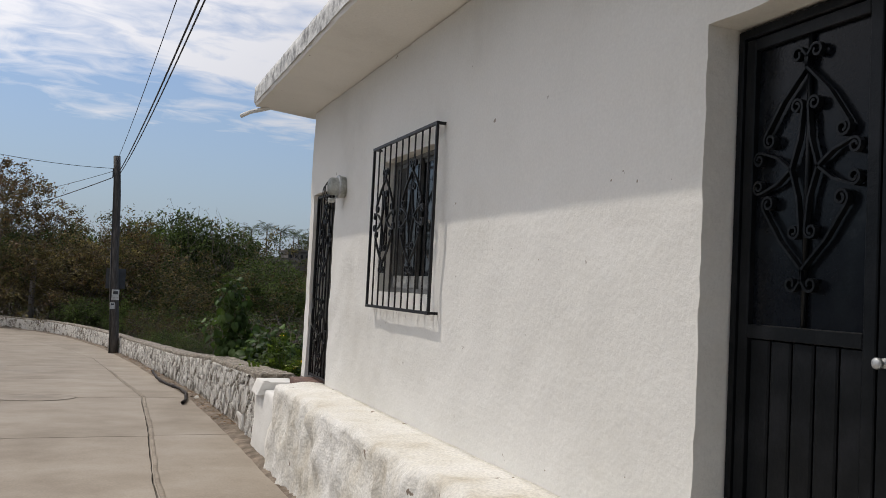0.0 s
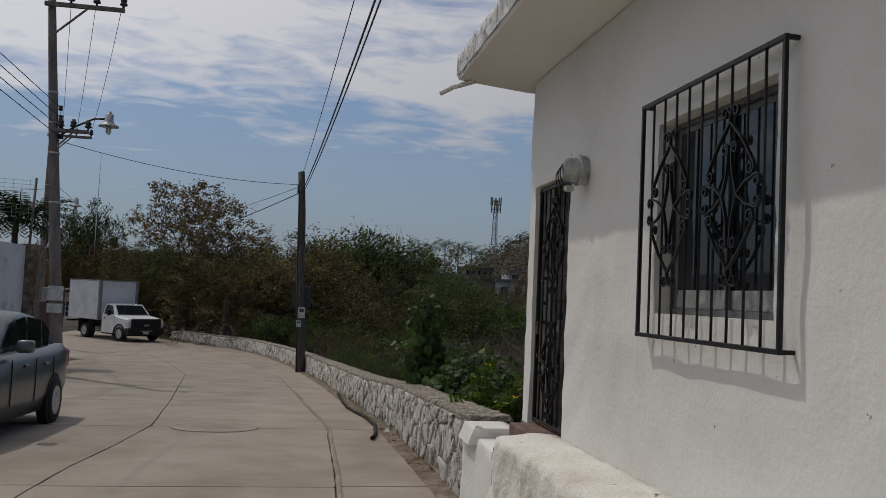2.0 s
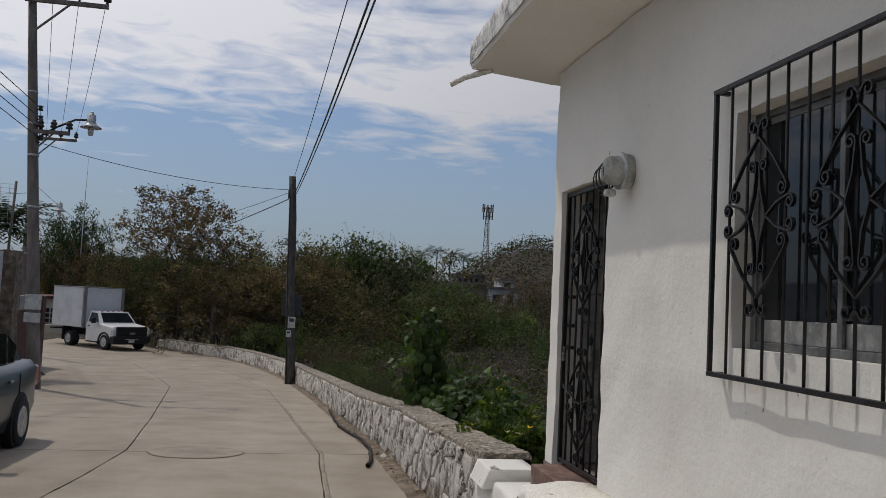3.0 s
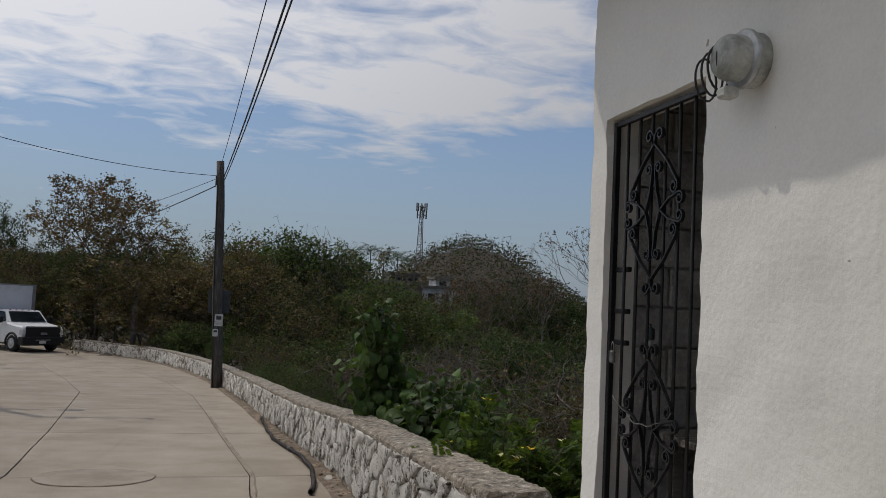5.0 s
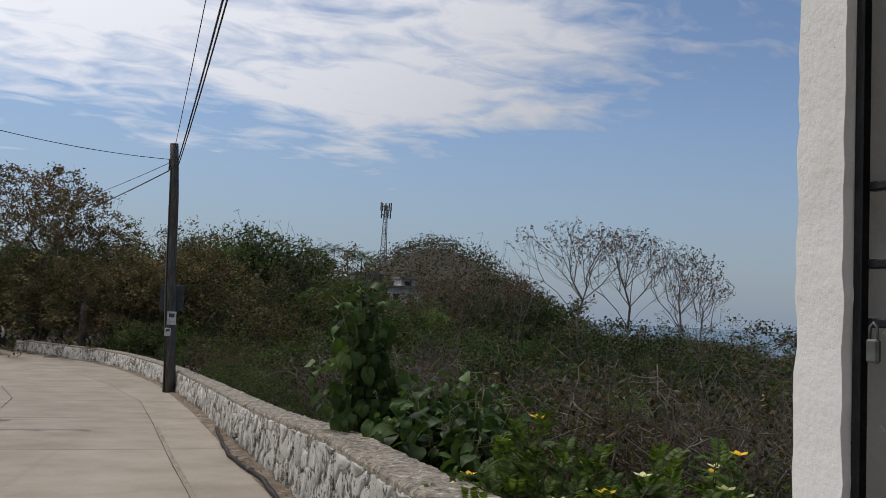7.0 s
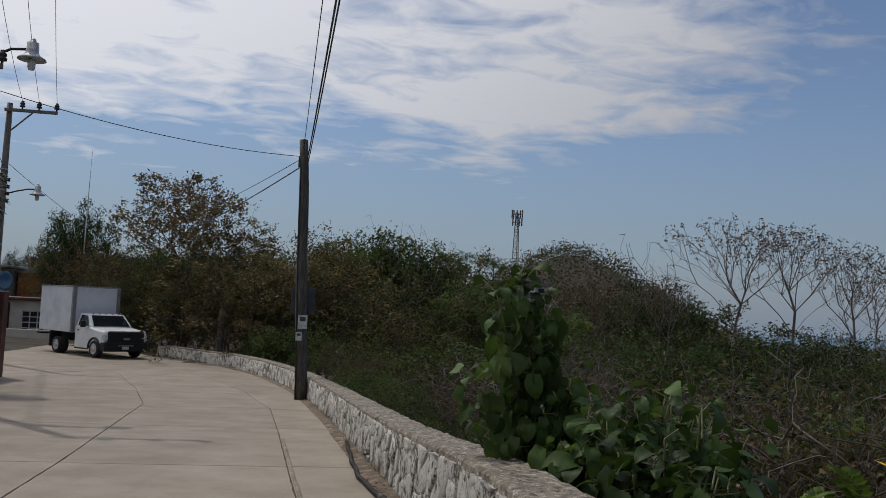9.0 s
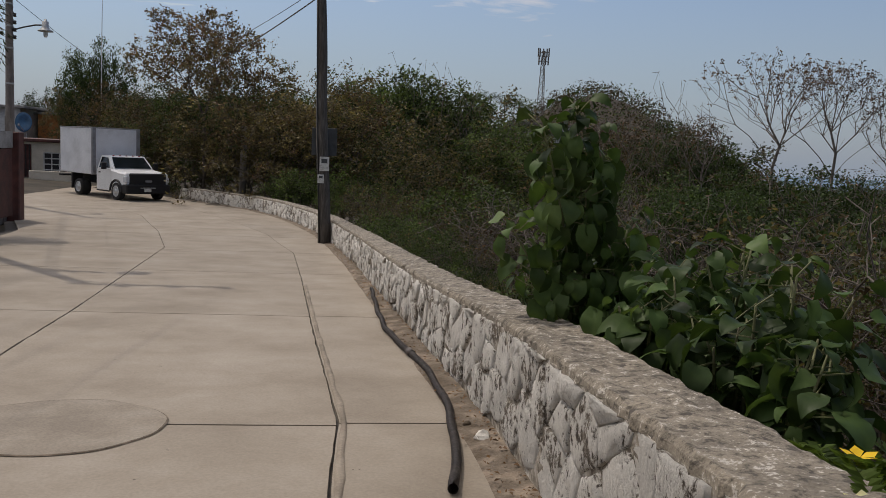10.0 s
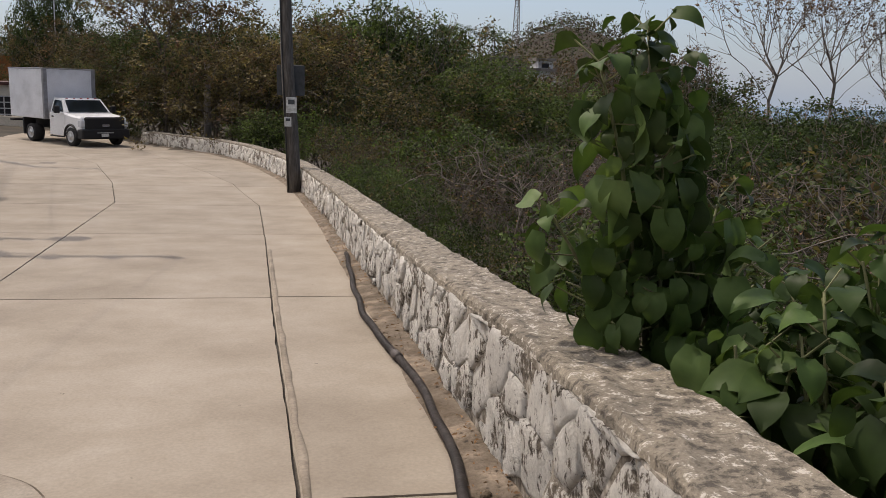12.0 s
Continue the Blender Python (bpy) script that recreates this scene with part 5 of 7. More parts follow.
TYRE = material("tyre_rubber", (0.018, 0.018, 0.018), scale=9, rough=0.9, bump=0.2, local=True)
RIM = material("silver_rim", (0.45, 0.46, 0.47), scale=9, rough=0.35, metal=0.8, bump=0.05, local=True)
WHITE_PAINT = material("white_car_paint", (0.74, 0.75, 0.76), (0.66, 0.67, 0.68), (0.78, 0.79, 0.80), scale=1.5, fine=30, rough=0.3, bump=0.02, local=True)
BOX_PANEL = material("white_box_panel", (0.66, 0.67, 0.70), (0.55, 0.56, 0.58), (0.71, 0.72, 0.75), scale=1.2, fine=30, rough=0.5, bump=0.05, local=True)
BLACK_TRIM = material("black_trim", (0.007, 0.007, 0.008), scale=6, rough=0.75, bump=0.05, local=True)
GREY_TRIM = material("grey_box_trim", (0.22, 0.22, 0.235), scale=4, rough=0.5, bump=0.05, local=True)
CAR_PAINT = material("dark_silver_car_paint", (0.105, 0.115, 0.12), (0.09, 0.10, 0.105), (0.125, 0.135, 0.14), scale=2, fine=60, rough=0.28, metal=0.45, bump=0.02, local=True)
CAR_GLASS = glass_material("car_glass", (0.016, 0.022, 0.024), 0.03)
HEADLIGHT = glass_material("headlight_glass", (0.55, 0.57, 0.6), 0.12)
RED_LENS = glass_material("red_lens", (0.25, 0.01, 0.01), 0.15)


def wheel(parent, x, y, r, w, name="wheel"):
    s = 1 if y > 0 else -1
    bm = bmesh.new()
    lathe(bm, [(r * 0.62, -w * 0.45), (r * 0.92, -w * 0.5), (r, -w * 0.36), (r, w * 0.36), (r * 0.92, w * 0.5), (r * 0.62, w * 0.45)], 28, (x, y, r), "y")
    t = part(name, bm, TYRE, parent, "", True)
    bm = bmesh.new()
    e = s * w * 0.5
    lathe(bm, [(r * 0.64, e * 0.8), (r * 0.62, e * 1.02), (r * 0.55, e * 0.9), (r * 0.22, e * 0.95), (r * 0.18, e * 1.05), (r * 0.02, e * 1.06)], 24, (x, y, r), "y")
    rim = part("rim", bm, RIM, t, "silver steel rim", True)
    return t


def box_truck():
    t = thing("box_truck", pose(-6.95, 47.9, -1.43, 0, 0, -50), "parked white box truck with a black grille", "truck")
    t.scale = (1.0, 1.0, 0.91)
    bm = bmesh.new()
    def ring(x, w, z0, z1, r=0.08):
        return [(x, -w, z0), (x, -w, z1 - r), (x, -w + r, z1), (x, w - r, z1), (x, w, z1 - r), (x, w, z0)]
    loft(bm, [ring(-0.13, 0.94, 0.70, 1.24), ring(-0.19, 0.98, 0.62, 1.30), ring(-0.60, 1.0, 0.52, 1.33), ring(-1.22, 1.0, 0.50, 1.40)])
    part("bonnet", bm, WHITE_PAINT, t)
    bm = bmesh.new()
    loft(bm, [ring(-1.225, 1.0, 0.45, 1.41), ring(-1.45, 1.0, 0.42, 1.44), ring(-2.70, 1.0, 0.42, 1.44)])
    loft(bm, [[(-1.36, -0.93, 1.44), (-1.90, -0.80, 2.02), (-1.90, 0.80, 2.02), (-1.36, 0.93, 1.44)], [(-2.70, -0.95, 1.44), (-2.66, -0.80, 2.05), (-2.66, 0.80, 2.05), (-2.70, 0.95, 1.44)]])
    cab = part("cab", bm, WHITE_PAINT, t)
    bm = bmesh.new()
    vs = [bm.verts.new(p) for p in ((-1.352, -0.84, 1.47), (-1.852, -0.74, 1.97), (-1.852, 0.74, 1.97), (-1.352, 0.84, 1.47))]
    bm.faces.new(vs)
    bmesh.ops.solidify(bm, geom=list(bm.faces), thickness=0.012)
    part("windscreen", bm, CAR_GLASS, cab, "dark windscreen")
    for s in (-1, 1):
        bm = bmesh.new()
        vs = [bm.verts.new(p) for p in ((-1.62, s * 0.942, 1.46), (-1.95, s * 0.842, 1.94), (-2.52, s * 0.838, 1.96), (-2.58, s * 0.955, 1.46))]
        bm.faces.new(vs)
        bmesh.ops.solidify(bm, geom=list(bm.faces), thickness=0.012 * s)
        part("side_window", bm, CAR_GLASS, cab, "dark side window")
        bm = bmesh.new()
        box(bm, -2.55, -1.42, s * 1.003 - 0.006, s * 1.003 + 0.006, 0.52, 1.42, 0.005)
        door = part("door", bm, WHITE_PAINT, cab)
        bm = bmesh.new()
        box(bm, -2.48, -2.33, s * 1.02 - 0.012, s * 1.02 + 0.012, 1.20, 1.26, 0.006)
        part("door_handle", bm, BLACK_TRIM, door, "black door handle")
        bm = bmesh.new()
        box(bm, -1.72, -1.58, s * 1.20 - 0.11, s * 1.20 + 0.11, 1.40, 1.72, 0.03)
        tube(bm, [(-1.6, s * 0.98, 1.50), (-1.62, s * 1.15, 1.55)], 0.02, 6)
        part("mirror", bm, BLACK_TRIM, t, "large black wing mirror")
        bm = bmesh.new()
        box(bm, -0.36, -0.085, s * 0.90 - 0.095, s * 0.90 + 0.095, 0.84, 1.15, 0.03)
        part("headlight", bm, HEADLIGHT, t, "clear headlight")
        bm = bmesh.new()
        pts = [(-0.92 + 0.50 * math.cos(a), s * 1.0, 0.42 + 0.50 * math.sin(a)) for a in (math.pi * k / 14 for k in range(15))]
        tube(bm, pts, 0.06, 6)
        part("wheel_arch", bm, BLACK_TRIM, t, "dark wheel arch")
        wheel(t, -0.92, s * 0.90, 0.41, 0.26)
        wheel(t, -4.35, s * 0.86, 0.41, 0.44)
    bm = bmesh.new()
    box(bm, -0.16, -0.035, -0.84, 0.84, 0.60, 1.29, 0.05)
    g = part("grille", bm, BLACK_TRIM, t, "black radiator grille")
    bm = bmesh.new()
    box(bm, -0.037, -0.025, -0.15, 0.15, 0.88, 0.99, 0.03)
    part("badge", bm, GREY_TRIM, g, "plain dark oval badge")
    bm = bmesh.new()
    box(bm, -0.42, 0.02, -1.012, 1.012, 0.34, 0.78, 0.05)
    bump = part("bumper", bm, BLACK_TRIM, t, "black front bumper")
    bm = bmesh.new()
    box(bm, 0.018, 0.03, -0.40, 0.30, 0.60, 0.635)
    part("bumper_strip", bm, PALE_METAL, bump, "pale strip")
    bm = bmesh.new()
    box(bm, 0.021, 0.032, -0.22, 0.10, 0.44, 0.58, 0.006)
    part("number_plate", bm, PAPER, bump, "white number plate")
    for k in range(5):
        bm = bmesh.new()
        lathe(bm, [(0.05, 0.0), (0.05, 0.02), (0.02, 0.04)], 8, (-1.98, -0.6 + 0.3 * k, 2.02))
        part("marker_light", bm, RED_LENS, cab, "small red roof marker light", True)
    bm = bmesh.new()
    box(bm, -6.15, -2.90, -1.10, 1.10, 1.08, 3.34, 0.03)
    cargo = part("cargo_box", bm, BOX_PANEL, t, "white panelled cargo box")
    for s in (-1, 1):
        bm = bmesh.new()
        box(bm, -3.03, -2.885, s * 1.03 - 0.085, s * 1.03 + 0.085, 1.07, 3.345, 0.01)
        part("corner_post", bm, GREY_TRIM, cargo, "grey corner post")
    bm = bmesh.new()
    box(bm, -6.17, -2.88, -1.12, 1.12, 3.30, 3.36, 0.01)
    part("roof_rail", bm, GREY_TRIM, cargo, "dark roof edging")
    bm = bmesh.new()
    box(bm, -6.10, -2.2, -0.45, 0.45, 0.62, 1.078, 0.02)
    part("chassis", bm, BLACK_TRIM, t)
    for s in (-1, 1):
        bm = bmesh.new()
        box(bm, -4.95, -4.85, s * 0.86 - 0.26, s * 0.86 + 0.26, 0.30, 1.07, 0.01)
        part("mud_flap", bm, BLACK_TRIM, t, "black mud flap")
        bm = bmesh.new()
        box(bm, -2.62, -1.5, s * 1.0 - 0.05, s * 1.0 + 0.05, 0.34, 0.40, 0.01)
        part("step_bar", bm, BLACK_TRIM, t)
    bm = bmesh.new()
    box(bm, -6.5, -6.16, -1.0, 1.0, 0.85, 0.95, 0.01)
    part("tail_lift", bm, BLACK_TRIM, t)


box_truck()


def sedan():
    c = thing("sedan_car", pose(-4.02, 15.2, road_z(15.2), 0, -2.7, -90), "parked dark silver four-door sedan", "car")
    c.scale = (1.05, 1.05, 1.05)
    def ring(x, w, z0, z1, r=0.10):
        return [(x, -w * 0.93, z0), (x, -w, z0 + 0.22), (x, -w, z1 - r), (x, -w + r * 0.8, z1), (x, 0, z1 + 0.03), (x, w - r * 0.8, z1), (x, w, z1 - r), (x, w, z0 + 0.22), (x, w * 0.93, z0)]
    bm = bmesh.new()
    st = [(-0.98, 0.60, 0.40, 0.86), (-0.93, 0.74, 0.30, 0.99), (-0.75, 0.81, 0.26, 1.05), (-0.30, 0.845, 0.22, 1.04), (0.5, 0.85, 0.20, 1.00), (1.6, 0.85, 0.20, 0.97), (2.2, 0.845, 0.20, 0.95), (2.75, 0.81, 0.21, 0.86), (3.15, 0.74, 0.24, 0.76), (3.32, 0.60, 0.30, 0.66), (3.38, 0.45, 0.36, 0.58)]
    fine = []
    for a, b in zip(st, st[1:]):
        for k in range(3):
            f = k / 3
            fine.append(tuple(p + (q - p) * f for p, q in zip(a, b)))
    fine.append(st[-1])
    loft(bm, [ring(*s) for s in fine])
    part("body", bm, CAR_PAINT, c, "", True)
    bm = bmesh.new()
    def roof_ring(x, w, z):
        return [(x, -w, z - 0.10), (x, -w + 0.05, z - 0.03), (x, -w * 0.5, z), (x, w * 0.5, z), (x, w - 0.05, z - 0.03), (x, w, z - 0.10), (x, w + 0.02, 0.93), (x, -w - 0.02, 0.93)]
    prof = [(-0.62, 0.70, 1.06), (-0.42, 0.67, 1.20), (-0.15, 0.63, 1.36), (0.20, 0.61, 1.45), (0.70, 0.60, 1.49), (1.15, 0.61, 1.47), (1.45, 0.64, 1.38), (1.80, 0.69, 1.18), (2.10, 0.74, 1.03)]
    loft(bm, [roof_ring(*p) for p in prof])
    part("roof", bm, CAR_PAINT, c, "", True)
    for s in (-1, 1):
        for pts, nm in ((((-0.02, 0.705, 1.03), (-0.22, 0.665, 1.23), (0.12, 0.645, 1.37), (0.22, 0.700, 1.03)), "quarter_window"),
                        (((0.27, 0.705, 1.02), (0.17, 0.648, 1.375), (0.78, 0.638, 1.41), (0.88, 0.705, 1.01)), "rear_side_window"),
                        (((0.95, 0.705, 1.01), (0.86, 0.640, 1.41), (1.28, 0.655, 1.36), (1.86, 0.735, 1.03)), "front_side_window")):
            bm = bmesh.new()
            bm.faces.new([bm.verts.new((x, s * (y + 0.016), z)) for x, y, z in pts])
            bmesh.ops.solidify(bm, geom=list(bm.faces), thickness=0.01 * s)
            part(nm, bm, CAR_GLASS, c, "tinted side window")
        bm = bmesh.new()
        tube(bm, [(-0.02, s * 0.725, 1.02), (0.9, s * 0.725, 1.0), (1.86, s * 0.752, 1.02)], 0.010, 6)
        part("window_trim", bm, BLACK_TRIM, c)
        for x in (0.42, 1.28):
            bm = bmesh.new()
            box(bm, x, x + 0.16, s * 0.862 - 0.014, s * 0.862 + 0.014, 0.80, 0.835, 0.010)
            part("door_handle", bm, CAR_PAINT, c)
        for x in (0.10, 0.92, 1.88):
            bm = bmesh.new()
            tube(bm, [(x - (0.16 if x < 0.2 else 0), s * 0.853, 0.35), (x, s * 0.854, 0.62), (x + 0.02, s * 0.852, 0.90)], 0.006, 5)
            part("door_gap", bm, BLACK_TRIM, c)
        bm = bmesh.new()
        box(bm, 1.62, 1.80, s * 0.93 - 0.09, s * 0.93 + 0.09, 0.98, 1.13, 0.04, 2)
        part("wing_mirror", bm, CAR_PAINT, c, "silver wing mirror", True)
        bm = bmesh.new()
        box(bm, -0.99, -0.78, s * 0.70 - 0.09, s * 0.70 + 0.09, 0.70, 0.98, 0.03)
        part("tail_light", bm, RED_LENS, c, "red tail light")
        bm = bmesh.new()
        box(bm, 3.0, 3.28, s * 0.58 - 0.12, s * 0.58 + 0.12, 0.56, 0.70, 0.03)
        part("headlight", bm, HEADLIGHT, c, "clear headlight")
        for xw in (0.0, 2.6):
            bm = bmesh.new()
            # black disc on the uncut body side, painting the shade inside the wheel well
            lathe(bm, [(0.36, -0.10), (0.36, 0.012), (0.33, 0.016), (0.01, 0.014)], 24, (xw, s * 0.845, 0.31), "y") if s > 0 else lathe(bm, [(0.36, 0.10), (0.36, -0.012), (0.33, -0.016), (0.01, -0.014)], 24, (xw, s * 0.845, 0.31), "y")
            part("wheel_arch", bm, BLACK_TRIM, c, "dark wheel arch")
            wheel(c, xw, s * 0.80, 0.305, 0.19)
    for pts, nm in ((((-0.66, -0.60, 1.075), (-0.20, -0.52, 1.352), (-0.20, 0.52, 1.352), (-0.66, 0.60, 1.075)), "rear_window"), (((2.12, -0.66, 1.045), (1.48, -0.56, 1.378), (1.48, 0.56, 1.378), (2.12, 0.66, 1.045)), "windscreen")):
        bm = bmesh.new()
        bm.faces.new([bm.verts.new((x + (0.02 if x > 1 else -0.02), y, z + 0.015)) for x, y, z in pts])
        bmesh.ops.solidify(bm, geom=list(bm.faces), thickness=0.01)
        part(nm, bm, CAR_GLASS, c, "tinted glass")
    bm = bmesh.new()
    box(bm, -1.04, -0.86, -0.72, 0.72, 0.34, 0.56, 0.05)
    part("rear_bumper", bm, CAR_PAINT, c)


sedan()


# ---- plants ----
class Leaves:
    """Collects leaf blades into one mesh."""

    def __init__(self):
        self.v, self.f = [], []

    def blade(self, p, d, side, length, width, fold=0.15):
        """A pointed blade with a raised pair of edges: two triangles and two more along the middle rib."""
        nrm = d.cross(side)
        if nrm.length < 1e-6:
            return
        nrm = nrm.normalized()
        b = len(self.v)
        m = p + d * length * 0.45
        self.v += [p, m + side * width * 0.5 + nrm * width * fold, p + d * length, m - side * width * 0.5 + nrm * width * fold]
        self.f += [(b, b + 1, b + 2, b + 3)]

    def chip(self, p, d, side, length, width):
        """A far leaf: one pointed triangle."""
        b = len(self.v)
        self.v += [p - side * width * 0.5, p + side * width * 0.5, p + d * length]
        self.f += [(b, b + 1, b + 2)]

    def scatter(self, p, rng, count, spread, length, width, droop=0.3, whole=False):
        for _ in range(count):
            o = Vector((rng.gauss(0, 1), rng.gauss(0, 1), rng.gauss(0, 0.8))) * spread
            d = Vector((rng.gauss(0, 1), rng.gauss(0, 1), rng.gauss(-droop, 0.7)))
            if d.length < 1e-3:
                continue
            d = d.normalized()
            s = d.cross(Vector((rng.gauss(0, 1), rng.gauss(0, 1), rng.gauss(0, 1))))
            if s.length < 1e-3:
                continue
            k = rng.uniform(0.6, 1.25)
            (self.blade if whole else self.chip)(p + o, d, s.normalized(), length * k, width * k)

    def mesh(self, name, mat):
        return raw_mesh(name, self.v, self.f, mat)


def branching(targets, trunk, lean=0.30, balance=0.22, step=0.055, wander=0.012, rng=None):
    """Joins target points to a trunk, each by the shortest way that rises from what stands already.
    Gives the nodes and the parent of each."""
    nodes = [Vector(p) for p in trunk]
    parent = [-1] + list(range(len(trunk) - 1))
    path = [0.0]
    for a, b in zip(nodes, nodes[1:]):
        path.append(path[-1] + (b - a).length)
    T = np.array([tuple(t) for t in targets])
    best = np.full(len(T), 1e9)
    who = np.zeros(len(T), dtype=int)
    free = np.ones(len(T), dtype=bool)

    def offer(i):
        d = T - np.array(tuple(nodes[i]))
        r = np.sqrt((d * d).sum(1))
        cost = r + balance * path[i] + lean * np.maximum(0.0, 0.55 * r - d[:, 2])
        if i < len(trunk) * 0.6:
            cost += 0.5
        better = cost < best
        best[better] = cost[better]
        who[better] = i
    for i in range(len(nodes)):
        offer(i)
    for _ in range(len(T)):
        k = int(np.argmin(np.where(free, best, 1e9)))
        free[k] = False
        at, goal = int(who[k]), Vector(T[k])
        p = nodes[at]
        gap = (goal - p).length
        m = max(1, int(gap / step))
        bow = Vector((0, 0, 0.10 * gap)) if parent[at] < 0 else (p - nodes[parent[at]]).normalized() * 0.22 * gap
        last = at
        for j in range(1, m + 1):
            f = j / m
            q = p.lerp(goal, f) + bow * (f * (1 - f)) * 1.6
            if j < m:
                q += Vector((rng.gauss(0, 1), rng.gauss(0, 1), rng.gauss(0, 1))) * wander
            nodes.append(q)
            parent.append(last)
            path.append(path[last] + gap / m)
            last = len(nodes) - 1
            offer(last)
    return nodes, parent


def limbs_mesh(name, trees, tip, power, mat):
    """Tapered limbs for branching skeletons: each limb runs on along its thickest child."""
    V, F = [], []
    for nodes, parent in trees:
        n = len(nodes)
        load = [0] * n
        kids = [[] for _ in range(n)]
        for i in range(n - 1, 0, -1):
            if parent[i] < 0:
                continue
            load[i] = max(load[i], 1)
            load[parent[i]] += load[i]
            kids[parent[i]].append(i)
        load[0] = max(load[0], 1)
        rad = [tip * max(1, w) ** power for w in load]
        starts = [(0, -1)]
        while starts:
            i, before = starts.pop()
            chain = ([before] if before >= 0 else []) + [i]
            while kids[i]:
                main = max(kids[i], key=lambda c: load[c])
                starts += [(c, i) for c in kids[i] if c != main]
                chain.append(main)
                i = main
            if len(chain) < 2:
                continue
            r = [rad[c] for c in chain]
            if before >= 0:
                r[0] = r[1]
            seg = 6 if max(r) > tip * 9 else (4 if max(r) > tip * 3 else 3)
            side = None
            rows = []
            for k, c in enumerate(chain):
                d = nodes[chain[min(k + 1, len(chain) - 1)]] - nodes[chain[max(k - 1, 0)]]
                d = d.normalized() if d.length > 1e-9 else Vector((0, 0, 1))
                side = d.orthogonal() if side is None else side - d * side.dot(d)
                side = side.normalized() if side.length > 1e-6 else d.orthogonal().normalized()
                up = d.cross(side)
                rows.append(len(V))
                for a in range(seg):
                    w = 2 * math.pi * a / seg
                    V.append(nodes[c] + (side * math.cos(w) + up * math.sin(w)) * r[k])
            for a, b in zip(rows, rows[1:]):
                for k in range(seg):
                    F.append((a + k, a + (k + 1) % seg, b + (k + 1) % seg, b + k))
    return raw_mesh(name, V, F, mat, True)


def crown_points(rng, count, lobes, hollow=0.45):
    """Points in a lumpy crown: lobes of (x, y, z, radius across, radius up)."""
    out = []
    weight = [a[3] * a[3] * a[4] for a in lobes]
    for _ in range(count):
        x, y, z, w, h = rng.choices(lobes, weight)[0]
        v = Vector((rng.gauss(0, 1), rng.gauss(0, 1), rng.gauss(0.25, 1))).normalized()
        f = hollow + (1 - hollow) * rng.random() ** 0.6
        out.append((x + v.x * w * f, y + v.y * w * f, z + v.z * h * f))
    return out


def make_tree(name, seed, spec, bark, label, group, category="tree", leaves=()):
    """A tree about one metre high in its own measure, to be scaled: stems, limbs and twigs, and crowns of leaves.
    leaves: part name, material, label, share of the twig ends, leaves an end, spread, size."""
    rng = random.Random(seed)
    t = thing(name, None, label, category, group)
    stems, wide, fork = spec.get("stems", 1), spec["wide"], spec["fork"]
    trees, ends = [], []
    for k in range(stems):
        a = 2 * math.pi * k / stems + rng.uniform(0, 1)
        lean = spec.get("lean", 0.1) * (1 if stems > 1 else 0.3)
        cx, cy = lean * math.cos(a), lean * math.sin(a)
        top = fork * rng.uniform(0.85, 1.15)
        m = 7
        trunk = [(0.03 * math.cos(a) * min(1, stems - 1) + cx * (j / m) ** 1.4 + rng.gauss(0, 0.006), 0.03 * math.sin(a) * min(1, stems - 1) + cy * (j / m) ** 1.4 + rng.gauss(0, 0.006), -0.06 + (top + 0.06) * j / m) for j in range(m + 1)]
        lobes = []
        for j in range(spec.get("lobes", 5)):
            b = 2.4 * j + rng.uniform(-0.5, 0.5)
            f = math.sqrt((j + 0.3) / spec.get("lobes", 5)) * 0.72
            s = rng.uniform(0.75, 1.2)
            low = fork + (1 - fork) * (spec.get("sit", 0.55) + 0.30 * (1 - f) + rng.uniform(-0.12, 0.08))
            lobes.append((cx * 1.3 + wide * f * math.cos(b), cy * 1.3 + wide * f * math.sin(b), low, wide * spec.get("clump", 0.42) * s, (1 - fork) * 0.30 * s))
        pts = crown_points(rng, spec["ends"] // stems, lobes, spec.get("hollow", 0.4))
        nodes, parent = branching(pts, trunk, spec.get("rising", 0.3), spec.get("balance", 0.2), spec.get("step", 0.06), spec.get("wander", 0.007), rng)
        trees.append((nodes, parent))
        ends += [Vector(p) for p in pts]
    ob = new("trunk", limbs_mesh("trunk", trees, spec.get("tip", 0.0009), spec.get("power", 0.44), bark))
    ob.parent = t
    for part_name, mat, text, share, count, spread, size in leaves:
        lv = Leaves()
        for v in ends:
            if rng.random() < (share(v) if callable(share) else share):
                lv.scatter(v, rng, count, spread, size, size * spec.get("slim", 0.55), 0.3, spec.get("whole", False))
        ob = new(part_name, lv.mesh(part_name, mat)); ob.parent = t
        if text:
            tagged(ob, text)
    return t


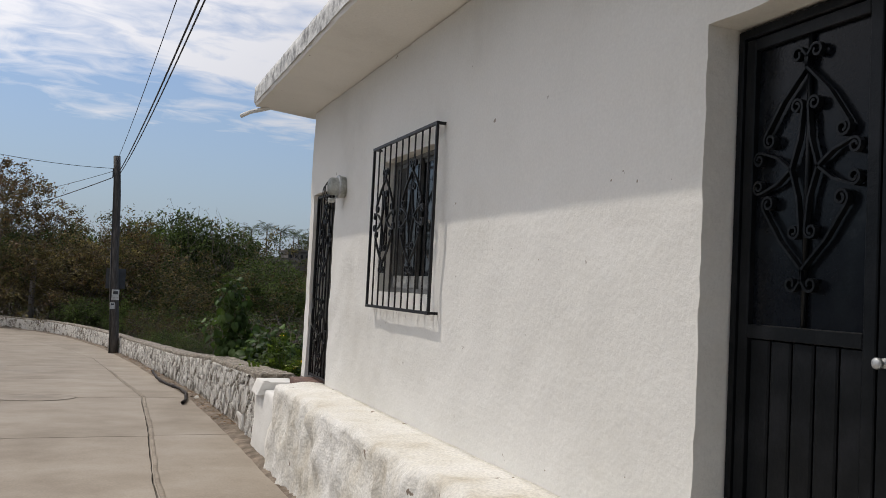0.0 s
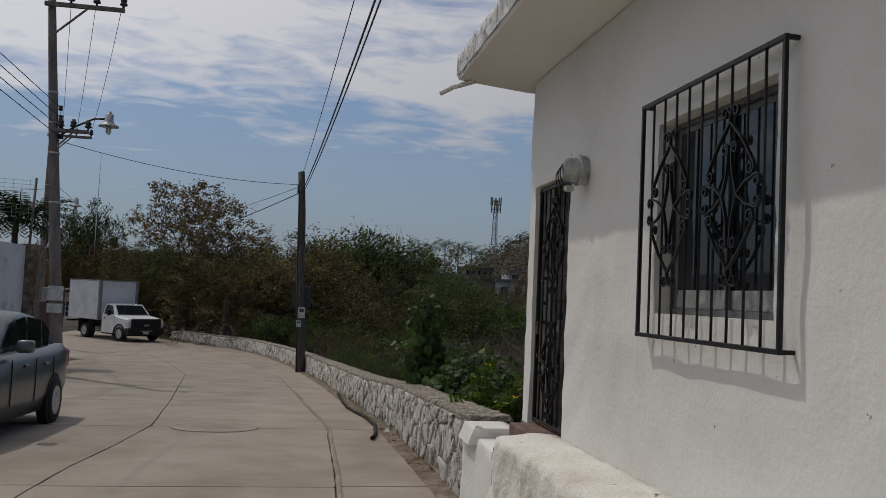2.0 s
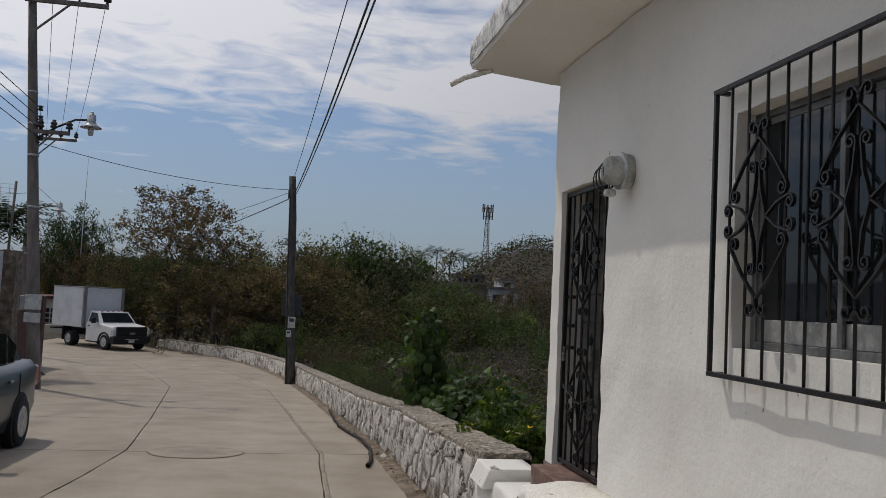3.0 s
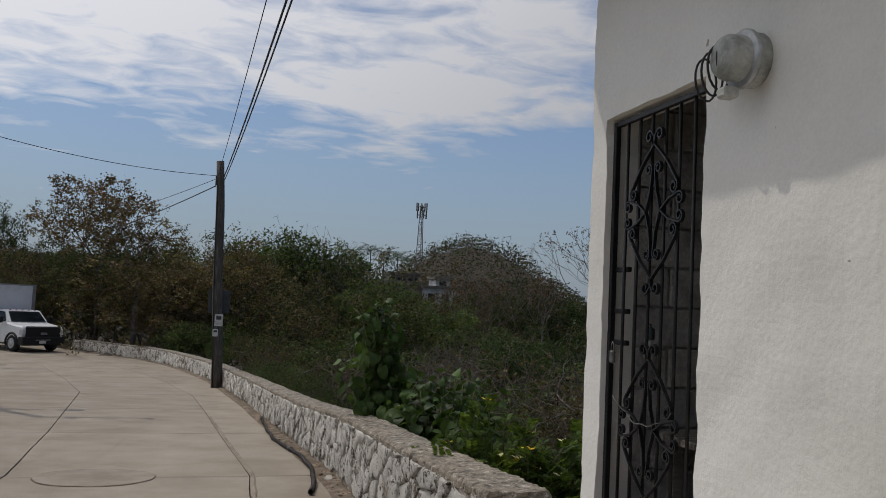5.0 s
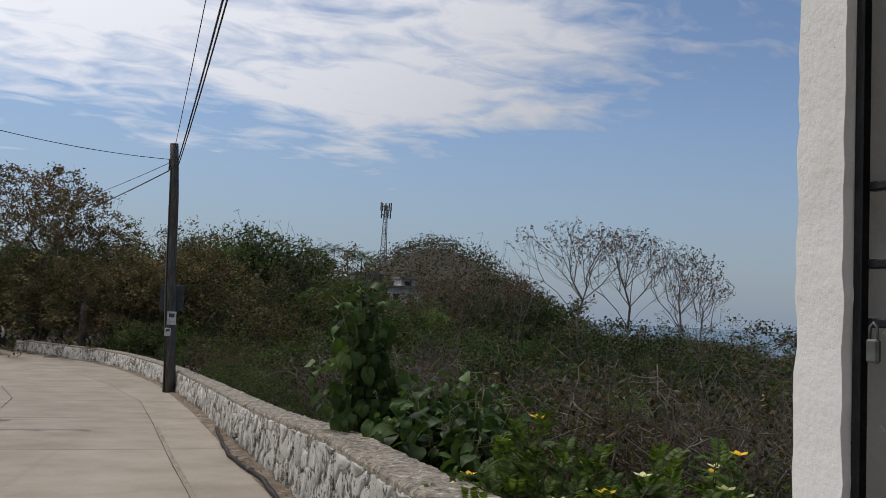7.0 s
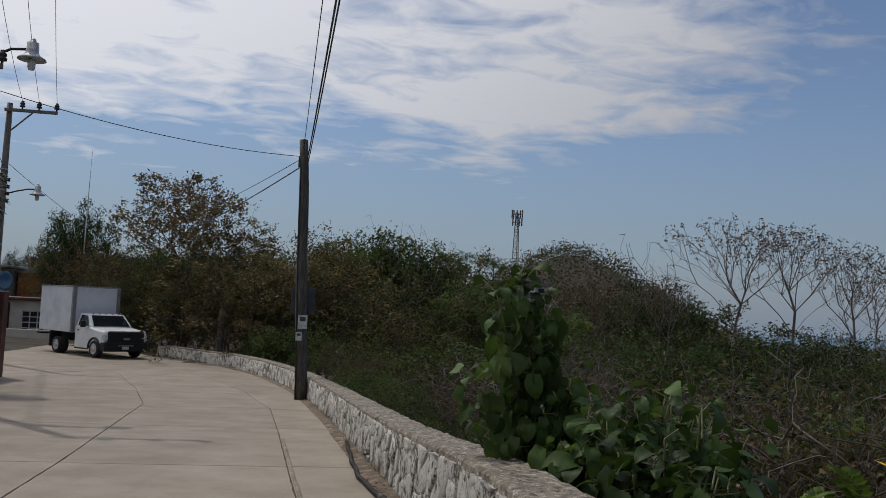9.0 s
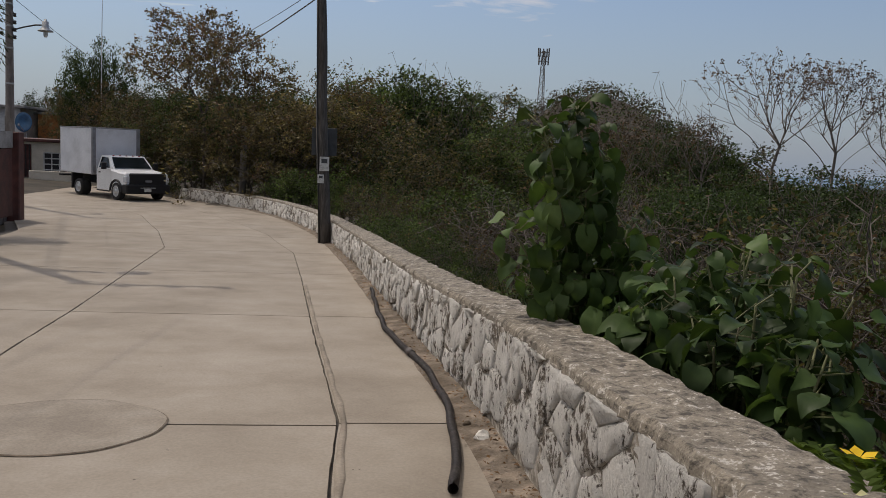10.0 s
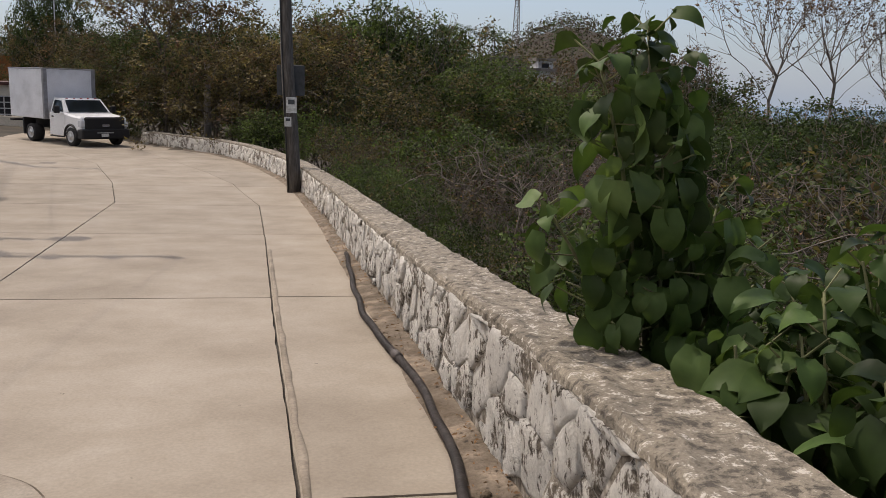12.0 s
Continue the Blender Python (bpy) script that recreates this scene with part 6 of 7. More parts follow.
LEAFY = dict(ends=330, wide=0.42, fork=0.22, lobes=9, stems=2, lean=0.12, clump=0.36, sit=0.42, hollow=0.3)
BUSHY = dict(ends=300, wide=0.50, fork=0.12, lobes=9, stems=4, lean=0.22, clump=0.34, sit=0.36, hollow=0.2)
TWIGGY = dict(ends=260, wide=0.46, fork=0.20, lobes=6, stems=4, lean=0.24, clump=0.40, sit=0.45, hollow=0.2, tip=0.0012, power=0.42, rising=0.5)
PROTO = {
    "green_a": make_tree("tree", 1, LEAFY, BARK, "dense dark green tree in the wood", "trees of the wood", leaves=(("crown", LEAF_GREEN, "", 0.95, 40, 0.024, 0.0192),)),
    "green_b": make_tree("tree", 2, {**LEAFY, "fork": 0.30, "wide": 0.38}, BARK, "dark leafy tree in the wood", "trees of the wood", leaves=(("crown", LEAF_DARK, "", 0.97, 43, 0.024, 0.0184),)),
    "olive_a": make_tree("tree", 3, BUSHY, BARK, "dusty olive tree with thin leaves", "trees of the wood", leaves=(("crown", LEAF_OLIVE, "", 0.85, 30, 0.022, 0.0168), ("dry_crown", LEAF_BROWN, "dry brown leaves", 0.25, 19, 0.02, 0.0152))),
    "olive_b": make_tree("tree", 4, {**BUSHY, "wide": 0.44, "stems": 3}, BARK, "olive-brown scrubby tree in the wood", "trees of the wood", leaves=(("crown", LEAF_OLIVE, "", 0.75, 30, 0.024, 0.0168), ("green_crown", LEAF_DARK, "darker green leaves", 0.5, 30, 0.024, 0.0176))),
    "dry_a": make_tree("tree", 5, TWIGGY, TWIG, "nearly bare dry grey-brown tree", "trees of the wood", leaves=(("crown", LEAF_BROWN, "few dry leaves", 0.35, 5, 0.012, 0.0104),)),
    "dry_b": make_tree("tree", 6, {**TWIGGY, "stems": 2, "fork": 0.28}, BARK, "dry tree with russet dead leaves", "trees of the wood", leaves=(("crown", LEAF_BROWN, "russet dead leaves", 0.75, 22, 0.020, 0.0152), ("olive_crown", LEAF_OLIVE, "olive leaves", 0.5, 22, 0.022, 0.0152))),
    "scrub_a": make_tree("shrub", 7, {**TWIGGY, "ends": 130, "stems": 6, "wide": 0.55, "fork": 0.12, "lean": 0.42, "tip": 0.0022, "power": 0.33, "whole": True}, BARK, "tangle of dry twigs with few leaves", "shrubs behind the wall", "shrub", (("foliage", LEAF_OLIVE, "", 0.85, 7, 0.03, 0.034),)),
    "scrub_b": make_tree("shrub", 8, {**BUSHY, "ends": 200, "stems": 5, "wide": 0.55, "fork": 0.10, "lean": 0.32, "tip": 0.0022, "power": 0.33, "whole": True}, BARK, "leafy green shrub on the slope", "shrubs behind the wall", "shrub", (("foliage", LEAF_GREEN, "", 0.95, 18, 0.040, 0.042),)),
    "scrub_c": make_tree("shrub", 9, {**TWIGGY, "ends": 100, "stems": 6, "wide": 0.50, "fork": 0.20, "lean": 0.40, "tip": 0.0021, "power": 0.40, "rising": 0.7}, TWIG, "bare tangle of grey dry twigs", "shrubs behind the wall", "shrub", (("foliage", LEAF_BROWN, "few curled dry leaves", 0.3, 3, 0.02, 0.026),)),
}
HEIGHT = {}
for key, ob in PROTO.items():
    top = 0.3
    for c in ob.children:
        if len(c.data.vertices):
            co = np.empty(len(c.data.vertices) * 3)
            c.data.vertices.foreach_get("co", co)
            top = max(top, float(np.percentile(co[2::3], 99)))
    HEIGHT[key] = top
FIRST = {}


def plant_tree(key, x, y, height, rng, wide=1.0, z=None):
    s = height / HEIGHT[key]
    z = ground_z(x, y) - 0.05 if z is None else z
    ob = PROTO[key]
    ob.scale = (s * wide, s * wide, s)
    m = pose(x, y, z, rng.uniform(-4, 4), rng.uniform(-4, 4), rng.uniform(0, 360))
    if key not in FIRST:
        FIRST[key] = m @ Matrix.Diagonal((s * wide, s * wide, s, 1))
        return ob
    return copy_thing(ob, m)


def canopy_top(x, y):
    """Height of the wood's skyline over a place in the plan, by its bearing from the end of the house."""
    az = (x - 0.62) / max(4.0, y - 9.0)
    e = float(np.interp(az, [-0.32, -0.27, -0.22, -0.10, -0.04, 0.0, 0.04, 0.07, 0.12, 0.15, 0.195, 0.215, 0.275, 0.30, 0.35, 0.39, 0.42, 0.45, 0.48, 0.60, 0.66, 0.8],
                        [0.050, 0.058, 0.050, 0.066, 0.074, 0.070, 0.064, 0.078, 0.074, 0.058, 0.048, 0.008, 0.010, 0.048, 0.046, 0.040, 0.028, 0.004, -0.02, -0.018, -0.004, 0.01]))
    return 1.24 + e * (y - 9.0)


def build_wood():
    rng = random.Random(21)
    spots = []
    # the wood across the bend and down the slope
    for _ in range(9000):
        if len(spots) >= 104:
            break
        y = rng.uniform(25, 88)
        x = rng.uniform(-26, 44)
        d = x - wall_x(y) - 0.3
        if d < 2.4 + (1.6 if y < 40 else 0):
            continue
        if y < 34 and d < 5.5:
            continue
        if y > 50 and x < -8.5 - 0.12 * (y - 50):
            continue
        if (x + 5.4) ** 2 + (y - 53.0) ** 2 < 4 or (x > 9 and y < 34):
            continue
        if (x - 16.4) ** 2 + (y - 39) ** 2 < 20 or (x - 19.6) ** 2 + (y - 39) ** 2 < 14:
            continue
        if any((x - a) ** 2 + (y - b) ** 2 < (1.7 + 0.022 * y) ** 2 for a, b in spots):
            continue
        spots.append((x, y))
    for x, y in spots:
        g = ground_z(x, y)
        az = (x - 0.62) / (y - 9.0)
        near = max(0.0, min(1.0, (y - 22) / 24))
        h = (canopy_top(x, y) - g) * rng.uniform(0.62, 1.06) * (0.62 + 0.38 * near)
        h = max(h, rng.uniform(0.9, 1.6))
        if 0.035 < az < 0.16 and y > 40:
            key = rng.choice(["green_a", "green_a", "green_b", "olive_b"])
        elif az < -0.02:
            key = rng.choice(["olive_a", "olive_b", "dry_b", "olive_a", "green_b", "dry_b", "dry_a"])
        elif az > 0.40:
            key = rng.choice(["green_b", "olive_b", "dry_a", "olive_a"])
        else:
            key = rng.choice(["dry_a", "olive_a", "dry_b", "olive_b", "green_b", "green_a"] if y > 42 else ["dry_a", "dry_a", "dry_a", "olive_b", "olive_a"])
        plant_tree(key, x, y, min(h, 11.0), rng, rng.uniform(0.9, 1.25))
    # trees that make the skyline: the dark ones behind the truck, the shoulder of the bend, the green crowns over the valley
    for x, y, top, key, wide in ((-15.8, 73.0, 7.5, "green_b", 0.55), (-17.0, 75.0, 5.2, "green_b", 0.6), (-23.5, 88.0, 5.0, "green_a", 0.7), (-13.4, 69.0, 4.2, "dry_b", 0.7), (-16.4, 72.0, 4.6, "olive_a", 0.6),
                                 (-12.6, 70.0, 5.6, "dry_a", 0.9), (-10.6, 66.0, 4.6, "olive_a", 1.0), (-8.6, 60.5, 4.2, "olive_b", 1.0), (-6.4, 59.0, 4.0, "green_b", 0.9), (-7.4, 55.5, 2.6, "olive_b", 1.1),
                                 (-3.0, 52.5, 2.4, "olive_a", 1.2), (-0.9, 52.0, 4.9, "olive_b", 1.0), (0.9, 52.0, 4.2, "dry_a", 1.0), (2.0, 54.0, 4.3, "dry_b", 0.9), (-1.6, 49.5, 3.9, "olive_a", 1.0),
                                 (3.5, 57.0, 5.4, "green_a", 0.9), (5.6, 57.5, 5.1, "green_b", 0.9), (7.4, 57.0, 4.3, "green_a", 1.0), (5.9, 55.0, 6.0, "dry_a", 0.55), (8.6, 56.0, 5.2, "dry_a", 0.6), (9.9, 58.0, 4.6, "dry_a", 0.7),
                                 (16.6, 55.0, 5.1, "dry_a", 0.6), (18.6, 55.0, 5.8, "dry_a", 0.55), (20.6, 56.5, 3.2, "green_b", 0.9), (22.6, 57.5, 2.0, "green_b", 0.9), (-11.6, 73.0, 4.6, "green_b", 1.1), (-9.4, 68.0, 4.4, "green_b", 1.1), (-14.0, 71.5, 4.4, "green_b", 0.9), (-7.0, 63.0, 4.2, "green_b", 1.0), (-4.4, 57.0, 4.2, "olive_b", 1.1), (-2.6, 56.0, 4.4, "green_b", 1.0), (-9.6, 58.0, 2.4, "olive_b", 1.2)):
        plant_tree(key, x, y, top - ground_z(x, y), rng, wide)
    # dry fans of twigs on the near slope
    for x, y, h in ((5.0, 20.0, 1.7), (5.0, 22.5, 2.5), (7.0, 24.5, 2.6), (4.6, 26.5, 2.4), (8.8, 20.5, 2.4), (6.4, 18.2, 2.0), (10.5, 25.0, 2.6), (8.0, 27.5, 3.0), (11.5, 29.0, 3.2), (13.5, 31.0, 3.2)):
        plant_tree("scrub_c", x, y, h, rng, 1.1)
    # low trees on the slope over the sea
    for k in range(24):
        y = rng.uniform(24, 37)
        x = 0.6 + (0.36 + 0.024 * k) * (y - 9.0)
        top = rng.uniform(0.3, 1.2) + (0.4 if k > 15 else 0)
        plant_tree(rng.choice(["olive_b", "green_b", "dry_a", "dry_a", "dry_a"]), x, y, max(1.3, top - ground_z(x, y)), rng, rng.uniform(0.9, 1.2))
    # green weeds against the back of the wall, near the wooden pole
    for y, d, h in ((23.6, 0.7, 0.9), (25.2, 0.8, 1.0), (26.8, 0.7, 1.1), (28.4, 0.9, 1.2), (30.2, 0.8, 1.2), (19.0, 0.7, 0.8), (17.4, 0.8, 0.9), (21.5, 0.8, 0.8)):
        plant_tree("scrub_b", wall_x(y) + 0.4 + d, y, h, rng, 0.9)
    # taller thicket on the slope below the house
    for k in range(40):
        y = rng.uniform(13.5, 28)
        x = 0.6 + rng.uniform(0.62, 1.35) * (y - 9.0) ** 0.93 if k % 3 else 4.6 + rng.uniform(0, 1) * 0.55 * (y - 9.0)
        if x < wall_x(y) + 2.6:
            continue
        top = 1.24 - rng.uniform(0.03, 0.13) * (y - 9.0)
        h = top - ground_z(x, y)
        if h > 0.7:
            plant_tree(rng.choice(["scrub_c", "dry_a", "scrub_c", "scrub_a", "olive_a", "dry_a"]), x, y, min(h, 3.6), rng, rng.uniform(0.8, 1.1))
    # shrubs close behind the wall
    made = []
    for _ in range(4000):
        if len(made) >= 92:
            break
        y = rng.uniform(10.5, 47)
        d = rng.uniform(0.5, 11.0)
        x = wall_x(y) + 0.35 + d
        if any((x - a) ** 2 + (y - b) ** 2 < 0.85 ** 2 for a, b in made):
            continue
        if (y < 17 and d < 2.2) or (y < 13 and d < 3.2):
            continue
        made.append((x, y))
        g = ground_z(x, y)
        lim = wall_top(min(y, 48)) + 0.20 + 0.05 * d + 0.035 * max(0, y - 16)
        h = max(0.5, (lim - g) * rng.uniform(0.65, 1.0))
        h = min(h, 3.4, max(0.45, (d - 0.15) / 0.42))
        key = rng.choice(["scrub_a", "scrub_b", "scrub_c", "scrub_a", "scrub_b"] if y > 15 else ["scrub_b", "scrub_a", "scrub_b"])
        plant_tree(key, x, y, h, rng, min(rng.uniform(0.9, 1.3), max(0.3, d / (1.0 * h))))


build_wood()
for key, m in FIRST.items():
    PROTO[key].matrix_basis = m


def undergrowth(name, count, mat, seed, size, label, tall=0.5, far=14.0, slim=0.45):
    """Low leaves all over the slope behind the wall."""
    rng = random.Random(seed)
    lv = Leaves()
    for _ in range(count):
        y = 9.6 + 46 * rng.random() ** 1.3
        d = 0.15 + far * rng.random() ** 1.5
        x = wall_x(y) + 0.35 + d
        if y < 9.2 and x < 7.6:
            continue
        k = 0.5 + 0.5 * noise.noise((x * 0.8, y * 0.8, seed))
        z = ground_z(x, y) + tall * k * rng.random() * (0.75 + 0.008 * y)
        a = rng.uniform(0, 2 * math.pi)
        dd = Vector((math.cos(a), math.sin(a), rng.uniform(-0.5, 0.9))).normalized()
        s = dd.cross(Vector((rng.gauss(0, 1), rng.gauss(0, 1), rng.gauss(0, 1))))
        if s.length < 1e-3:
            continue
        q = size * rng.uniform(0.6, 1.4) * (0.75 + 0.02 * y)
        lv.chip(Vector((x, y, z)), dd, s.normalized(), q, q * slim)
    tagged(new(name, lv.mesh(name, mat)), label, "undergrowth", kind="stuff")


undergrowth("undergrowth", 30000, LEAF_OLIVE, 31, 0.05, "dry olive undergrowth covering the slope", 0.45, 14.0, 0.3)
undergrowth("green_undergrowth", 20000, LEAF_GREEN, 32, 0.055, "green weeds and creepers on the slope", 0.55, 5.0)
# straw colour kept low: the shade of taller growth is painted into it
STRAW = leaf_material("shade_darkened_straw", (0.050, 0.036, 0.023), (0.028, 0.020, 0.013), (0.082, 0.060, 0.038))
undergrowth("dry_grass", 14000, STRAW, 33, 0.09, "dry brown grass and fallen leaves on the slope", 0.30, 14.0, 0.08)

def lone_tree(name, seed, bark, label, group, base, top, wide, fork, shape, ends, leaves, tip=0.0011, power=0.44, turn=0.0, lean=(0, 0), rising=0.55):
    """A tree that stands free against the sky. shape: lobes in its own measure, one metre high."""
    rng = random.Random(seed)
    t = thing(name, None, label, "tree", group)
    m = 9
    trunk = [(lean[0] * (j / m) + rng.gauss(0, 0.004), lean[1] * (j / m) + rng.gauss(0, 0.004), -0.04 + (fork + 0.04) * j / m) for j in range(m + 1)]
    pts = crown_points(rng, ends, [(x * wide + lean[0], y * wide + lean[1], z, w * wide, h) for x, y, z, w, h in shape], 0.25)
    nodes, parent = branching(pts, trunk, rising, 0.62, 0.06, 0.0025, rng)
    ob = new("trunk", limbs_mesh("trunk", [(nodes, parent)], tip, power, bark)); ob.parent = t
    for part_name, mat, text, share, count, spread, size in leaves:
        lv = Leaves()
        for v in pts:
            if rng.random() < share(v[2]):
                lv.scatter(Vector(v), rng, count, spread, size, size * 0.6)
        ob = new(part_name, lv.mesh(part_name, mat)); ob.parent = t
        tagged(ob, text)
    g = ground_z(*base)
    s = top - g
    t.matrix_basis = pose(base[0], base[1], g - 0.05, 0, 0, turn) @ Matrix.Diagonal((s, s, s, 1))
    return t


# the tall tree with russet leaves at the bend
lone_tree("russet_tree", 47, BARK, "tall spreading tree with thinning russet leaves", "", (-5.4, 53.0), 7.9, 0.40, 0.44,
          ((-0.45, 0, 0.86, 0.32, 0.11), (0.05, 0.2, 0.88, 0.34, 0.11), (0.5, 0, 0.76, 0.38, 0.13), (-0.75, 0.1, 0.70, 0.34, 0.12), (0.85, -0.2, 0.62, 0.30, 0.12), (0, -0.6, 0.72, 0.36, 0.14), (0, 0.7, 0.72, 0.36, 0.14), (-0.3, -0.1, 0.64, 0.4, 0.10), (0.3, 0.3, 0.62, 0.4, 0.1)), 620,
          (("crown", LEAF_OLIVE, "olive leaves", lambda z: 0.7, 10, 0.014, 0.017), ("dry_crown", LEAF_BROWN, "russet dead leaves", lambda z: 0.95 if z > 0.78 else 0.5, 13, 0.015, 0.015)), 0.0007, 0.44)

# bare pale trees against the sea
FAN = ((0, 0, 0.94, 0.50, 0.06), (-0.55, 0.1, 0.89, 0.40, 0.08), (0.5, -0.1, 0.89, 0.42, 0.08), (0, 0.5, 0.88, 0.4, 0.08), (0, -0.5, 0.88, 0.4, 0.08), (-0.75, 0, 0.78, 0.22, 0.06), (0.70, 0.1, 0.77, 0.22, 0.06), (0.1, 0.2, 0.80, 0.4, 0.08))
for seed, x, y, top, wide, fork, lean in ((51, 16.4, 39.0, 5.5, 0.31, 0.60, (0, 0)), (52, 18.7, 39.2, 5.3, 0.25, 0.60, (0.02, 0)), (53, 20.0, 39.4, 4.8, 0.20, 0.62, (0.16, 0)), (54, 14.9, 41.0, 3.2, 0.14, 0.60, (-0.03, 0)), (55, 24.4, 42.5, 4.0, 0.20, 0.62, (0.03, 0))):
    lone_tree("bare_tree", seed, PALE_BARK, "slender pale tree, nearly leafless", "bare trees over the sea", (x, y), top, wide, fork, FAN, 400,
              (("dry_leaves", LEAF_BROWN, "few dry brown leaves", lambda z: 0.8 if z > 0.84 else 0.25, 4, 0.006, 0.0095),), 0.00052, 0.44, 0, lean, 0.7)


# ---- broad-leaved plants behind the wall ----
def broad_leaf(name, length, width, seed):
    """A heart-shaped leaf with a folded rib, wavy rim and drooping tip; it points along +x."""
    rng = random.Random(seed)
    verts, faces = [], []
    n = 7
    prof = [0.0, 0.70, 0.98, 0.96, 0.80, 0.56, 0.28, 0.0]
    x, z, turn = 0.0, 0.0, 0.25
    for i in range(n + 1):
        f = i / n
        w = width * 0.5 * prof[i]
        if i:
            x, z = x + length / n * math.cos(turn), z + length / n * math.sin(turn)
            turn -= 0.24 + 0.05 * rng.random()
        for k in (-1, -0.5, 0, 0.5, 1):
            wave = 0.035 * length * math.sin(f * 8 + k * 2.5 + seed * 1.7)
            back = 0.13 * length * abs(k) if i == 1 else 0.0
            verts.append((x - back, w * k, z + abs(k) * width * 0.13 * (1 - 0.5 * f) + wave * abs(k) - 0.10 * w * k * k))
    for i in range(n):
        for k in range(4):
            a = i * 5 + k
            faces.append((a, a + 1, a + 6, a + 5))
    return raw_mesh(name, verts, faces, LEAF_BIG, True)


LEAF_KINDS = [broad_leaf("leaf", 1.0, 0.56 + 0.05 * k, k) for k in range(5)]
STALK = material("green_stalk", (0.12, 0.13, 0.05), (0.07, 0.06, 0.03), (0.2, 0.2, 0.09), scale=6, fine=40, rough=0.7, bump=0.1)


def broad_plant(name, x, y, z, stems, label, leaf=0.17, seed=1, droop=(15, 80)):
    """A plant of tall stems with broad leaves, each a blade of its own."""
    rng = random.Random(seed)
    p = thing(name, pose(x, y, z), label, "plant")
    for sx, sy, h, dx, dy, n in stems:
        bm = bmesh.new()
        pts = [Vector((sx + dx * f * f + 0.015 * math.sin(6 * f + seed), sy + dy * f * f, h * f)) for f in (0, 0.2, 0.4, 0.6, 0.8, 1.0)]
        tube(bm, pts, [0.016, 0.014, 0.012, 0.010, 0.008, 0.005], 7)
        stem = part("stem", bm, STALK, p, "", True)
        for k in range(n):
            f = 1 - (k / n) ** 1.25 * 0.80
            q = pts[0].lerp(pts[-1], f)
            i = min(4, int(f * 5)); g = f * 5 - i
            q = pts[i].lerp(pts[i + 1], g)
            az = k * 137.5 + rng.uniform(-25, 25)
            stalk = rng.uniform(0.05, 0.27) * (0.55 + 0.7 * (1 - f)) * (leaf / 0.17)
            d = Vector((math.cos(radians(az)), math.sin(radians(az)), rng.uniform(-0.1, 0.5) + (0.5 if f > 0.93 else 0)))
            e = q + d.normalized() * stalk
            size = leaf * rng.uniform(0.5, 1.3) * (0.72 if f > 0.93 else 1.0)
            ob = new("leaf", LEAF_KINDS[rng.randrange(5)])
            ob.parent = stem
            pitch = rng.uniform(*droop) if f < 0.93 else rng.uniform(-25, 40)
            ob.matrix_basis = pose(e.x, e.y, e.z, rng.uniform(-45, 45), pitch, az + rng.uniform(-40, 40)) @ Matrix.Scale(size, 4)
            if rng.random() < 0.5:
                bm = bmesh.new()
                tube(bm, [q, e], 0.004, 4, cap=False)
                part("leaf_stalk", bm, STALK, stem)
    return p


gz = ground_z(2.15, 14.7)
broad_plant("tall_broadleaf_plant", 2.21, 14.80, gz, [(-0.02, 0, 1.40 - gz, -0.30, 0.0, 100), (0.0, 0.03, 1.53 - gz, -0.10, 0.05, 110), (0.0, 0.06, 1.40 - gz, 0.04, 0.08, 90), (0.02, 0.0, 1.05 - gz, -0.08, -0.06, 64), (-0.04, 0.0, 0.84 - gz, -0.46, -0.02, 46), (0.08, 0.05, 0.86 - gz, 0.22, 0.10, 64), (0.0, 0.05, 0.66 - gz, 0.36, -0.1, 40), (-0.02, 0.05, 0.50 - gz, -0.16, 0.1, 26)],
            "tall soft-stemmed plant with drooping heart-shaped green leaves", 0.172, 3, (30, 95))
rng = random.Random(8)
for i, (x, y, top) in enumerate(((2.50, 14.0, 0.80), (2.80, 14.2, 0.84), (2.45, 13.5, 0.74), (2.72, 13.6, 0.78), (2.35, 14.3, 0.66), (3.2, 14.7, 0.74), (2.75, 15.6, 0.55), (2.55, 12.9, 0.58))):
    g = ground_z(x, y)
    broad_plant("broadleaf_bush", x, y, g, [(rng.uniform(-0.1, 0.1), rng.uniform(-0.1, 0.1), (top - g) * rng.uniform(0.7, 1.0), rng.uniform(-0.25, 0.25), rng.uniform(-0.25, 0.25), 26) for _ in range(6)],
                "low bush of broad grey-green leaves behind the stone wall", 0.185, 20 + i, (-25, 75))


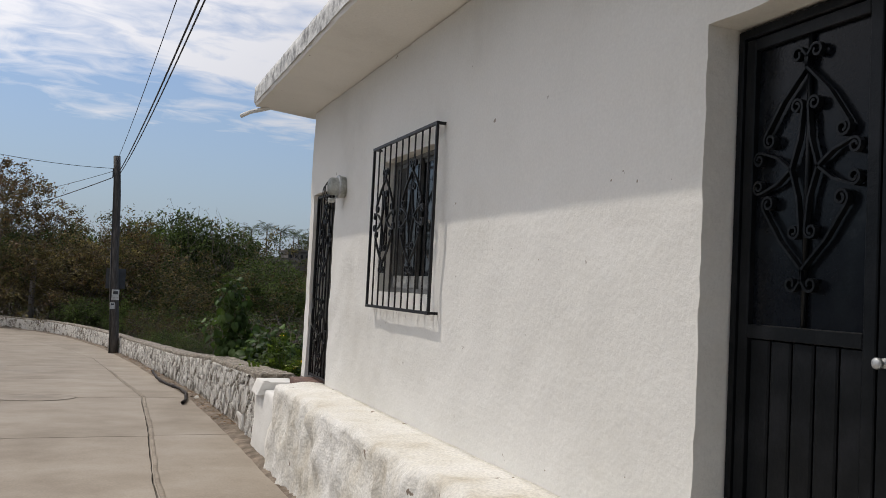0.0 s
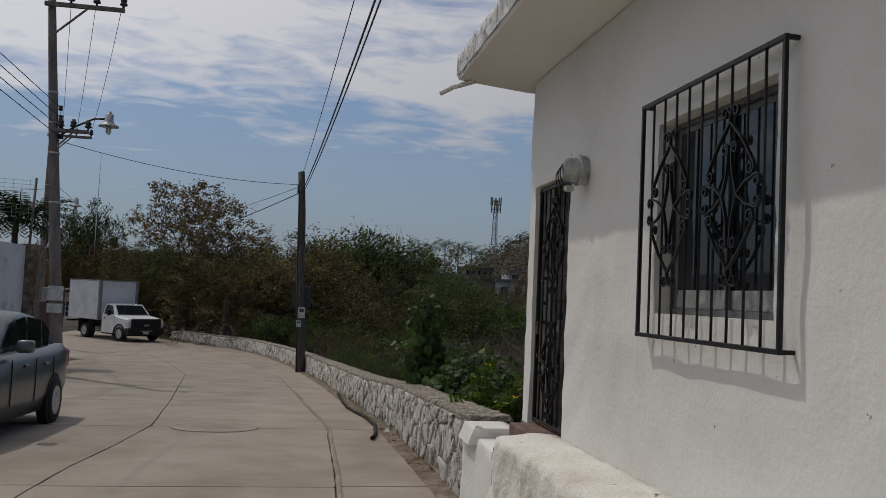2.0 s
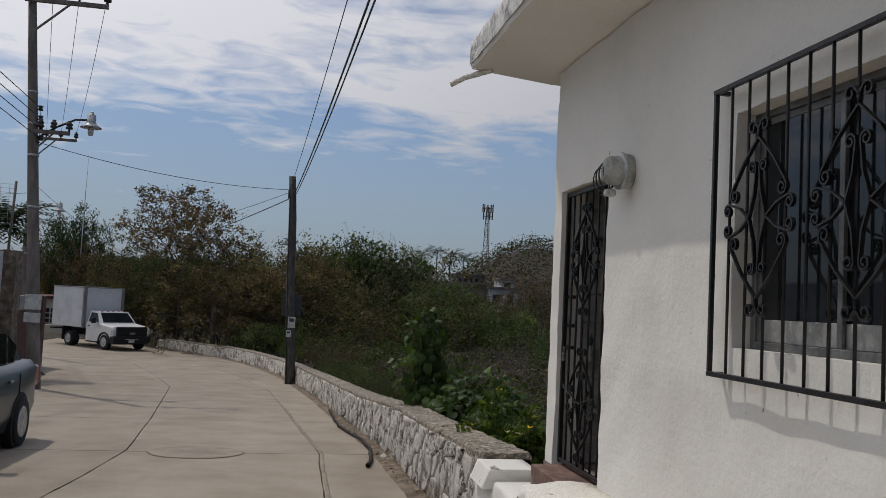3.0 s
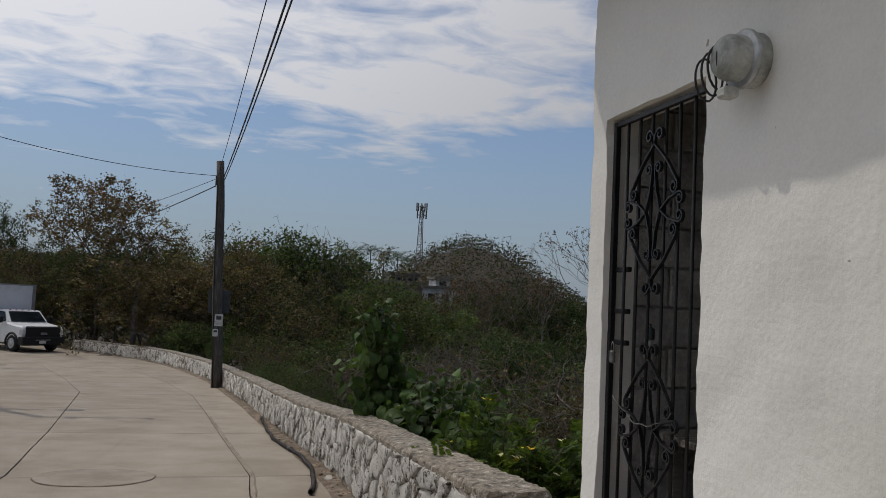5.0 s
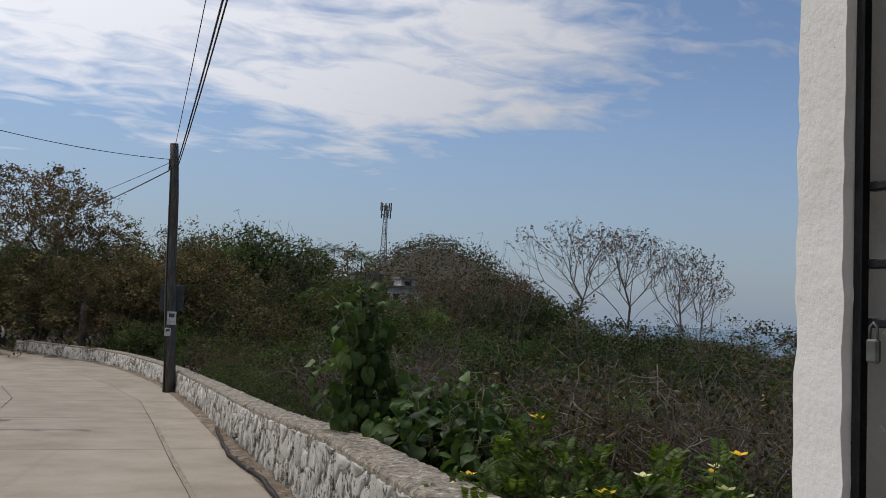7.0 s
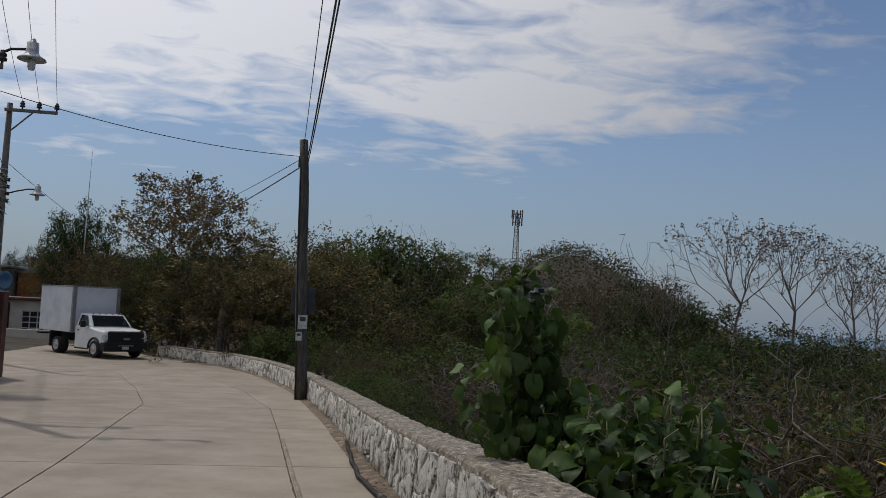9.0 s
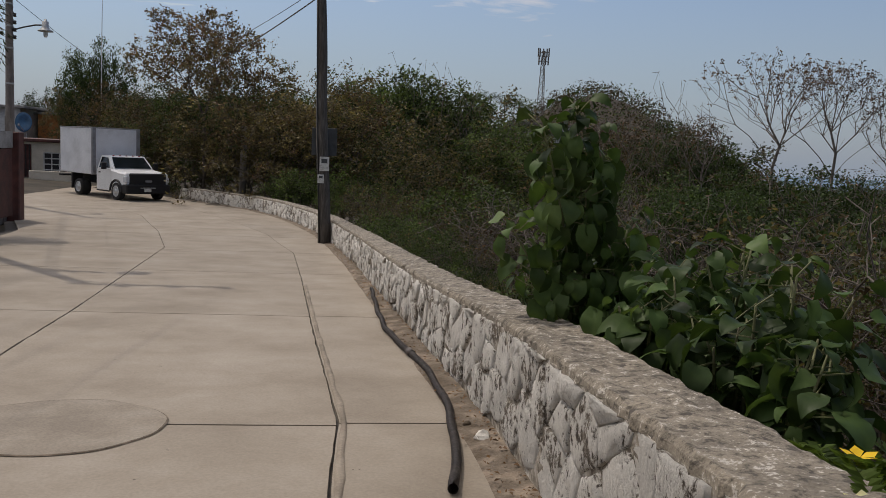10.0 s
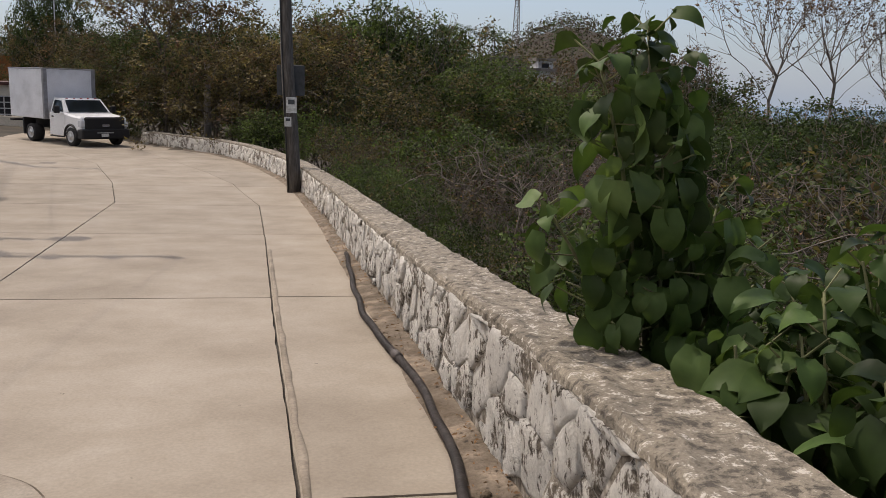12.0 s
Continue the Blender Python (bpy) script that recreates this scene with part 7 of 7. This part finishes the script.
def flowering_shrub(x, y, top, width, seed):
    """A fine-leaved bright shrub with a few yellow and pale flowers."""
    rng = random.Random(seed)
    g = ground_z(x, y)
    p = thing("flowering_shrub", pose(x, y, g), "bright green fine-leaved shrub with pale yellow flowers", "shrub", "flowering shrubs")
    bm = bmesh.new()
    lv = Leaves()
    ends = []
    for k in range(64):
        a, out = rng.uniform(0, 6.283), width * rng.uniform(0.15, 1.0) ** 0.7
        h = (top - g) * rng.uniform(0.55, 1.0) * (1 - 0.35 * (out / width))
        pts = [Vector((0.05 * math.cos(a), 0.05 * math.sin(a), 0)), Vector((out * 0.4 * math.cos(a), out * 0.4 * math.sin(a), h * 0.55)), Vector((out * math.cos(a), out * math.sin(a), h))]
        tube(bm, pts, [0.012, 0.008, 0.004], 5, cap=False)
        ends.append(pts[2])
        for i in range(15):
            f = 0.25 + 0.75 * i / 14
            q = pts[0].lerp(pts[1], f * 2) if f < 0.5 else pts[1].lerp(pts[2], f * 2 - 1)
            az = rng.uniform(0, 6.283)
            d = Vector((math.cos(az), math.sin(az), rng.uniform(0.5, 1.8))).normalized()
            L = rng.uniform(0.10, 0.19)
            side = d.cross(Vector((0, 0, 1))).normalized()
            for j in range(7):
                c = q + d * L * (j + 1) / 7 - Vector((0, 0, 0.05 * (j / 7) ** 2))
                for sgn in (-1, 1):
                    dd = (d * 0.5 + side * sgn).normalized()
                    lv.blade(c, dd, d.cross(dd).cross(dd).normalized(), 0.052, 0.024)
    part("stalk_clump", bm, STALK, p, "", True)
    ob = new("foliage", lv.mesh("foliage", LEAF_BRIGHT)); ob.parent = p
    for k in range(12):
        e = ends[(k * 4 + 1) % len(ends)]
        if k == 0:
            e = max(ends, key=lambda v: v.z)
        bm = bmesh.new()
        for i in range(5):
            a = 2 * math.pi * i / 5 + k
            d = Vector((math.cos(a), math.sin(a), 0.35)).normalized()
            s = d.cross(Vector((0, 0, 1))).normalized()
            c = e + Vector((0, 0, 0.04))
            bm.faces.new([bm.verts.new(v) for v in (c, c + d * 0.035 + s * 0.02, c + d * 0.06, c + d * 0.035 - s * 0.02)])
        part("flower", bm, YELLOW if k < 4 else CREAM, p, "yellow flower" if k < 4 else "cream flower")


YELLOW = leaf_material("yellow_petals", (0.75, 0.50, 0.03), (0.6, 0.38, 0.02), (0.85, 0.62, 0.08), vary=0.1)
CREAM = leaf_material("cream_petals", (0.72, 0.70, 0.40), (0.62, 0.6, 0.3), (0.8, 0.78, 0.55), vary=0.1)
flowering_shrub(2.45, 11.35, 1.0, 0.62, 61)
flowering_shrub(3.15, 11.15, 0.92, 0.55, 62)
flowering_shrub(2.50, 10.90, 0.66, 0.45, 63)
flowering_shrub(2.35, 12.2, 0.50, 0.45, 64)


# ---- the far side of the road and the distance ----
MAROON = material("maroon_gate_paint", (0.075, 0.022, 0.018), (0.045, 0.015, 0.012), (0.11, 0.035, 0.028), scale=3, fine=50, rough=0.6, bump=0.2)
GREY_RENDER = material("grey_cement_render", (0.27, 0.26, 0.25), (0.18, 0.17, 0.16), (0.34, 0.33, 0.32), scale=2, fine=30, rough=0.95, bump=0.4)
CREAM_WALL = material("cream_house_paint", (0.55, 0.50, 0.42), (0.46, 0.42, 0.35), (0.62, 0.57, 0.49), scale=1.2, fine=25, rough=0.9, bump=0.2)
ORANGE_WALL = material("orange_house_paint", (0.46, 0.17, 0.06), (0.36, 0.13, 0.05), (0.52, 0.21, 0.08), scale=1.2, fine=25, rough=0.9, bump=0.2)
WHITE_WALL = material("old_white_paint", (0.60, 0.60, 0.60), (0.36, 0.36, 0.36), (0.68, 0.68, 0.68), scale=1.6, fine=25, rough=0.9, bump=0.4, spread=(0.28, 0.5))
DARK_GAP = material("dark_opening", (0.012, 0.012, 0.014), rough=0.8, bump=0)
BLUE_TANK = material("blue_plastic", (0.04, 0.13, 0.25), rough=0.5, bump=0.05)
FAR_STONE = material("far_weathered_concrete", (0.15, 0.135, 0.12), (0.09, 0.08, 0.07), (0.21, 0.19, 0.17), scale=0.8, fine=6, rough=0.95, bump=0.3)
FAR_WHITE = material("far_white_paint", (0.50, 0.50, 0.50), scale=0.8, fine=6, rough=0.9, bump=0.1)


def wall_prism(bm, a, b, thick, z0, z1, bevel=0.0):
    """An upright wall between two points of the plan."""
    a, b = Vector((*a, 0)), Vector((*b, 0))
    d = (b - a).normalized()
    n = Vector((-d.y, d.x, 0)) * thick
    vs = [bm.verts.new(p + Vector((0, 0, z))) for z in (z0, z1) for p in (a, b, b + n, a + n)]
    for f in ((0, 1, 2, 3), (7, 6, 5, 4), (0, 4, 5, 1), (1, 5, 6, 2), (2, 6, 7, 3), (3, 7, 4, 0)):
        bm.faces.new([vs[i] for i in f])


def left_side():
    bm = bmesh.new()
    wall_prism(bm, (-7.55, 8.0), (-7.75, 29.6), 0.2, -1.4, 2.55)
    structure("wall_yard", bm, WHITE_WALL, "old whitewashed yard wall with flaking paint", "wall")
    bm = bmesh.new()
    rows = []
    for j in range(9):
        z = -1.4 + 4.0 * j / 8
        rows.append([(-7.95 + 0.05 * noise.noise((z, 1, q)) + dx, 29.62 + dy + 0.06 * noise.noise((z * 2, q, 3)), z) for q, (dx, dy) in enumerate(((0, 0), (0.55, 0), (0.55, 0.62), (0, 0.62)))])
    loft(bm, rows)
    structure("wall_pillar", bm, DIRT, "rough brown earth and stone pillar at the end of the yard wall", "wall")
    g = thing("metal_gate", None, "closed maroon sheet-metal gate beside the kerb", "gate")
    for k in range(4):
        y = 31.0 + 1.3 * k
        bm = bmesh.new()
        wall_prism(bm, (-8.30 - 0.03 * k, y), (-8.33 - 0.03 * k, y + 1.28), 0.05, road_z(y) + 0.12, 0.75)
        part("gate_panel", bm, MAROON, g)
    bm = bmesh.new()
    wall_prism(bm, (-8.28, 30.9), (-8.44, 36.3), 0.25, 0.78, 1.25)
    structure("gate_lintel", bm, GREY_RENDER, "bare grey cement beam over the gate", "wall")
    bm = bmesh.new()
    box(bm, -8.75, -8.28, 36.3, 36.75, -1.5, 1.25, 0.03)
    structure("gate_pillar", bm, MAROON, "dark maroon gate pillar", "wall")
    bm = bmesh.new()
    for k in range(14):
        y = 26.0 + 0.9 * k
        x = -7.05 - 0.155 * (y - 26.0) + 0.01 * (k % 3)
        wall_prism(bm, (x, y + 0.01), (x - 0.14, y + 0.89), 0.35, road_z(y) - 0.15, road_z(y) + 0.17)
    structure("kerb", bm, POLE_GREY, "broken grey concrete kerb along the road", "kerb")
    bm = bmesh.new()
    rows = []
    for k in range(30):
        y = 8.0 + 1.02 * k
        xa = -7.05 - 0.155 * (y - 26.0) - 0.2 if y > 26 else -7.25
        rows.append([bm.verts.new((xa, y, road_z(y) + 0.12)), bm.verts.new((-9.2 - 0.1 * max(0, y - 30), y, road_z(y) + 0.14))])
    for a, b in zip(rows, rows[1:]):
        bm.faces.new((a[0], a[1], b[1], b[0]))
    structure("pavement", bm, POLE_GREY, "dusty concrete pavement strip beside the yard wall", "pavement")
    # wire fence and a palm above the yard wall
    f = thing("wire_fence", None, "thin wire mesh fence on a leaning post", "fence")
    bm = bmesh.new()
    tube(bm, [(-8.12, 31.0, 0.5), (-7.97, 31.0, 4.75)], 0.04, 8)
    part("post", bm, POLE_GREY, f, "", True)
    bm = bmesh.new()
    for k in range(9):
        tube(bm, [(-7.99 - 0.005 * k, 31.0, 4.65 - 0.13 * k), (-12.5, 31.2, 4.75 - 0.13 * k)], 0.006, 3)
    for k in range(14):
        x = -8.15 - 0.25 * k
        tube(bm, [(x, 31.02, 3.5), (x, 31.02, 4.68)], 0.006, 3)
    part("mesh", bm, PALE_METAL, f, "thin wire mesh")


left_side()


def palm(x, y, z, height, crown, n, seed, label, group="palms", mat=None):
    rng = random.Random(seed)
    p = thing("palm_tree", pose(x, y, z), label, "palm tree", group)
    bm = bmesh.new()
    tube(bm, [(0.1 * math.sin(k), 0, height * k / 5 - (0.2 if k == 0 else 0)) for k in range(6)], [0.16 - 0.015 * k for k in range(6)], 8)
    part("trunk", bm, BARK, p, "", True)
    lv = Leaves()
    for k in range(n):
        a, up = rng.uniform(0, 6.283), rng.uniform(-0.2, 1.1)
        d = Vector((math.cos(a), math.sin(a), up)).normalized()
        side = d.cross(Vector((0, 0, 1))).normalized()
        prev = Vector((0, 0, height))
        for i in range(9):
            q = prev + d * crown / 9
            d = (d + Vector((0, 0, -0.09))).normalized()
            for s in (-1, 1):
                lv.blade(q, (side * s + d * 0.7 - Vector((0, 0, 0.25))).normalized(), d, crown * 0.36 * (1 - 0.06 * i), crown * 0.05)
            lv.blade(prev, (q - prev).normalized(), side, crown / 8, crown * 0.03)
            prev = q
    ob = new("fronds", lv.mesh("fronds", mat or LEAF_DARK)); ob.parent = p


palm(-8.65, 31.8, -0.9, 4.4, 1.6, 60, 5, "fan palm behind the yard wall")


def plain_house(name, x0, x1, y0, y1, z0, z1, mat, label, openings=(), roof_mat=None, over=0.25):
    """A box house with a flat roof; openings on its front (low y): kind, x, z, width, height."""
    h = thing(name, None, label, "house")
    bm = bmesh.new()
    box(bm, x0, x1, y0, y1, z0, z1, 0.02)
    wall = part("wall", bm, mat, h)
    bm = bmesh.new()
    box(bm, x0 - over, x1 + over, y0 - over, y1 + over, z1 + 0.002, z1 + 0.18, 0.02)
    part("roof", bm, roof_mat or GREY_RENDER, h, "flat concrete roof slab")
    for kind, x, z, w, hh in openings:
        bm = bmesh.new()
        box(bm, x, x + w, y0 - 0.03, y0 + 0.02, z, z + hh, 0.005)
        o = part(kind, bm, DARK_GAP if kind != "panel" else MAROON, h, "dark " + kind)
        if kind == "window":
            bm = bmesh.new()
            n = max(2, int(w / 0.35))
            for k in range(n + 1):
                box(bm, x + w * k / n - 0.03, x + w * k / n + 0.03, y0 - 0.06, y0 - 0.031, z, z + hh)
            m = max(2, int(hh / 0.3))
            for k in range(m + 1):
                box(bm, x, x + w, y0 - 0.065, y0 - 0.032, z + hh * k / m - 0.03, z + hh * k / m + 0.03)
            part("lattice", bm, FAR_WHITE, o, "pale lattice bars")
    return h


gh = plain_house("garage_house", -22.0, -11.6, 62.0, 69.0, -2.4, 0.75, CREAM_WALL, "cream single-storey house with a barred gate and lattice window", (("panel", -18.6, -1.9, 2.3, 2.5), ("window", -15.6, -1.15, 1.7, 1.3), ("window", -13.6, -1.15, 1.2, 1.3)), MAROON, 0.3)
bm = bmesh.new()
for k in range(12):
    box(bm, -18.5 + 0.19 * k, -18.46 + 0.19 * k, 61.90, 61.94, -1.4, 0.55)
part("gate_bars", bm, IRON, gh, "black gate bars")
bm = bmesh.new()
box(bm, -16.0, -11.8, 60.6, 60.8, -1.7, -0.85, 0.02)
structure("wall_garden", bm, CREAM_WALL, "low cream garden wall in front of the house", "wall")
plain_house("white_house", -27.5, -20.6, 73.0, 80.0, -1.5, 2.9, FAR_WHITE, "white house with a flat roof above the lower one", (("door", -21.6, 0.5, 0.5, 1.8),), GREY_RENDER, 0.4)
plain_house("orange_house", -20.4, -18.2, 76.0, 82.0, -1.5, 2.6, ORANGE_WALL, "small orange-painted house between the trees", (), GREY_RENDER, 0.3)
t = thing("satellite_dish", pose(-17.9, 66.0, 0.93, 0, 0, -20), "blue satellite dish on a flat roof", "satellite dish")
bm = bmesh.new()
lathe(bm, [(0.02, 0.0), (0.22, -0.03), (0.42, -0.11), (0.60, -0.22), (0.60, -0.235), (0.40, -0.13), (0.02, -0.02)], 22, (0, 0, 0.95), "y")
part("bowl", bm, BLUE_TANK, t, "", True)
bm = bmesh.new()
tube(bm, [(0, 0.05, 0), (0, 0.05, 0.95)], 0.035, 8)
part("post", bm, PALE_METAL, t)
bm = bmesh.new()
tube(bm, [(0, -0.2, 0.40), (0, -0.62, 0.75)], 0.02, 6)
box(bm, -0.05, 0.05, -0.70, -0.60, 0.72, 0.84, 0.01)
part("feed_arm", bm, PALE_METAL, t)
a = thing("radio_mast", pose(-14.6, 70.5, 0.0), "thin radio mast above the trees", "mast")
bm = bmesh.new()
tube(bm, [(0, 0, -1.9), (0, 0, 6.0), (0.05, 0, 11.2)], [0.06, 0.04, 0.015], 6)
part("mast", bm, PALE_METAL, a, "", True)
# a lone concrete post behind the wall at the bend
p = thing("concrete_post", pose(-3.35, 51.2, -1.6), "plain grey concrete post among the bushes", "post")
bm = bmesh.new()
tube(bm, [(0, 0, -0.2), (0, 0, 2.0), (0.03, 0, 3.75)], [0.16, 0.15, 0.13], 10)
part("shaft", bm, POLE_GREY, p, "", True)


def lattice_tower(x, y, height):
    g = ground_z(x, y) - 1.0
    t = thing("lattice_tower", pose(x, y, g), "slender steel lattice mast with antennas on the far hill", "tower")
    bm = bmesh.new()
    legs = [(math.cos(a), math.sin(a)) for a in (0.5, 2.6, 4.7)]
    def at(k, f):
        r = 1.1 * (1 - f) + 0.42 * f
        return Vector((legs[k % 3][0] * r, legs[k % 3][1] * r, height * f))
    for k in range(3):
        tube(bm, [at(k, 0), at(k, 1)], 0.10, 4)
    n = 12
    for i in range(n):
        for k in range(3):
            tube(bm, [at(k, i / n), at(k + 1, (i + 1) / n)], 0.06, 3)
            tube(bm, [at(k, (i + 1) / n), at(k + 1, (i + 1) / n)], 0.06, 3)
    part("lattice", bm, FAR_STONE, t)
    for k in range(9):
        a = k * 0.7
        zz = height * (0.98 if k < 5 else 0.86)
        bm = bmesh.new()
        box(bm, 1.3 * math.cos(a) - 0.15, 1.3 * math.cos(a) + 0.15, 1.3 * math.sin(a) - 0.15, 1.3 * math.sin(a) + 0.15, zz - 1.0, zz + 1.1, 0.04)
        part("antenna", bm, FAR_STONE, t, "grey panel antenna")
    for zz in (0.98, 0.86):
        bm = bmesh.new()
        for k in range(9):
            a = k * 0.7
            tube(bm, [(0, 0, height * zz), (1.3 * math.cos(a), 1.3 * math.sin(a), height * zz)], 0.05, 3)
        part("antenna_frame", bm, FAR_STONE, t)


lattice_tower(51.6, 218.0, 27.0 - ground_z(51.6, 218.0) + 1.0)


def far_house(x0, x1, y0, y1, z0, z1, mat, label, nwin, floors):
    h = thing("hillside_house", None, label, "house", "houses on the hill")
    bm = bmesh.new()
    box(bm, x0, x1, y0, y1, z0, z1)
    part("wall", bm, mat, h)
    bm = bmesh.new()
    box(bm, x0 - 0.3, x1 + 0.3, y0 - 0.4, y1, z1 + 0.01, z1 + 0.35)
    part("roof", bm, FAR_STONE, h)
    for f in range(floors):
        for k in range(nwin):
            w = (x1 - x0) / nwin
            hh = (z1 - z0) / floors
            bm = bmesh.new()
            box(bm, x0 + w * k + 0.25 * w, x0 + w * k + 0.72 * w, y0 - 0.08, y0 + 0.02, z0 + hh * f + 0.35 * hh, z0 + hh * f + 0.78 * hh)
            part("window", bm, DARK_GAP, h, "dark window")


far_house(36.5, 42.5, 180, 188, 1.5, 7.8, FAR_STONE, "grey concrete apartment block on the hill", 5, 2)
far_house(28.4, 32.4, 118, 124, 0.6, 3.9, FAR_WHITE, "pale stepped house on the slope", 2, 1)
far_house(30.2, 32.2, 119, 123, 3.91, 5.2, FAR_WHITE, "pale upper storey set back on a house", 1, 1)


def arched_ruin():
    """A concrete frame with round arches, half hidden by trees."""
    h = thing("arched_building", None, "unfinished grey concrete building with round arches", "building")
    x0, z0 = 19.5, -1.5
    bm = bmesh.new()
    box(bm, x0 - 0.5, x0 + 9.3, 119.0, 126.0, 4.2, 4.75)
    part("slab", bm, FAR_STONE, h, "flat concrete slab")
    for k in range(4):
        bm = bmesh.new()
        box(bm, x0 + 2.8 * k, x0 + 2.8 * k + 0.55, 119.2, 119.8, z0, 4.198)
        part("pillar", bm, FAR_STONE, h)
    for k in range(3):
        bm = bmesh.new()
        c = x0 + 2.8 * k + 0.55 + 1.125
        n = 12
        prev = None
        for i in range(n + 1):
            a = math.pi * i / n
            p, q = (c - 1.12 * math.cos(a), 2.0 + 1.12 * math.sin(a)), (c - 1.12 * math.cos(a), 4.19)
            row = [bm.verts.new((p[0], y, p[1])) for y in (119.25, 119.75)] + [bm.verts.new((q[0], y, q[1])) for y in (119.75, 119.25)]
            if prev:
                for s in range(4):
                    bm.faces.new((prev[s], prev[(s + 1) % 4], row[(s + 1) % 4], row[s]))
            prev = row
        part("arch", bm, FAR_STONE, h)
    bm = bmesh.new()
    box(bm, x0, x0 + 9.0, 125.0, 125.4, z0, 4.19)
    part("back_wall", bm, FAR_STONE, h)


arched_ruin()
for k, (x, y, hgt) in enumerate(((31.4, 150.0, 9.0), (29.0, 150.0, 9.4), (27.0, 152.0, 9.8), (24.0, 150.0, 9.0), (33.5, 156, 8.6))):
    zt = (9.7, 10.0, 10.6, 10.2, 9.4)[k]
    g = ground_z(x, y)
    palm(x, y, g, max(2.0, zt - g), 2.6, 16, 70 + k, "tall coconut palm on the far slope", "coconut palms")


def far_woods(name, count, mat, seed, label, size):
    """Scrub that covers the hill and the ridge: clumps of leaves over the land."""
    rng = random.Random(seed)
    lv = Leaves()
    for _ in range(count):
        y = rng.uniform(110, 270)
        az = rng.uniform(-0.42, 0.62)
        x = 0.4 + az * (y - 6.4)
        g = ground_z(x, y)
        if g < -14 or (y < 130 and 0.16 < az < 0.32 and g > -2.5):
            continue
        c = Vector((x, y, g + rng.uniform(0.1, 3.8) * (0.5 + 0.5 * noise.noise((x * 0.12, y * 0.12, seed)) + 0.3)))
        lv.scatter(c, rng, 9, 0.75, size, size * 0.55, 0.0)
    tagged(new(name, lv.mesh(name, mat)), label, "woods", kind="stuff")


FAR_TWIG = material("far_grey_twigs", (0.13, 0.105, 0.085), (0.08, 0.065, 0.055), (0.18, 0.15, 0.125), scale=0.3, fine=4, rough=1, bump=0, island=0.3)
far_woods("far_scrub", 7000, LEAF_OLIVE, 81, "dry scrub covering the far hill", 0.62)
far_woods("far_dry_scrub", 5000, FAR_TWIG, 82, "grey leafless scrub on the far hill", 0.55)
far_woods("far_green_scrub", 4000, LEAF_DARK, 83, "dark green trees on the far hill", 0.62)
